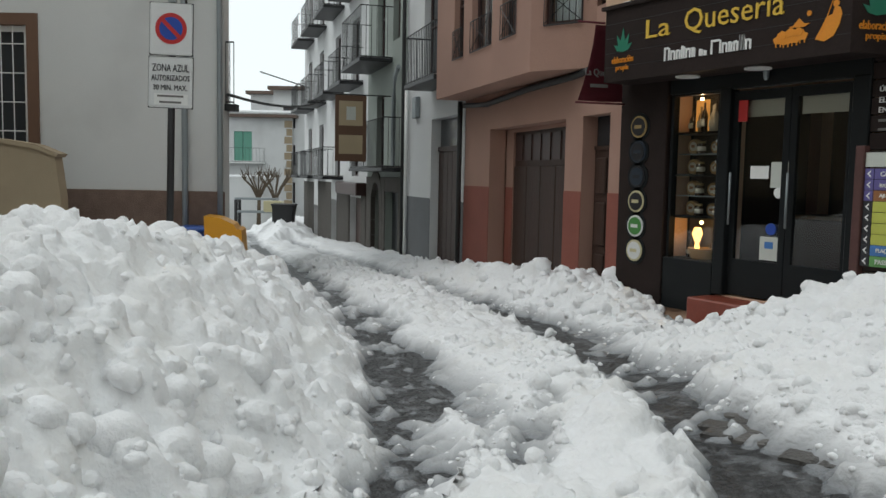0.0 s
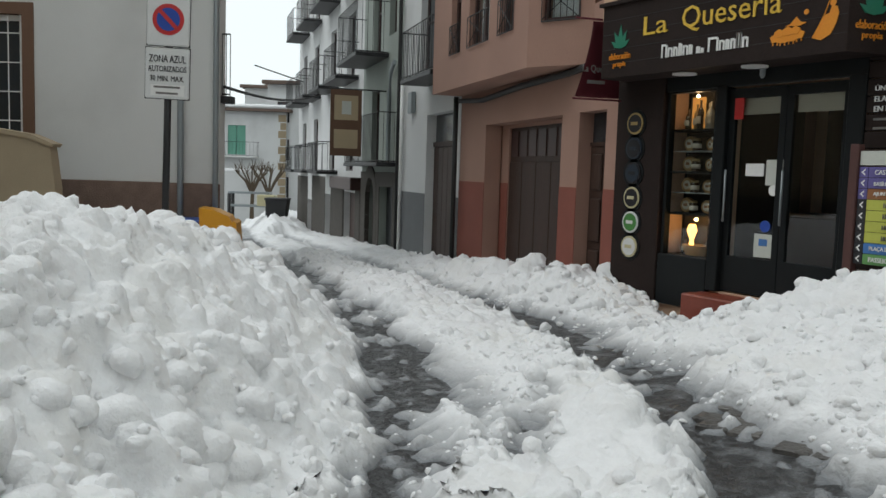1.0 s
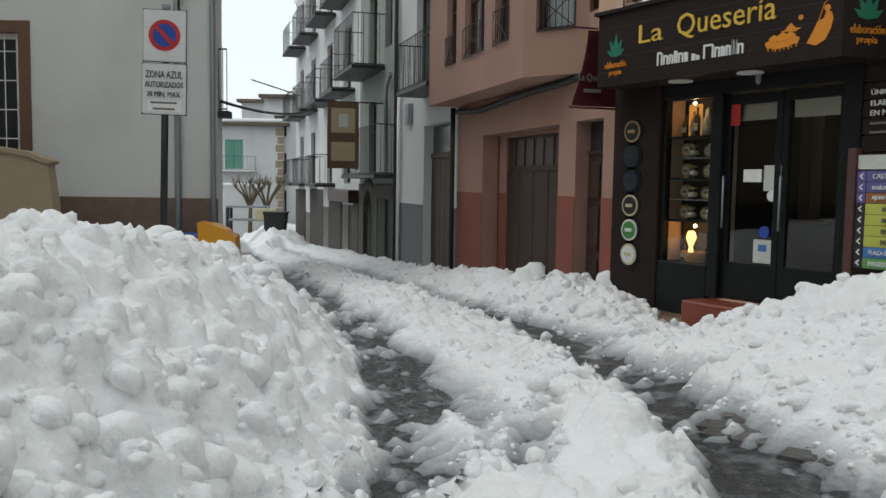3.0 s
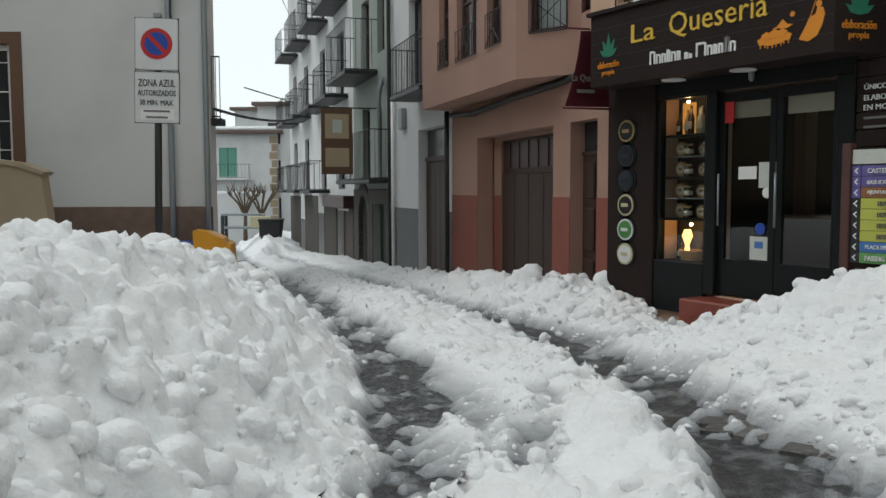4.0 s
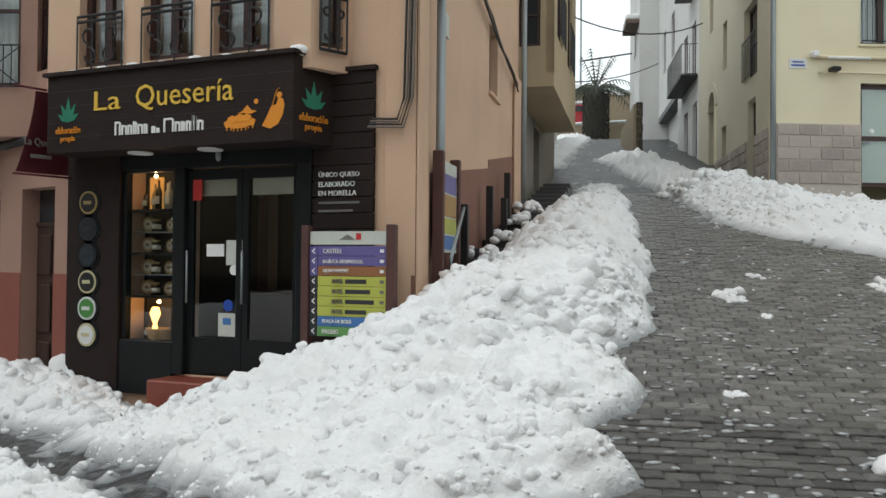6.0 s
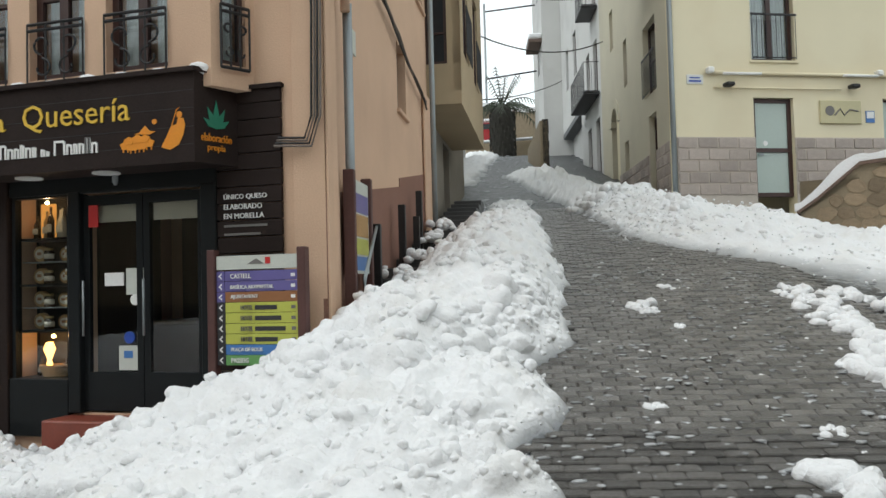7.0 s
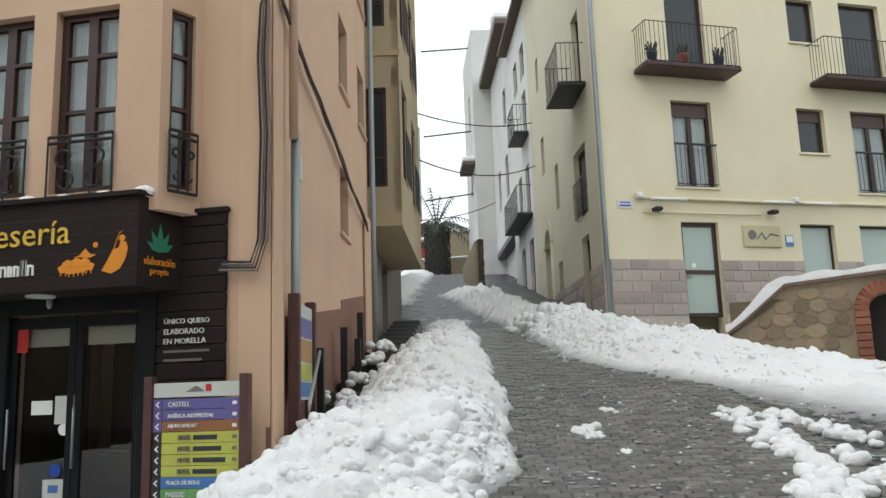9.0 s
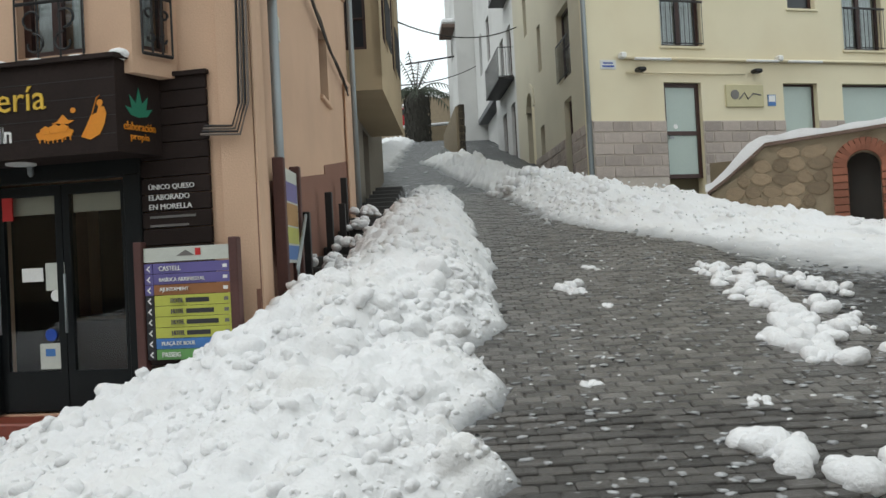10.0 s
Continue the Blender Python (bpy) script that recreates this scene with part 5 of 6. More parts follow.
balcony(house, 6.1, 9.2, 9.58, 0.7, 1.05, BROWNFRAME, step=0.12)
part("conduit", tube([(0.85, -0.05, 6.33), (4, -0.05, 6.32), (8, -0.05, 6.33), (13.9, -0.05, 6.33)], 0.045, 6), CREAM, house)
part("conduit", tube([(0.95, -0.05, 5.98), (4.2, -0.05, 5.98)], 0.02, 6), CREAM, house)
for a in (0.75, 5.1):
    part("wall_camera", boxes((a, a + 0.16, -0.2, -0.01, 6.3, 6.44), bevel=0.03), WHITEPAINT, house, "small white security device")
for a, b in ((1.05, 2.0), (4.1, 5.0), (5.3, 6.3)):
    part("tube_lamp", tube([(a, -0.3, 6.25), (b, -0.3, 6.25)], 0.035, 6), WHITEPAINT, house, "white tube lamp, off")
for a in (1.15, 4.35):
    part("spotlight", boxes((a, a + 0.22, -0.28, -0.05, 5.98, 6.08), bevel=0.03), IRON, house, "black wall spotlight, off")
plate = part("street_plate", boxes((0.29, 0.7, -0.02, -0.002, 6.06, 6.28), bevel=0.008), SIGNFACE, house, "white and blue street plate")
part("blue_bar", boxes((0.36, 0.62, -0.026, -0.02, 6.19, 6.22)), BLUESIGN, plate)
part("blue_bar", boxes((0.34, 0.65, -0.026, -0.02, 6.11, 6.15)), BLUESIGN, plate)
gs = part("name_board", boxes((3.63, 4.72, -0.05, -0.003, 5.16, 5.72), bevel=0.015), BADGEPALE, house, "tan signboard with dark emblem")
part("emblem", disc(3.88, 5.47, 0.12, -0.058, -0.05, 16), GREYTEXT, gs)
part("emblem", tube([(4.0, -0.055, 5.36), (4.15, -0.055, 5.52), (4.25, -0.055, 5.36), (4.4, -0.055, 5.5), (4.62, -0.055, 5.46)], 0.02, 5), GREYTEXT, gs)
part("notice_plate", boxes((4.85, 5.08, -0.02, -0.003, 5.2, 5.48)), BLUEPANEL, house, "small blue and white plate")
part("notice_plate", boxes((4.87, 5.06, -0.026, -0.02, 5.3, 5.46)), WHITEPAINT, house)
part("plinth_bed", boxes((0, 1.95, -0.03, -0.002, 2, 4.83), (2.97, 5.33, -0.03, -0.002, 2, 4.83), (5.33, 14, -0.03, -0.002, 2, 4.38), (6.35, 7.12, -0.03, -0.002, 4.38, 4.83)), JOINT, house)
downpipe([YELLOW @ Vector((-0.1, -0.06, z)) for z in (3.4, 6, 10, 16.9)], 0.06, GREYMETAL, "grey downpipe at cream house corner")
for a, mat in ((1.25, BADGEBLUE), (2.1, REDTILE), (3.1, BADGEBLUE)):
    pot = thing("flower_pot", YELLOW @ Matrix.Translation((a, -0.5, 9.62)), "small planted pot on iron balcony", "pot", "pots on the balcony")
    part("pot", tube([(0, 0, 0), (0, 0, 0.22), (0, 0, 0.26)], [0.1, 0.14, 0.15], 10), mat, pot)
    bm = bmesh.new()
    for k in range(14):
        t = 2.4 * k
        tube([(0.04 * math.cos(t), 0.04 * math.sin(t), 0.25), (0.14 * math.cos(t), 0.14 * math.sin(t), 0.38 + 0.01 * k)], [0.012, 0.025], 4, bm)
    part("plant", bm, PALMLEAF, pot)

house = thing("house", YSIDE, "cream house flank along steep lane", "house")
holes = [(-3.3, -1.8, 6.4, 8.3), (-2.85, -1.95, 3.0, 5.85), (-8.6, -7.2, 3.0, 7.2), (-8.4, -7.8, 9.1, 10.4), (-6.15, -5.6, 7.4, 8.8), (-6.35, -5.7, 4.8, 5.75), (-8.7, -8.2, 12.2, 13.4), (-2.6, -1.7, 9.9, 12)]
# The flank's shade is in its wall colour; the front uses the lighter cream.
part("wall", holed_wall(-10.5, -0.14, 2, 16.8, 0, 0.35, holes), CREAMSHADE, house)
part("shell", shell(-10.5, -1.3, 0.4, 3, 2, 16.8), CREAMSHADE, house)
for a, b, c, d in holes:
    if d - c < 4:
        window(house, a, b, max(c, 3.6), d, 0.15, BROWNFRAME, 1, (0.5,))
part("arch_door", boxes((-8.6, -7.2, 0.2, 0.3, 3, 7.2)), GARAGE, house, "brown arched doorway")
for k in range(9):
    a0, a1 = math.pi * k / 9 + 0.01, math.pi * (k + 1) / 9
    part("arch_stone", prism([(-7.9 + r * math.cos(a), 6.6 + r * math.sin(a)) for r, a in ((0.55, a0), (0.85, a0), (0.85, a1), (0.55, a1))], -0.04, 0.2), CREAMSHADE, house)
part("arch_fill", prism([(-8.6, 7.2), (-8.6, 6.6)] + [(-7.9 + 0.6 * math.cos(a), 6.6 + 0.6 * math.sin(a)) for a in (math.pi, 2.6, 2.2, 1.57, 0.9, 0.5, 0)] + [(-7.2, 6.6), (-7.2, 7.2)], 0.05, 0.3), CREAMSHADE, house)
part("plinth_bed", boxes((-7.1, -2.85, -0.03, -0.002, 2, 4.85), (-1.95, -0.02, -0.03, -0.002, 2, 4.85)), JOINT, house)
balcony(house, -3.0, -1.2, 9.7, 0.75, 1.1, step=0.12)
railing(part("guard", boxes((-3.3, -1.8, -0.07, -0.05, 7.4, 7.44)), IRON, house), -3.28, -1.82, -0.06, 6.42, 7.42, 0.12)
part("eave", boxes((-10.6, 0.2, -0.7, 0.3, 16.8, 17.0)), ROOFTILE, house)

# ---- houses farther up the lane ----
UP = plan((-2.55, 30.9), -166)
house = thing("house", UP, "white lane house with grey iron balconies", "house")
holes = [(-2.2, -1.2, 8.6, 10.6), (-4.2, -3.2, 8.6, 10.6), (-2.2, -1.2, 11.8, 13.6), (-4.2, -3.2, 5.2, 7.6), (-2.0, -1.0, 5.0, 7.6), (-4.2, -3.2, 14.2, 15.6), (-2.2, -1.2, 14.2, 15.6)]
part("wall", holed_wall(-6, 0, 3, 17.0, 0, 0.3, holes), WHITE, house)
part("shell", shell(-6, 0, 0.35, 3, 3, 17.0), WHITE, house)
for h in holes:
    window(house, *h, 0.12, BROWNFRAME, 2)
balcony(house, -4.8, -0.8, 8.5, 0.6, 1.1, step=0.16)
balcony(house, -2.6, -0.8, 11.7, 0.6, 1.1, step=0.16)
part("eave", boxes((-6.2, 0.1, -0.4, 0.3, 17.0, 17.2)), ROOFTILE, house)
UP2 = plan((-3.4, 36.85), -166)
house = thing("house", UP2, "white house whose upper storeys jut over the lane", "house")
part("wall", holed_wall(-8, 0, 5, 9.2, 0, 0.3, [(-3, -1.6, 5, 7.8)]), WHITE, house)
part("jetty", holed_wall(-8, 0, 9.2, 18.5, -0.5, -0.2, [(-3, -2, 11, 13), (-6, -5, 11, 13), (-3, -2, 14.5, 16.3)]), WHITE, house)
part("jetty_end", boxes((-0.3, 0, -0.2, 0.3, 9.2, 18.5)), WHITE, house)
part("jetty_floor", boxes((-8, 0, -0.5, 0.3, 8.95, 9.2)), GREYBASE, house)
part("garage_gate", boxes((-3, -1.6, 0.1, 0.2, 5, 7.8)), GREYBASE, house)
for z in (11, 14.5):
    window(house, -3, -2, z, z + 1.9, -0.4, BROWNFRAME, 2)
part("eave", boxes((-8.2, 0.2, -1.1, 0.3, 18.5, 18.75)), ROOFTILE, house)
part("snow_cover", boxes((-8.2, 0.2, -1.15, 0.3, 18.76, 19.1), bevel=0.08), SNOWLUMP, house)
part("shell", shell(-8, 0, 0.35, 4, 5, 18.5), WHITE, house)
UP3 = plan((-5.9, 44.5), -166)
house = thing("house", UP3, "tall narrow white house at lane's top", "house")
part("wall", holed_wall(-6, 0, 6, 22, -0.9, -0.6, [(-3, -2, 13, 15), (-3, -2, 17, 19)]), WHITE, house)
for z in (13, 17):
    window(house, -3, -2, z, z + 2, -0.8, BROWNFRAME, 2)
part("shell", shell(-6, 0, -0.6, 4, 6, 22), WHITE, house)
part("canopy", boxes((-2.5, 0.0, -1.6, -0.9, 14.2, 14.4), bevel=0.03), ROOFTILE, house)
part("snow_cover", boxes((-2.5, 0.0, -1.6, -0.9, 14.41, 14.7), bevel=0.08), SNOWLUMP, house)
part("chimney", boxes((-1.4, -0.8, 0.4, 1.0, 22, 23.2), bevel=0.03), WHITE, house)
wallr = thing("retaining_wall", plan((-4.9, 32.9), 14, -0.1), "rubble stone retaining wall beside steep lane", "wall")
bm = bmesh.new()
random.seed(3)
for r in range(11):
    x = 0.0
    while x < 7:
        w_ = 0.3 + 0.35 * random.random()
        box(bm, x, x + w_ - 0.02, -0.04 * random.random() - 0.02, 0.2, 4.9 + 0.28 * r, 4.9 + 0.28 * r + 0.26)
        x += w_
part("stones", bm, DARKSTONE, wallr)
part("core", boxes((0, 7, 0.0, 0.3, 4, 7.9)), MORTAR, wallr)
house = thing("house", plan((-8.6, 33.0), 12), "small white house beside upper lane", "house")
part("wall", boxes((-9.2, 9, 0, 5, 2, 9.2)), WHITE, house)
part("eave", boxes((-9.2, 9, -0.3, 5, 9.2, 9.4)), ROOFTILE, house)

# palm, car and ruin at the top of the lane
palm = thing("palm_tree", pose(-10.25, 50.2, 9.0), "dull palm tree bowed under snow", "tree")
bm = tube([(0, 0, -1), (0.02, 0, 0.6), (-0.05, 0, 1.6), (0, 0, 2.6), (0.05, 0, 3.3)], [0.62, 0.66, 0.72, 0.7, 0.35], 14)
for k in range(90):
    a, z = k * 2.4, 0.2 + 2.9 * (k / 90)
    p = Vector((0.66 * math.cos(a), 0.66 * math.sin(a), z))
    tube([p, p + Vector((0.12 * math.cos(a), 0.12 * math.sin(a), -0.1)), p + Vector((0.1 * math.cos(a), 0.1 * math.sin(a), -0.55))], [0.05, 0.06, 0.01], 4, bm)
part("trunk", bm, PALMBARK, palm, "shaggy trunk clad in dead leaf stalks")
bm = bmesh.new()
random.seed(12)
for k in range(24):
    a = k * 2.4
    lift, reach, drop = ((1.5, 0.9, 0.6), (1.1, 1.6, 1.9), (0.75, 2.0, 1.9), (0.5, 2.0, 1.5), (0.2, 1.2, 0.9))[k % 5]
    lift, reach = 1.15 * lift * random.uniform(0.8, 1.1), 1.25 * reach * random.uniform(0.85, 1.15)
    side = Vector((-math.sin(a), math.cos(a), 0))
    pts = [Vector((reach * t * math.cos(a), reach * t * math.sin(a), 3.1 + 1.6 * lift * t - drop * t * t)) for t in (i / 12 for i in range(13))]
    tube(pts, [0.05 - 0.003 * i for i in range(13)], 4, bm)
    for i in range(2, 12):
        p, d = pts[i], pts[i + 1] - pts[i]
        for s in (-1, 1):
            tip = p + side * s * random.uniform(0.15, 0.4) + d * 1.2 + Vector((0, 0, -0.35))
            bm.faces.new([bm.verts.new(q) for q in (p, p + d * 0.45, tip)])
part("crown", bm, PALMLEAF, palm, "drooping fronds")
car = thing("car", pose(-12.3, 53.5, 10.35, 0, 0, 8), "red car with snow on its roof", "car")
prof = [(-2.0, 0.3), (-2.0, 0.8), (-1.7, 0.95), (-1.1, 1.0), (-0.6, 1.42), (0.7, 1.45), (1.3, 1.0), (1.9, 0.9), (2.0, 0.6), (2.0, 0.3)]
part("body", prism(prof, -0.8, 0.8), CARRED, car)
part("side_window", prism([(-0.95, 1.03), (-0.55, 1.36), (0.62, 1.38), (1.1, 1.03)], -0.81, -0.8), DARKGLASS, car)
part("snow_cover", boxes((-0.7, 0.8, -0.75, 0.75, 1.45, 1.75), bevel=0.12), SNOWLUMP, car, "thick snow on the roof")
for x in (-1.25, 1.25):
    w_ = part("wheel", tube([(x, -0.82, 0.32), (x, -0.62, 0.32)], 0.32, 16), TYRE, car)
    part("rim", tube([(x, -0.83, 0.32), (x, -0.81, 0.32)], 0.18, 12), GREYMETAL, w_)
ruin = thing("old_wall", plan((-18, 57.5), -90, -1.0), "ruined rubble wall behind red car", "wall")
part("core", prism([(0, 8), (0, 14.5), (4, 15.0), (8, 14.2), (12, 14.8), (14, 8)], 0, 0.6), MORTAR, ruin)
part("snow_cover", prism([(0, 14.5), (0, 14.8), (4, 15.35), (8, 14.5), (12, 15.0), (12, 14.8), (8, 14.2), (4, 15.0)], -0.1, 0.6), SNOWLUMP, ruin)
low = thing("low_wall", plan((-15, 52.2), -90), "low pale wall before red car", "wall")
part("core", boxes((0, 8, 0, 0.4, 8, 10.4), bevel=0.03), TAN, low)
part("snow_cover", boxes((-0.1, 8.1, -0.05, 0.5, 10.41, 10.6), bevel=0.07), SNOWLUMP, low)
mast = solid("lamp_mast", tube([(-13.4, 60, 9), (-13.4, 60, 22)], 0.08, 6), GREYMETAL, "thin distant mast in fog", "mast")

# ---- rubble wall with arch beside the cream house ----
EW = plan((1.95, 18.2), -104, -0.42)
wall = thing("garden_wall", EW, "rubble stone wall with brick arch and snowy coping", "wall")


def wall_top(x):
    """The wall's top: a steep start, then a slow rise."""
    return 3.18 + 0.86 * min(1, max(0, x - 0.2) / 1.05) + 0.065 * max(0, x - 1.25)


bm = holed_wall(0.2, 9, 0.5, 4.9, 0.04, 0.5, [(2.65, 3.23, 0.5, 3.82)])
bmesh.ops.bisect_plane(bm, geom=bm.verts[:] + bm.edges[:] + bm.faces[:], plane_co=(1.25, 0, 0), plane_no=(1, 0, 0))
for v in bm.verts:
    if v.co.z > 4.5:
        v.co.z = wall_top(v.co.x)
part("core", bm, MORTAR, wall)
# The niche's shade is painted as a near-black back.
part("niche", boxes((2.6, 3.3, 0.42, 0.5, 0.5, 3.9)), DARKROOM, wall, "niche back with shade put into its dark colour")
bm = prism([(2.65, 3.82)] + [(2.94 - 0.29 * math.cos(a), 3.5 + 0.29 * math.sin(a)) for a in (0, 0.4, 0.8, 1.2, 1.57, 1.95, 2.35, 2.75, 3.14)] + [(3.23, 3.82)], 0.05, 0.4)
part("arch_fill", bm, MORTAR, wall)
cop = [(x, wall_top(x)) for x in (0.14, 0.5, 0.9, 1.25, 2.5, 4.0, 6.5, 9.0)]
part("coping", prism([(x, z) for x, z in cop] + [(x, z + 0.06) for x, z in cop[::-1]], -0.06, 0.55), STONEBAND, wall)
fine = [(0.1 + 0.12 * k, wall_top(0.1 + 0.12 * k) + 0.064) for k in range(75)]
part("snow_cover", prism(fine + [(x, z + 0.09 + 0.05 * math.sin(2.3 * x) ** 2 + 0.03 * math.sin(7 * x + 1) + 0.12 * max(0, 1 - abs(x - 0.9))) for x, z in fine[::-1]], -0.04, 0.65), SNOWLUMP, wall, "snow along the coping")

# ---- signs and street furniture ----
pole = thing("parking_sign", pose(-12.02, 3.62, 0, 0, 1.2, 64), "no parking sign and time plate on black pole", "sign")
part("pole", tube([(0, 0, -0.4), (0, 0, 4.02)], 0.05, 10), IRON, pole)
up = part("upper_plate", boxes((-0.29, 0.29, -0.075, -0.055, 3.27, 3.98), bevel=0.018), SIGNFACE, pole, "white plate with no parking roundel")
part("plate_rim", boxes((-0.3, 0.3, -0.055, -0.045, 3.26, 3.99), bevel=0.005), IRON, up)
part("red_ring", disc(0, 3.63, 0.215, -0.081, -0.075, 32), REDSIGN, up)
part("blue_disc", disc(0, 3.63, 0.158, -0.087, -0.081, 32), BLUESIGN, up)
bm = boxes((-0.16, 0.16, -0.092, -0.087, -0.028, 0.028))
bm.transform(Matrix.Translation((0, 0, 3.63)) @ Matrix.Rotation(radians(45), 4, "Y"))
part("red_slash", bm, REDSIGN, up)
lo_ = part("lower_plate", boxes((-0.3, 0.3, -0.075, -0.055, 2.54, 3.24), bevel=0.018), SIGNFACE, pole, "white plate with black wording")
part("plate_rim", boxes((-0.31, 0.31, -0.055, -0.045, 2.53, 3.25), bevel=0.005), IRON, lo_)
lettering("ZONA AZUL", -0.25, 3.04, 0.5, 0.1, -0.075, DARKTEXT, lo_)
lettering("AUTORIZADOS", -0.26, 2.91, 0.52, 0.08, -0.075, DARKTEXT, lo_)
lettering("30 MIN. MAX.", -0.23, 2.78, 0.46, 0.075, -0.075, DARKTEXT, lo_)
nt = part("note", boxes((-0.22, 0.24, -0.08, -0.075, 2.58, 2.73)), WHITEPAINT, lo_)
for z, w_ in ((2.685, 0.36), (2.6, 0.3)):
    part("dark_bar", boxes((-w_ / 2, w_ / 2, -0.084, -0.08, z, z + 0.028)), GREYTEXT, lo_)
part("cap", boxes((-0.05, 0.05, -0.05, 0.05, 4.0, 4.06)), GREYMETAL, pole)

bin1 = thing("recycling_bin", pose(-13.36, 4.66, 0.02, 0, 0, 66), "yellow plastic container tipped into snow", "bin")
part("lid", prism([(-0.1, 0.2), (-0.12, 0.93), (0.12, 0.9), (0.34, 0.8), (0.42, 0.68), (0.42, 0.0)], -0.3, 0.35), YELLOWPLASTIC, bin1)
part("rim", prism([(0.41, 0.0), (0.41, 0.74), (0.47, 0.7), (0.52, 0.0)], -0.34, 0.4), YELLOWPLASTIC, bin1)
part("handle", tube([(-0.95, -0.34, 0.42), (-0.6, -0.36, 0.52), (-0.3, -0.34, 0.5), (-0.1, -0.3, 0.34), (0.0, -0.28, 0.2)], 0.06, 8), YELLOWPLASTIC, bin1)
bin2 = thing("waste_bin", pose(-13.95, 4.65, -0.2, 0, 0, 60), "blue plastic bin behind snow heap", "bin")
part("body", prism([(-0.3, 0), (-0.36, 0.85), (0.36, 0.85), (0.3, 0)], -0.3, 0.3), BLUEPLASTIC, bin2)
part("lid", boxes((-0.4, 0.4, -0.34, 0.34, 0.85, 0.93), bevel=0.03), BLUEPLASTIC, bin2)

board = thing("direction_board", SHOP, "colourful wayfinding board on two red-brown posts", "sign")
for x in (-4.23, -3.33):
    part("post", boxes((x, x + 0.08, -0.32, -0.22, 0.2, 1.99), bevel=0.008), BOARDWOOD, board)
part("header", boxes((-4.145, -3.335, -0.29, -0.26, 1.805, 1.93)), PALEPANEL, board, "pale header panel")
part("header_mark", prism([(-3.83, 1.85), (-3.74, 1.9), (-3.69, 1.87), (-3.66, 1.85)], -0.295, -0.29), GREYTEXT, board)
part("header_mark", boxes((-3.65, -3.6, -0.295, -0.29, 1.85, 1.91)), REDSIGN, board)
rowsx = [("CASTELL", PURPLE, WHITETEXT, 0.24), ("BASÍLICA ARXIPRESTAL", PURPLE, WHITETEXT, 0.5), ("AJUNTAMENT", BROWNPANEL, WHITETEXT, 0.32), ("HOTEL", LIME, GREYTEXT, 0.14), ("HOTEL", LIME, GREYTEXT, 0.14), ("HOTEL", LIME, GREYTEXT, 0.14), ("HOTEL", LIME, GREYTEXT, 0.14), ("PLAÇA DE BOUS", BLUEPANEL, WHITETEXT, 0.36), ("PASSEIG", GREENPANEL, WHITETEXT, 0.2)]
for i, (body, mat, ink, wd) in enumerate(rowsx):
    z = 1.7 - 0.095 * i
    pl = part("panel", boxes((-4.06, -3.335, -0.29, -0.26, z, z + 0.091), bevel=0.003), mat, board)
    ar = part("arrow_panel", boxes((-4.145, -4.065, -0.29, -0.26, z, z + 0.091)), PURPLE if i < 3 else DARKTEXT, board)
    part("arrow", prism([(-4.125, z + 0.045), (-4.09, z + 0.075), (-4.09, z + 0.06), (-4.108, z + 0.045), (-4.09, z + 0.03), (-4.09, z + 0.015)], -0.295, -0.29), WHITETEXT, ar)
    lettering(body, -4.0 + (0 if i < 3 or i > 6 else 0.1), z + 0.024, wd * 0.86, 0.042, -0.29, ink, pl)
    if body == "HOTEL":
        part("dark_bar", boxes((-3.76, -3.54 + 0.04 * (i % 3), -0.294, -0.29, z + 0.024, z + 0.064)), DARKTEXT, pl)
    part("mark", boxes((-3.4, -3.36, -0.294, -0.29, z + 0.03, z + 0.06)), ink, pl)
board = thing("info_panel", LANE, "tall information panel on two red-brown posts", "sign")
for x in (0.42, 1.2):
    part("post", boxes((x, x + 0.09, -0.17, -0.06, 0.6, 2.76), bevel=0.008), BOARDWOOD, board)
part("panel", boxes((0.52, 1.19, -0.14, -0.1, 1.75, 2.68)), PALEPANEL, board)
for z0, z1, m_ in ((2.36, 2.55, PURPLE), (2.12, 2.34, BASKET), (1.94, 2.1, LIME), (1.78, 1.92, BLUEPANEL)):
    part("printed_field", boxes((0.56, 1.15, -0.146, -0.14, z0, z1)), m_, board)

# stair along the lane wall with rail posts
stair = thing("lane_steps", LANE, "dark wet stone steps along lane wall under snow", "steps", kind="structure")
for k in range(16):
    z = 1.44 + 0.132 * k
    part("step", boxes((0.8 + 0.66 * k, 1.5 + 0.66 * k, -0.62, -0.02, z - 0.9, z), bevel=0.015), STEPSTONE, stair)
hr = thing("handrail", LANE, "dark iron rail posts beside snowy steps", "railing")
for s, z0, z1 in ((1.55, 1.2, 2.3), (3.2, 1.6, 2.66), (4.7, 1.9, 3.0), (4.4, 1.8, 2.6)):
    part("post", boxes((s - 0.045, s + 0.045, -0.2, -0.11, z0 - 0.2, z1), bevel=0.006), IRON, hr)
part("rail", tube([(0.2, -0.3, 1.45), (0.25, -0.3, 1.7), (0.7, -0.26, 1.95), (1.55, -0.155, 2.28)], 0.018, 6), GREYMETAL, hr)

# ---- unseen plain fronts, added to close the street and darken shop reflections ----
for p0, az, x0, x1, zt in (((0, -6.5), 90, -9.5, 21.5, 8.5), ((9.5, -6.5), 180, -17, 0, 8.0)):
    house = thing("house", plan(p0, az), "plain weathered wall added unseen across the corner", "house")
    part("wall", boxes((x0, x1, 0, 0.4, -1, zt)), TAN, house)
    part("plinth", boxes((x0, x1, -0.03, -0.002, -1, 1.2)), DARKSTONE, house)
    part("eave", boxes((x0, x1, -0.5, 0.4, zt, zt + 0.2)), ROOFTILE, house)

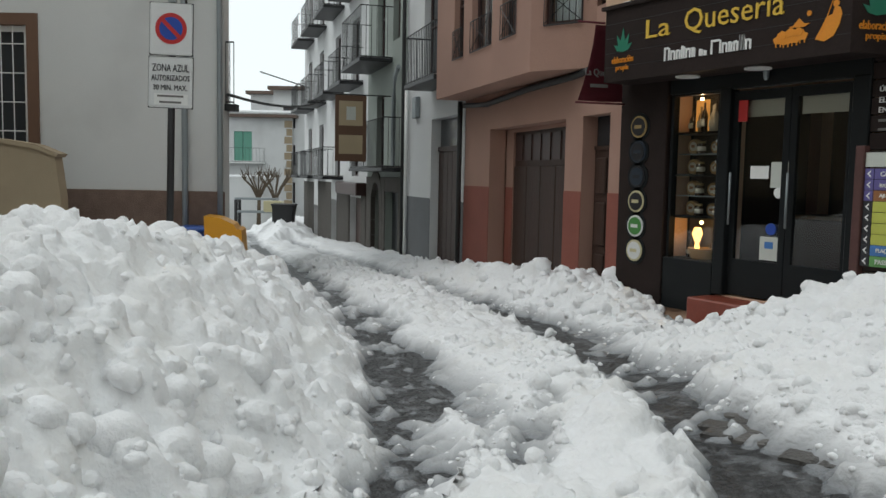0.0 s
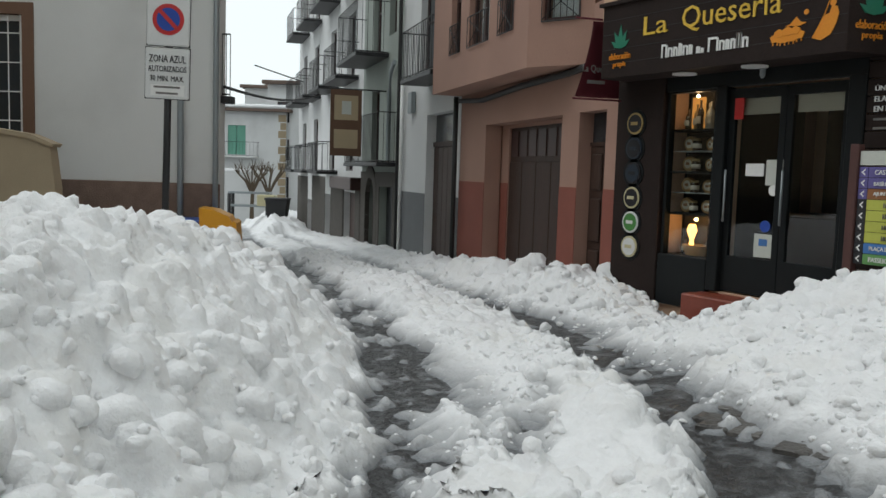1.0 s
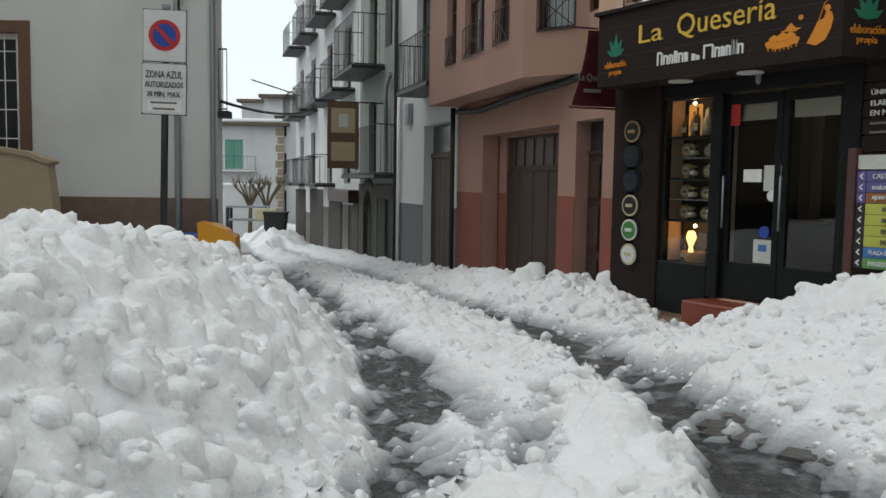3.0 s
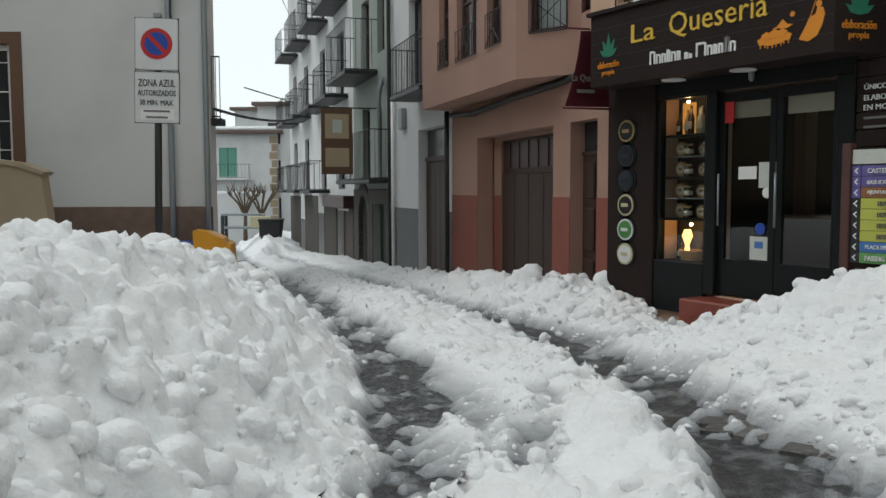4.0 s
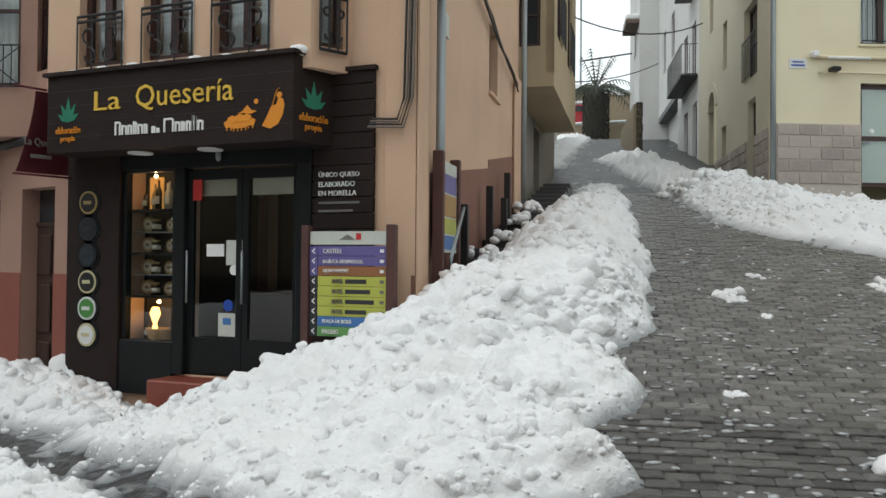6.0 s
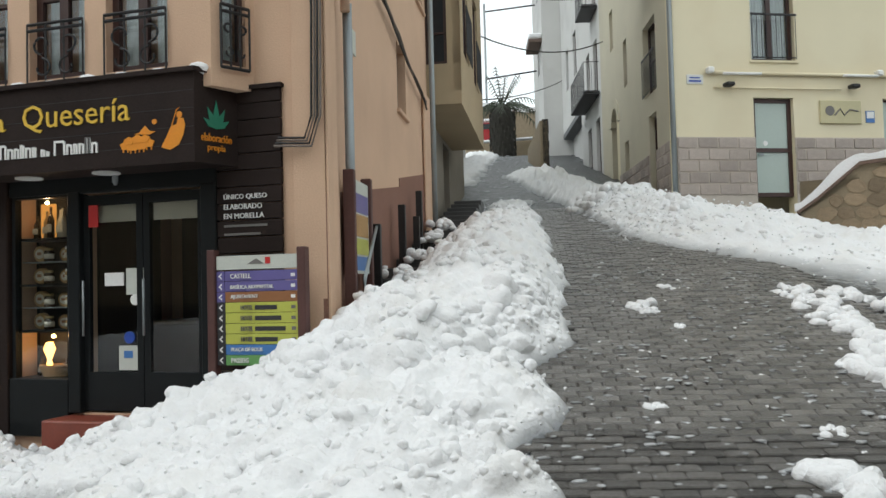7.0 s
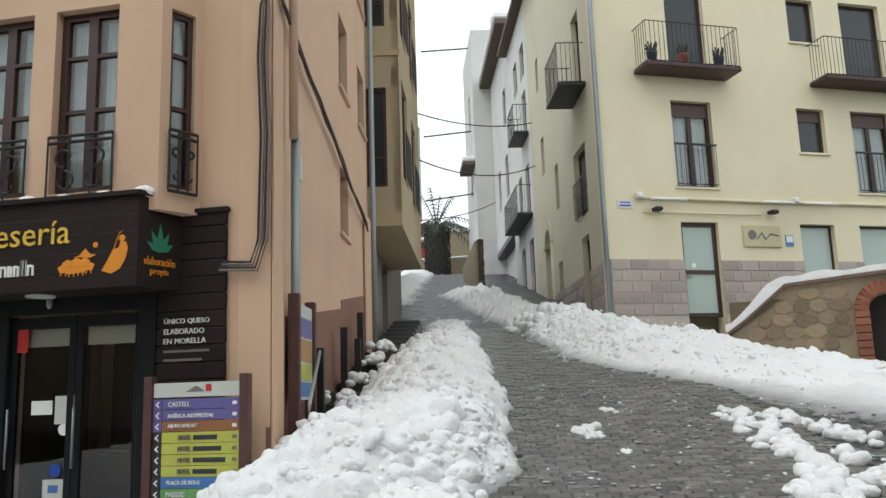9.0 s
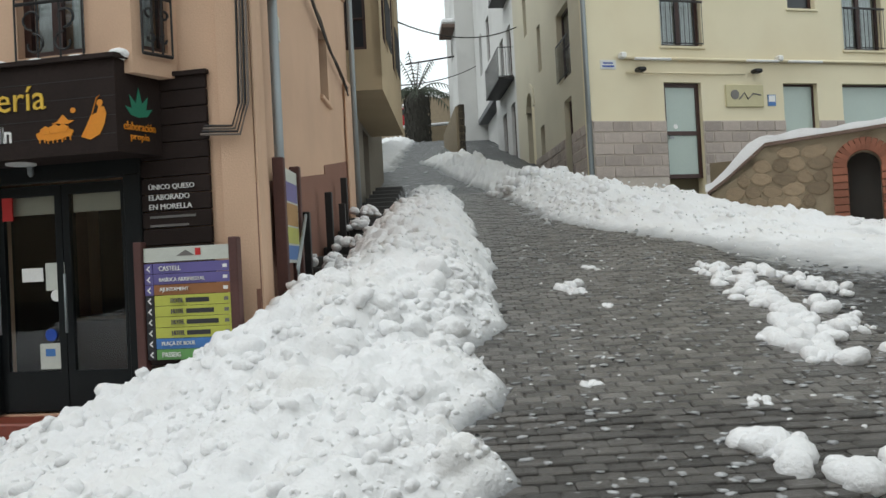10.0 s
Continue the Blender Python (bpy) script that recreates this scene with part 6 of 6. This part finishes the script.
# ---- west square ----
FAR = plan((-59.0, 19.9), -32.4)
house = thing("house", FAR, "white house with green shutters across the square", "house")
part("wall", holed_wall(-8, 3.6, -3, 5.6, 0, 0.3, [(-0.6, 0.7, 2.5, 4.6), (-0.5, 0.7, -0.4, 1.4)]), WHITEWASH, house)
for z0, z1 in ((2.5, 4.6), (-0.4, 1.4)):
    for x in (-0.6, 0.06):
        part("shutter", boxes((x, x + 0.62, 0.08, 0.14, z0, z1), bevel=0.01), GREENSHUTTER, house, "closed green wooden shutter")
balcony(house, -1.6, 1.7, 2.4, 0.7, 1.0, WHITEPAINT, step=0.25)
bm = bmesh.new()
for k in range(14):
    box(bm, 3.2 - 0.15 * (k % 2), 3.62, -0.03, -0.003, -2.5 + 0.57 * k, -2.5 + 0.57 * k + 0.5)
part("quoins", bm, TAN, house, "brown corner stones")
part("roof", boxes((-8.3, 4.0, -0.5, 6, 5.6, 5.8)), ROOFTILE, house)
part("snow_cover", boxes((-8.3, 4.0, -0.5, 6, 5.81, 6.1), bevel=0.1), SNOWLUMP, house)
part("shell", shell(-8, 3.6, 0.35, 6, -3, 5.6), WHITEWASH, house)
yard = thing("yard_wall", plan((-50, 16.7), -32.4), "white courtyard wall with snowy coping", "wall")
part("body", boxes((-6, 2.2, 0, 0.4, -3, 1.3)), WHITEWASH, yard)
part("coping", boxes((-6, 2.3, -0.06, 0.46, 1.3, 1.5), bevel=0.05), SNOWLUMP, yard)
for k, (x, y, zt, wd) in enumerate(((-66, 28.0, 8.2, 5.0), (-56, 25.3, 7.6, 4.0))):
    house = thing("house", plan((x, y), -32.4), "pale distant house in fog with many windows", "house")
    hs = [(a, a + 0.9, z, z + 1.5) for a in (-wd + 0.7, -wd + 2.6) for z in (-0.5, 2.2, 4.9)]
    part("wall", holed_wall(-wd, 0, -4, zt, 0, 0.3, hs), WHITEWASH, house)
    part("shell", shell(-wd, 0, 0.35, 5, -4, zt), WHITEWASH, house)
    for h in hs:
        window(house, *h, 0.1, BROWNFRAME, 2)
    part("roof", boxes((-wd - 0.3, 0.3, -0.6, 5, zt, zt + 0.25)), ROOFTILE, house)
random.seed(5)
for x, y in ((-48.5, 17.5), (-47, 18.0)):
    tree = thing("plane_tree", pose(x, y, -2.0), "bare pollarded tree with pale twigs on square", "tree", "trees on the square")
    part("trunk", tube([(0, 0, -0.3), (0.05, 0, 1.4), (0, 0.05, 2.4)], [0.16, 0.12, 0.1], 8), BARK, tree)
    bm = bmesh.new()
    for k in range(9):
        a = k * 0.7 + x
        e = Vector((0.9 * math.cos(a), 0.9 * math.sin(a), 3.2 + 0.3 * random.random()))
        tube([(0, 0, 2.0), (0.4 * math.cos(a), 0.4 * math.sin(a), 2.8), e], [0.07, 0.05, 0.05], 5, bm)
        for j in range(5):
            tube([e, e + Vector((random.uniform(-0.3, 0.3), random.uniform(-0.3, 0.3), random.uniform(0.3, 0.7)))], [0.03, 0.006], 4, bm)
    part("branchwork", bm, BARK, tree, "knobbly limbs")
rack = thing("market_stall_frame", plan((-40.2, 14.3), -32.4), "dark metal frame standing in square", "frame")
for x in (-0.8, 1.1):
    for y in (0, 0.7):
        part("post", tube([(x, y, -2.2), (x, y, 0.3)], 0.09, 6), IRON, rack)
for z in (0.3, -0.35):
    part("beam", boxes((-0.85, 1.2, -0.05, 0.75, z, z + 0.1)), GREYMETAL, rack)
crate = solid("yellow_crate", boxes((-0.45, 0.45, -0.3, 0.3, 0, 0.55), bevel=0.04), BADGEPALE, "dull yellow crate on metal frame", "crate")
crate.matrix_world = plan((-39.0, 15.0), -32.4, -0.25)
cont = thing("wheeled_container", plan((-36.5, 14.6), -32.4, -0.75), "dark waste container standing in snow", "container")
part("body", prism([(-0.4, 0.1), (-0.5, 0.9), (0.5, 0.9), (0.4, 0.1)], -0.4, 0.4), IRON, cont)
part("lid", boxes((-0.54, 0.54, -0.44, 0.44, 0.9, 1.0), bevel=0.03), IRON, cont)

# overhead cables
wire([OLDWHITE @ Vector((0.05, 0.1, 3.0)), WEST @ Vector((-24, -0.1, 4.6))], 0.03, sag=0.25)
wire([OLDWHITE @ Vector((0.1, 0.3, 8.0)), WEST @ Vector((-30, -0.1, 9.5))], 0.012, sag=0.2)
wire([LANE @ Vector((14.5, 0, 8.4)), YSIDE @ Vector((-9.8, 0, 9.9))], 0.02, sag=0.5)
wire([LANE @ Vector((15.5, 0, 10.0)), YSIDE @ Vector((-10.0, 0, 11.6))], 0.02, sag=0.3)
wire([LANE @ Vector((16, 0, 6.8)), UP2 @ Vector((-1, -1.3, 10.4))], 0.02, sag=0.2)


# ---- loose snow clods ----
def clod_shapes(n, fine=2):
    """Broken, knobbly lumps of packed snow about the origin, radius about 1."""
    out = []
    bm = bmesh.new()
    bmesh.ops.create_icosphere(bm, subdivisions=fine, radius=1)
    co = np.array([v.co for v in bm.verts])
    tri = np.array([[v.index for v in f.verts] for f in bm.faces])
    bm.free()
    for k in range(n):
        rng = np.random.RandomState(k + 3)
        r = np.ones(len(co))
        for _ in range(6):
            d = rng.normal(size=3)
            r = np.minimum(r, rng.uniform(0.6, 0.95) / np.maximum(co @ (d / np.linalg.norm(d)), 0.05))
        for count, width, size in ((9, 0.5, 0.2), (26, 0.28, 0.2), (70, 0.15, 0.09)):
            knob = np.zeros(len(co))
            for _ in range(count):
                d = rng.normal(size=3)
                d /= np.linalg.norm(d)
                knob = np.maximum(knob, rng.uniform(0.4, 1) * np.exp(-((co - d) ** 2).sum(1) / (width * width)))
            r = r + size * knob
        out.append((co * (r * 0.8)[:, None], tri))
    return out


def lump_mesh(name, label, places, sizes, seed, fine=2):
    """One mesh of many lumps, each at its place and of its size."""
    shapes, rng = clod_shapes(10, fine), np.random.RandomState(seed)
    vs, fs, base = [], [], 0
    for p, size in zip(places, sizes):
        co, tri = shapes[rng.randint(10)]
        q, _ = np.linalg.qr(rng.normal(size=(3, 3)))
        vs.append((co * (size * rng.uniform(0.75, 1.25, 3))) @ q.T * (1, 1, 0.85) + p)
        fs.append(tri if np.linalg.det(q) > 0 else tri[:, ::-1])
        fs[-1] = fs[-1] + base
        base += len(co)
    me = bpy.data.meshes.new(name)
    me.from_pydata(np.concatenate(vs).tolist(), [], np.concatenate(fs).tolist())
    me.polygons.foreach_set("use_smooth", np.ones(len(me.polygons), bool))
    me.materials.append(SNOWLUMP)
    return tagged(new(name, me), label, "snow", kind="stuff")


def scatter_clods(name, label, places, seed):
    """Lumps lying on the paving; places: rows of x, y, size."""
    p = np.array(places)
    z = ground_z(p[:, 0], p[:, 1]) + np.maximum(snow_depth(p[:, 0], p[:, 1]), -0.02)
    return lump_mesh(name, label, np.stack([p[:, 0], p[:, 1], z + p[:, 2] * 0.25], 1), p[:, 2], seed)


sv = np.zeros(len(snow.data.vertices) * 3)
snow.data.vertices.foreach_get("co", sv)
nv = np.zeros(len(sv))
snow.data.vertex_normals.foreach_get("vector", nv)
sv, nv = sv.reshape(-1, 3), nv.reshape(-1, 3)
dv = np.zeros(len(sv))
snow.data.attributes["depth"].data.foreach_get("value", dv)
rng = np.random.RandomState(8)
near = (sv[:, 0] > -9) & (sv[:, 0] < 0.2) & (sv[:, 1] > 0.0) & (sv[:, 1] < 8.8)
up_lane = (sv[:, 1] >= 8.8) & (sv[:, 1] < 20) & (sv[:, 0] > -9) & (sv[:, 0] < 5)
west = (sv[:, 0] <= -9) & (sv[:, 0] > -17) & (sv[:, 1] < 12)
cell = np.where(near, 0.027 * 0.027, np.where(up_lane, 0.06 * 0.045, np.where(west, 0.065 * 0.04, 0.0)))
patchy = np.clip(0.45 + 0.9 * waves(sv[:, 0], sv[:, 1] + sv[:, 2], 0.7, 91) + 0.4 * waves(sv[:, 0] + sv[:, 2], sv[:, 1], 0.3, 92), 0.04, 1.2)
spread = cell / np.clip(nv[:, 2], 0.3, 1) * patchy
close = np.where((sv[:, 0] > -8.5) & (sv[:, 1] < 9), 2.2, 1.0)
for name, label, least, count, low, span, skew, fine, sunk in (
        ("snow_chunks", "broken chunks of packed snow on ploughed heaps", 0.25, 620, 0.08, 0.12, 2.0, 3, 0.35),
        ("snow_clods", "fist-sized clods of snow over ploughed heaps", 0.14, 3000, 0.035, 0.06, 1.6, 2, 0.25),
        ("snow_crumbs", "loose snow crumbs scattered over ploughed heaps", 0.03, 4500, 0.012, 0.028, 1.8, 1, 0.15)):
    heap = spread * close * (dv > least)
    pick = rng.choice(len(sv), count, p=heap / heap.sum(), replace=False)
    size = low + span * rng.rand(count) ** skew
    lump_mesh(name, label, sv[pick] - nv[pick] * (size * sunk)[:, None], size, fine, fine)
thin = spread * near * (dv > -0.01) * (dv < 0.22)
pick = rng.choice(len(sv), 1500, p=thin / thin.sum(), replace=False)
size = 0.012 + 0.04 * rng.rand(1500) ** 1.7
lump_mesh("slush_clods", "wet churned slush between wheel tracks", sv[pick] - nv[pick] * (size * 0.45)[:, None], size, 9, 2)
on_steps, clod_size = [], []
for k in range(95):
    x = 0.5 + 6.0 * rng.rand() ** 1.2
    if math.sin(4.2 * x) > -0.1:
        r = 0.05 + 0.11 * rng.rand() ** 2
        on_steps.append(np.array(LANE @ Vector((x, -0.32 + 0.12 * rng.normal(), 1.28 + 0.2 * x + 0.12 * rng.rand()))))
        clod_size.append(r)
lump_mesh("step_snow", "clods of snow lying on dark steps", on_steps, clod_size, 6, 2)
road_bits = []
for x, y, s in ((0.8, 6.1, 0.26), (1.28, 5.75, 0.3), (1.3, 8.4, 0.2), (1.55, 7.9, 0.22), (-0.27, 7.23, 0.09), (0.83, 6.95, 0.09), (-0.54, 10.5, 0.16), (-0.45, 10.2, 0.12), (-2.2, 19.6, 0.3), (-1.9, 19.2, 0.3), (-1.6, 19.9, 0.25), (-0.1, 9.6, 0.08), (-0.3, 11.5, 0.1)):
    for k in range(14):
        road_bits.append((x + rng.normal() * s * 0.42, y + rng.normal() * s * 0.42, s * rng.uniform(0.2, 0.62)))
for t in np.linspace(0, 1, 46):
    x, y = 1.1 + 0.5 * math.sin(1.6 * t), 11.6 - 3.4 * t
    for k in range(3):
        road_bits.append((x + rng.normal() * 0.13, y + rng.normal() * 0.15, rng.uniform(0.04, 0.10 + 0.06 * t)))
for t in np.linspace(0, 1, 26):
    for k in range(2):
        road_bits.append((1.6 + 0.75 * t + rng.normal() * 0.1, 11.6 - 1.3 * t + rng.normal() * 0.1, rng.uniform(0.04, 0.12)))
for t in np.linspace(0, 1, 14):
    for k in range(2):
        road_bits.append((1.9 + 0.3 * t + rng.normal() * 0.1, 9.7 - 1.6 * t + rng.normal() * 0.12, rng.uniform(0.04, 0.14)))
for k in range(420):
    road_bits.append((rng.uniform(-1.2, 2.4), rng.uniform(4.5, 20), rng.uniform(0.012, 0.035)))
scatter_clods("snow_lumps", "broken snow lumps lying on wet paving", road_bits, 2)
SLUSH = material("grey_wet_slush", (0.42, 0.43, 0.44), 0.35, 0.2, 6, 40, 0.4, island=0.3)
n_ = 3200
fx, fy = rng.uniform(-1.6, 3.2, n_), 3.6 + 17 * rng.rand(n_) ** 1.3
fz = ground_z(fx, fy)
lie = (snow_depth(fx, fy) < 0.03) & (waves(fx, fy, 0.8, 95) + 0.6 * waves(fx, fy, 0.25, 96) > -0.15)
shapes_, vs, fs, base = clod_shapes(6, 1), [], [], 0
for x, y, z in zip(fx[lie], fy[lie], fz[lie]):
    co, tri = shapes_[rng.randint(6)]
    a, r = rng.uniform(0, 6.28), rng.uniform(0.012, 0.05)
    flat = co * (r * rng.uniform(0.7, 1.8), r, r * 0.3)
    vs.append(np.stack([flat[:, 0] * math.cos(a) - flat[:, 1] * math.sin(a) + x, flat[:, 0] * math.sin(a) + flat[:, 1] * math.cos(a) + y, flat[:, 2] + z + 0.004], 1))
    fs.append(tri + base)
    base += len(co)
me = bpy.data.meshes.new("slush_flecks")
me.from_pydata(np.concatenate(vs).tolist(), [], np.concatenate(fs).tolist())
me.polygons.foreach_set("use_smooth", np.ones(len(me.polygons), bool))
me.materials.append(SLUSH)
tagged(new("slush_flecks", me), "thin grey slush flecks on wet setts", "slush", kind="stuff")

# ---- rubble stones of the garden wall ----
stone_meshes = []
random.seed(21)
for k in range(6):
    n = 7
    out = [((0.5 + 0.09 * random.uniform(-1, 1)) * math.cos(2 * math.pi * i / n + 0.3), (0.5 + 0.09 * random.uniform(-1, 1)) * math.sin(2 * math.pi * i / n + 0.3)) for i in range(n)]
    bm = prism(out, -0.5, 0.5)
    bmesh.ops.bevel(bm, geom=bm.edges[:], offset=0.07, segments=1, affect="EDGES")
    stone_meshes.append(mesh_of("stone", bm, RUBBLE))
for r in range(16):
    x, z = 0.1 + 0.15 * (r % 2), 0.75 + 0.24 * r
    while x < 8.8:
        w_ = random.uniform(0.24, 0.46)
        if z + 0.12 < wall_top(x) and x > 0.25 and not (2.3 < x + w_ / 2 < 3.58 and z < 4.0) and z > 2.3:
            shared("stone", stone_meshes[random.randrange(6)], wall, Matrix.Translation((x + w_ / 2, 0.06, z + random.uniform(-0.02, 0.02))) @ Matrix.Diagonal((w_ * 1.08, 0.10, random.uniform(0.24, 0.3), 1)))
        x += w_
BRICKRED = material("worn_red_brick", (0.26, 0.10, 0.06), 0.9, 0.15, 6, 50, 0.3, obj_random=0.2)
brick = mesh_of("brick", boxes((-0.5, 0.5, -0.5, 0.5, -0.5, 0.5), bevel=0.05), BRICKRED)
for k in range(15):
    a = math.pi * (k + 0.5) / 15
    shared("brick", brick, wall, Matrix.Translation((2.94 + 0.41 * math.cos(a), 0.03, 3.5 + 0.41 * math.sin(a))) @ Matrix.Rotation(-a, 4, "Y") @ Matrix.Diagonal((0.24, 0.2, 0.092, 1)))
for s in (-1, 1):
    for k in range(12):
        shared("brick", brick, wall, Matrix.Translation((2.94 + 0.41 * s, 0.03, 3.43 - 0.14 * k)) @ Matrix.Diagonal((0.26, 0.2, 0.125, 1)))

# ---- blocks of the cream house's plinth ----
block_mesh = mesh_of("stone_block", boxes((-0.5, 0.5, -0.5, 0.5, -0.5, 0.5), bevel=0.03), ASHLAR)


def blocks(holder, x0, x1, z0, z1, step=0.27, wide=0.5):
    r = 0
    z = z1
    while z - step > z0:
        x = x0 - (wide / 2 if r % 2 else 0)
        while x < x1 - 0.02:
            a, b = max(x, x0), min(x + wide, x1)
            if b - a > 0.06:
                shared("stone_block", block_mesh, holder, Matrix.Translation(((a + b) / 2, -0.03, z - step / 2)) @ Matrix.Diagonal((b - a - 0.04, 0.05, step - 0.04, 1)))
            x += wide
        z -= step
        r += 1


cream = [o for o in scene.objects if o.name.startswith("house") and o.get("label") == "cream rendered house with stone block plinth"][0]
flank = [o for o in scene.objects if o.name.startswith("house") and o.get("label") == "cream house flank along steep lane"][0]
blocks(cream, 0.0, 1.95, 3.3, 4.83)
blocks(cream, 2.97, 5.33, 3.3, 4.83)
blocks(cream, 5.33, 8.9, 3.8, 4.38)
blocks(cream, 6.35, 7.12, 4.38, 4.83)
blocks(flank, -1.95, -0.02, 3.2, 4.85)
blocks(flank, -7.1, -2.85, 4.0, 4.85)

# ---- setts of the lane ----
SETT = material("wet_stone_sett", (0.115, 0.108, 0.10), 0.28, 0.4, 4, 60, 0.6, obj_random=0.4)
SETTS = material("wet_stone_setts", (0.115, 0.108, 0.10), 0.28, 0.4, 4, 60, 0.6, island=0.4)
sett = mesh_of("sett", boxes((-0.5, 0.5, -0.5, 0.5, -0.5, 0.5), bevel=0.09), SETT)
U, V_ = Vector((-0.19, 0.982, 0)), Vector((0.982, 0.19, 0))
rng = np.random.RandomState(31)
made, vs, fs = 0, [], []
top = np.array([(-0.42, -0.42, 0.5), (0.42, -0.42, 0.5), (0.42, 0.42, 0.5), (-0.42, 0.42, 0.5), (-0.5, -0.5, 0.35), (0.5, -0.5, 0.35), (0.5, 0.5, 0.35), (-0.5, 0.5, 0.35), (-0.5, -0.5, -0.5), (0.5, -0.5, -0.5), (0.5, 0.5, -0.5), (-0.5, 0.5, -0.5)])
quad = [(0, 1, 2, 3)] + [(4 + k, 4 + (k + 1) % 4, (k + 1) % 4, k) for k in range(4)] + [(8 + k, 8 + (k + 1) % 4, 4 + (k + 1) % 4, 4 + k) for k in range(4)]
base, spots = 0, []
for i in range(150):
    d = 1.6 + 0.115 * i
    off = 0.1 * (i % 2) + rng.uniform(-0.02, 0.02)
    for j in range(30):
        v = -2.4 + 0.2 * j + off
        c = Vector((0, 1.5, 0)) + U * d + V_ * v
        if not (-3.6 < c.x < 3.2) or (c.x < -0.7 and c.y < 4.5):
            continue
        spots.append((i, d, v, c))
P = np.array([s[3] for s in spots])
free = snow_depth(P[:, 0], P[:, 1]) < 0.12
Z = ground_z(P[:, 0], P[:, 1])
GU = (ground_z(P[:, 0] + U.x * 0.2, P[:, 1] + U.y * 0.2) - Z) / 0.2
GV = (ground_z(P[:, 0] + V_.x * 0.2, P[:, 1] + V_.y * 0.2) - Z) / 0.2
for (i, d, v, c), ok, z0, gu, gv in zip(spots, free, Z, GU, GV):
    if ok:
        m = Matrix.Translation((c.x, c.y, z0 - 0.035 + rng.uniform(-0.006, 0.006))) @ Matrix(((V_.x, U.x, 0, 0), (V_.y, U.y, 0, 0), (gv, gu, 1, 0), (0, 0, 0, 1))) @ Matrix.Diagonal((0.197, 0.112, 0.08, 1))
        if d < 9.5 and -0.6 < v < 2.4 and d > 2.6 and made < 300 and (i % 2 or d < 6):
            shared("sett", sett, ground, m)
            made += 1
        else:
            q = top @ np.array(m.to_3x3()).T + np.array(m.translation)
            vs.append(q)
            fs += [[base + a for a in f] for f in quad]
            base += 12
me = bpy.data.meshes.new("setts")
me.from_pydata(np.concatenate(vs).tolist(), [], fs)
me.materials.append(SETTS)
st = new("setts", me)
st.parent = ground
tagged(st, "wet dark stone setts of steep lane", kind="stuff")
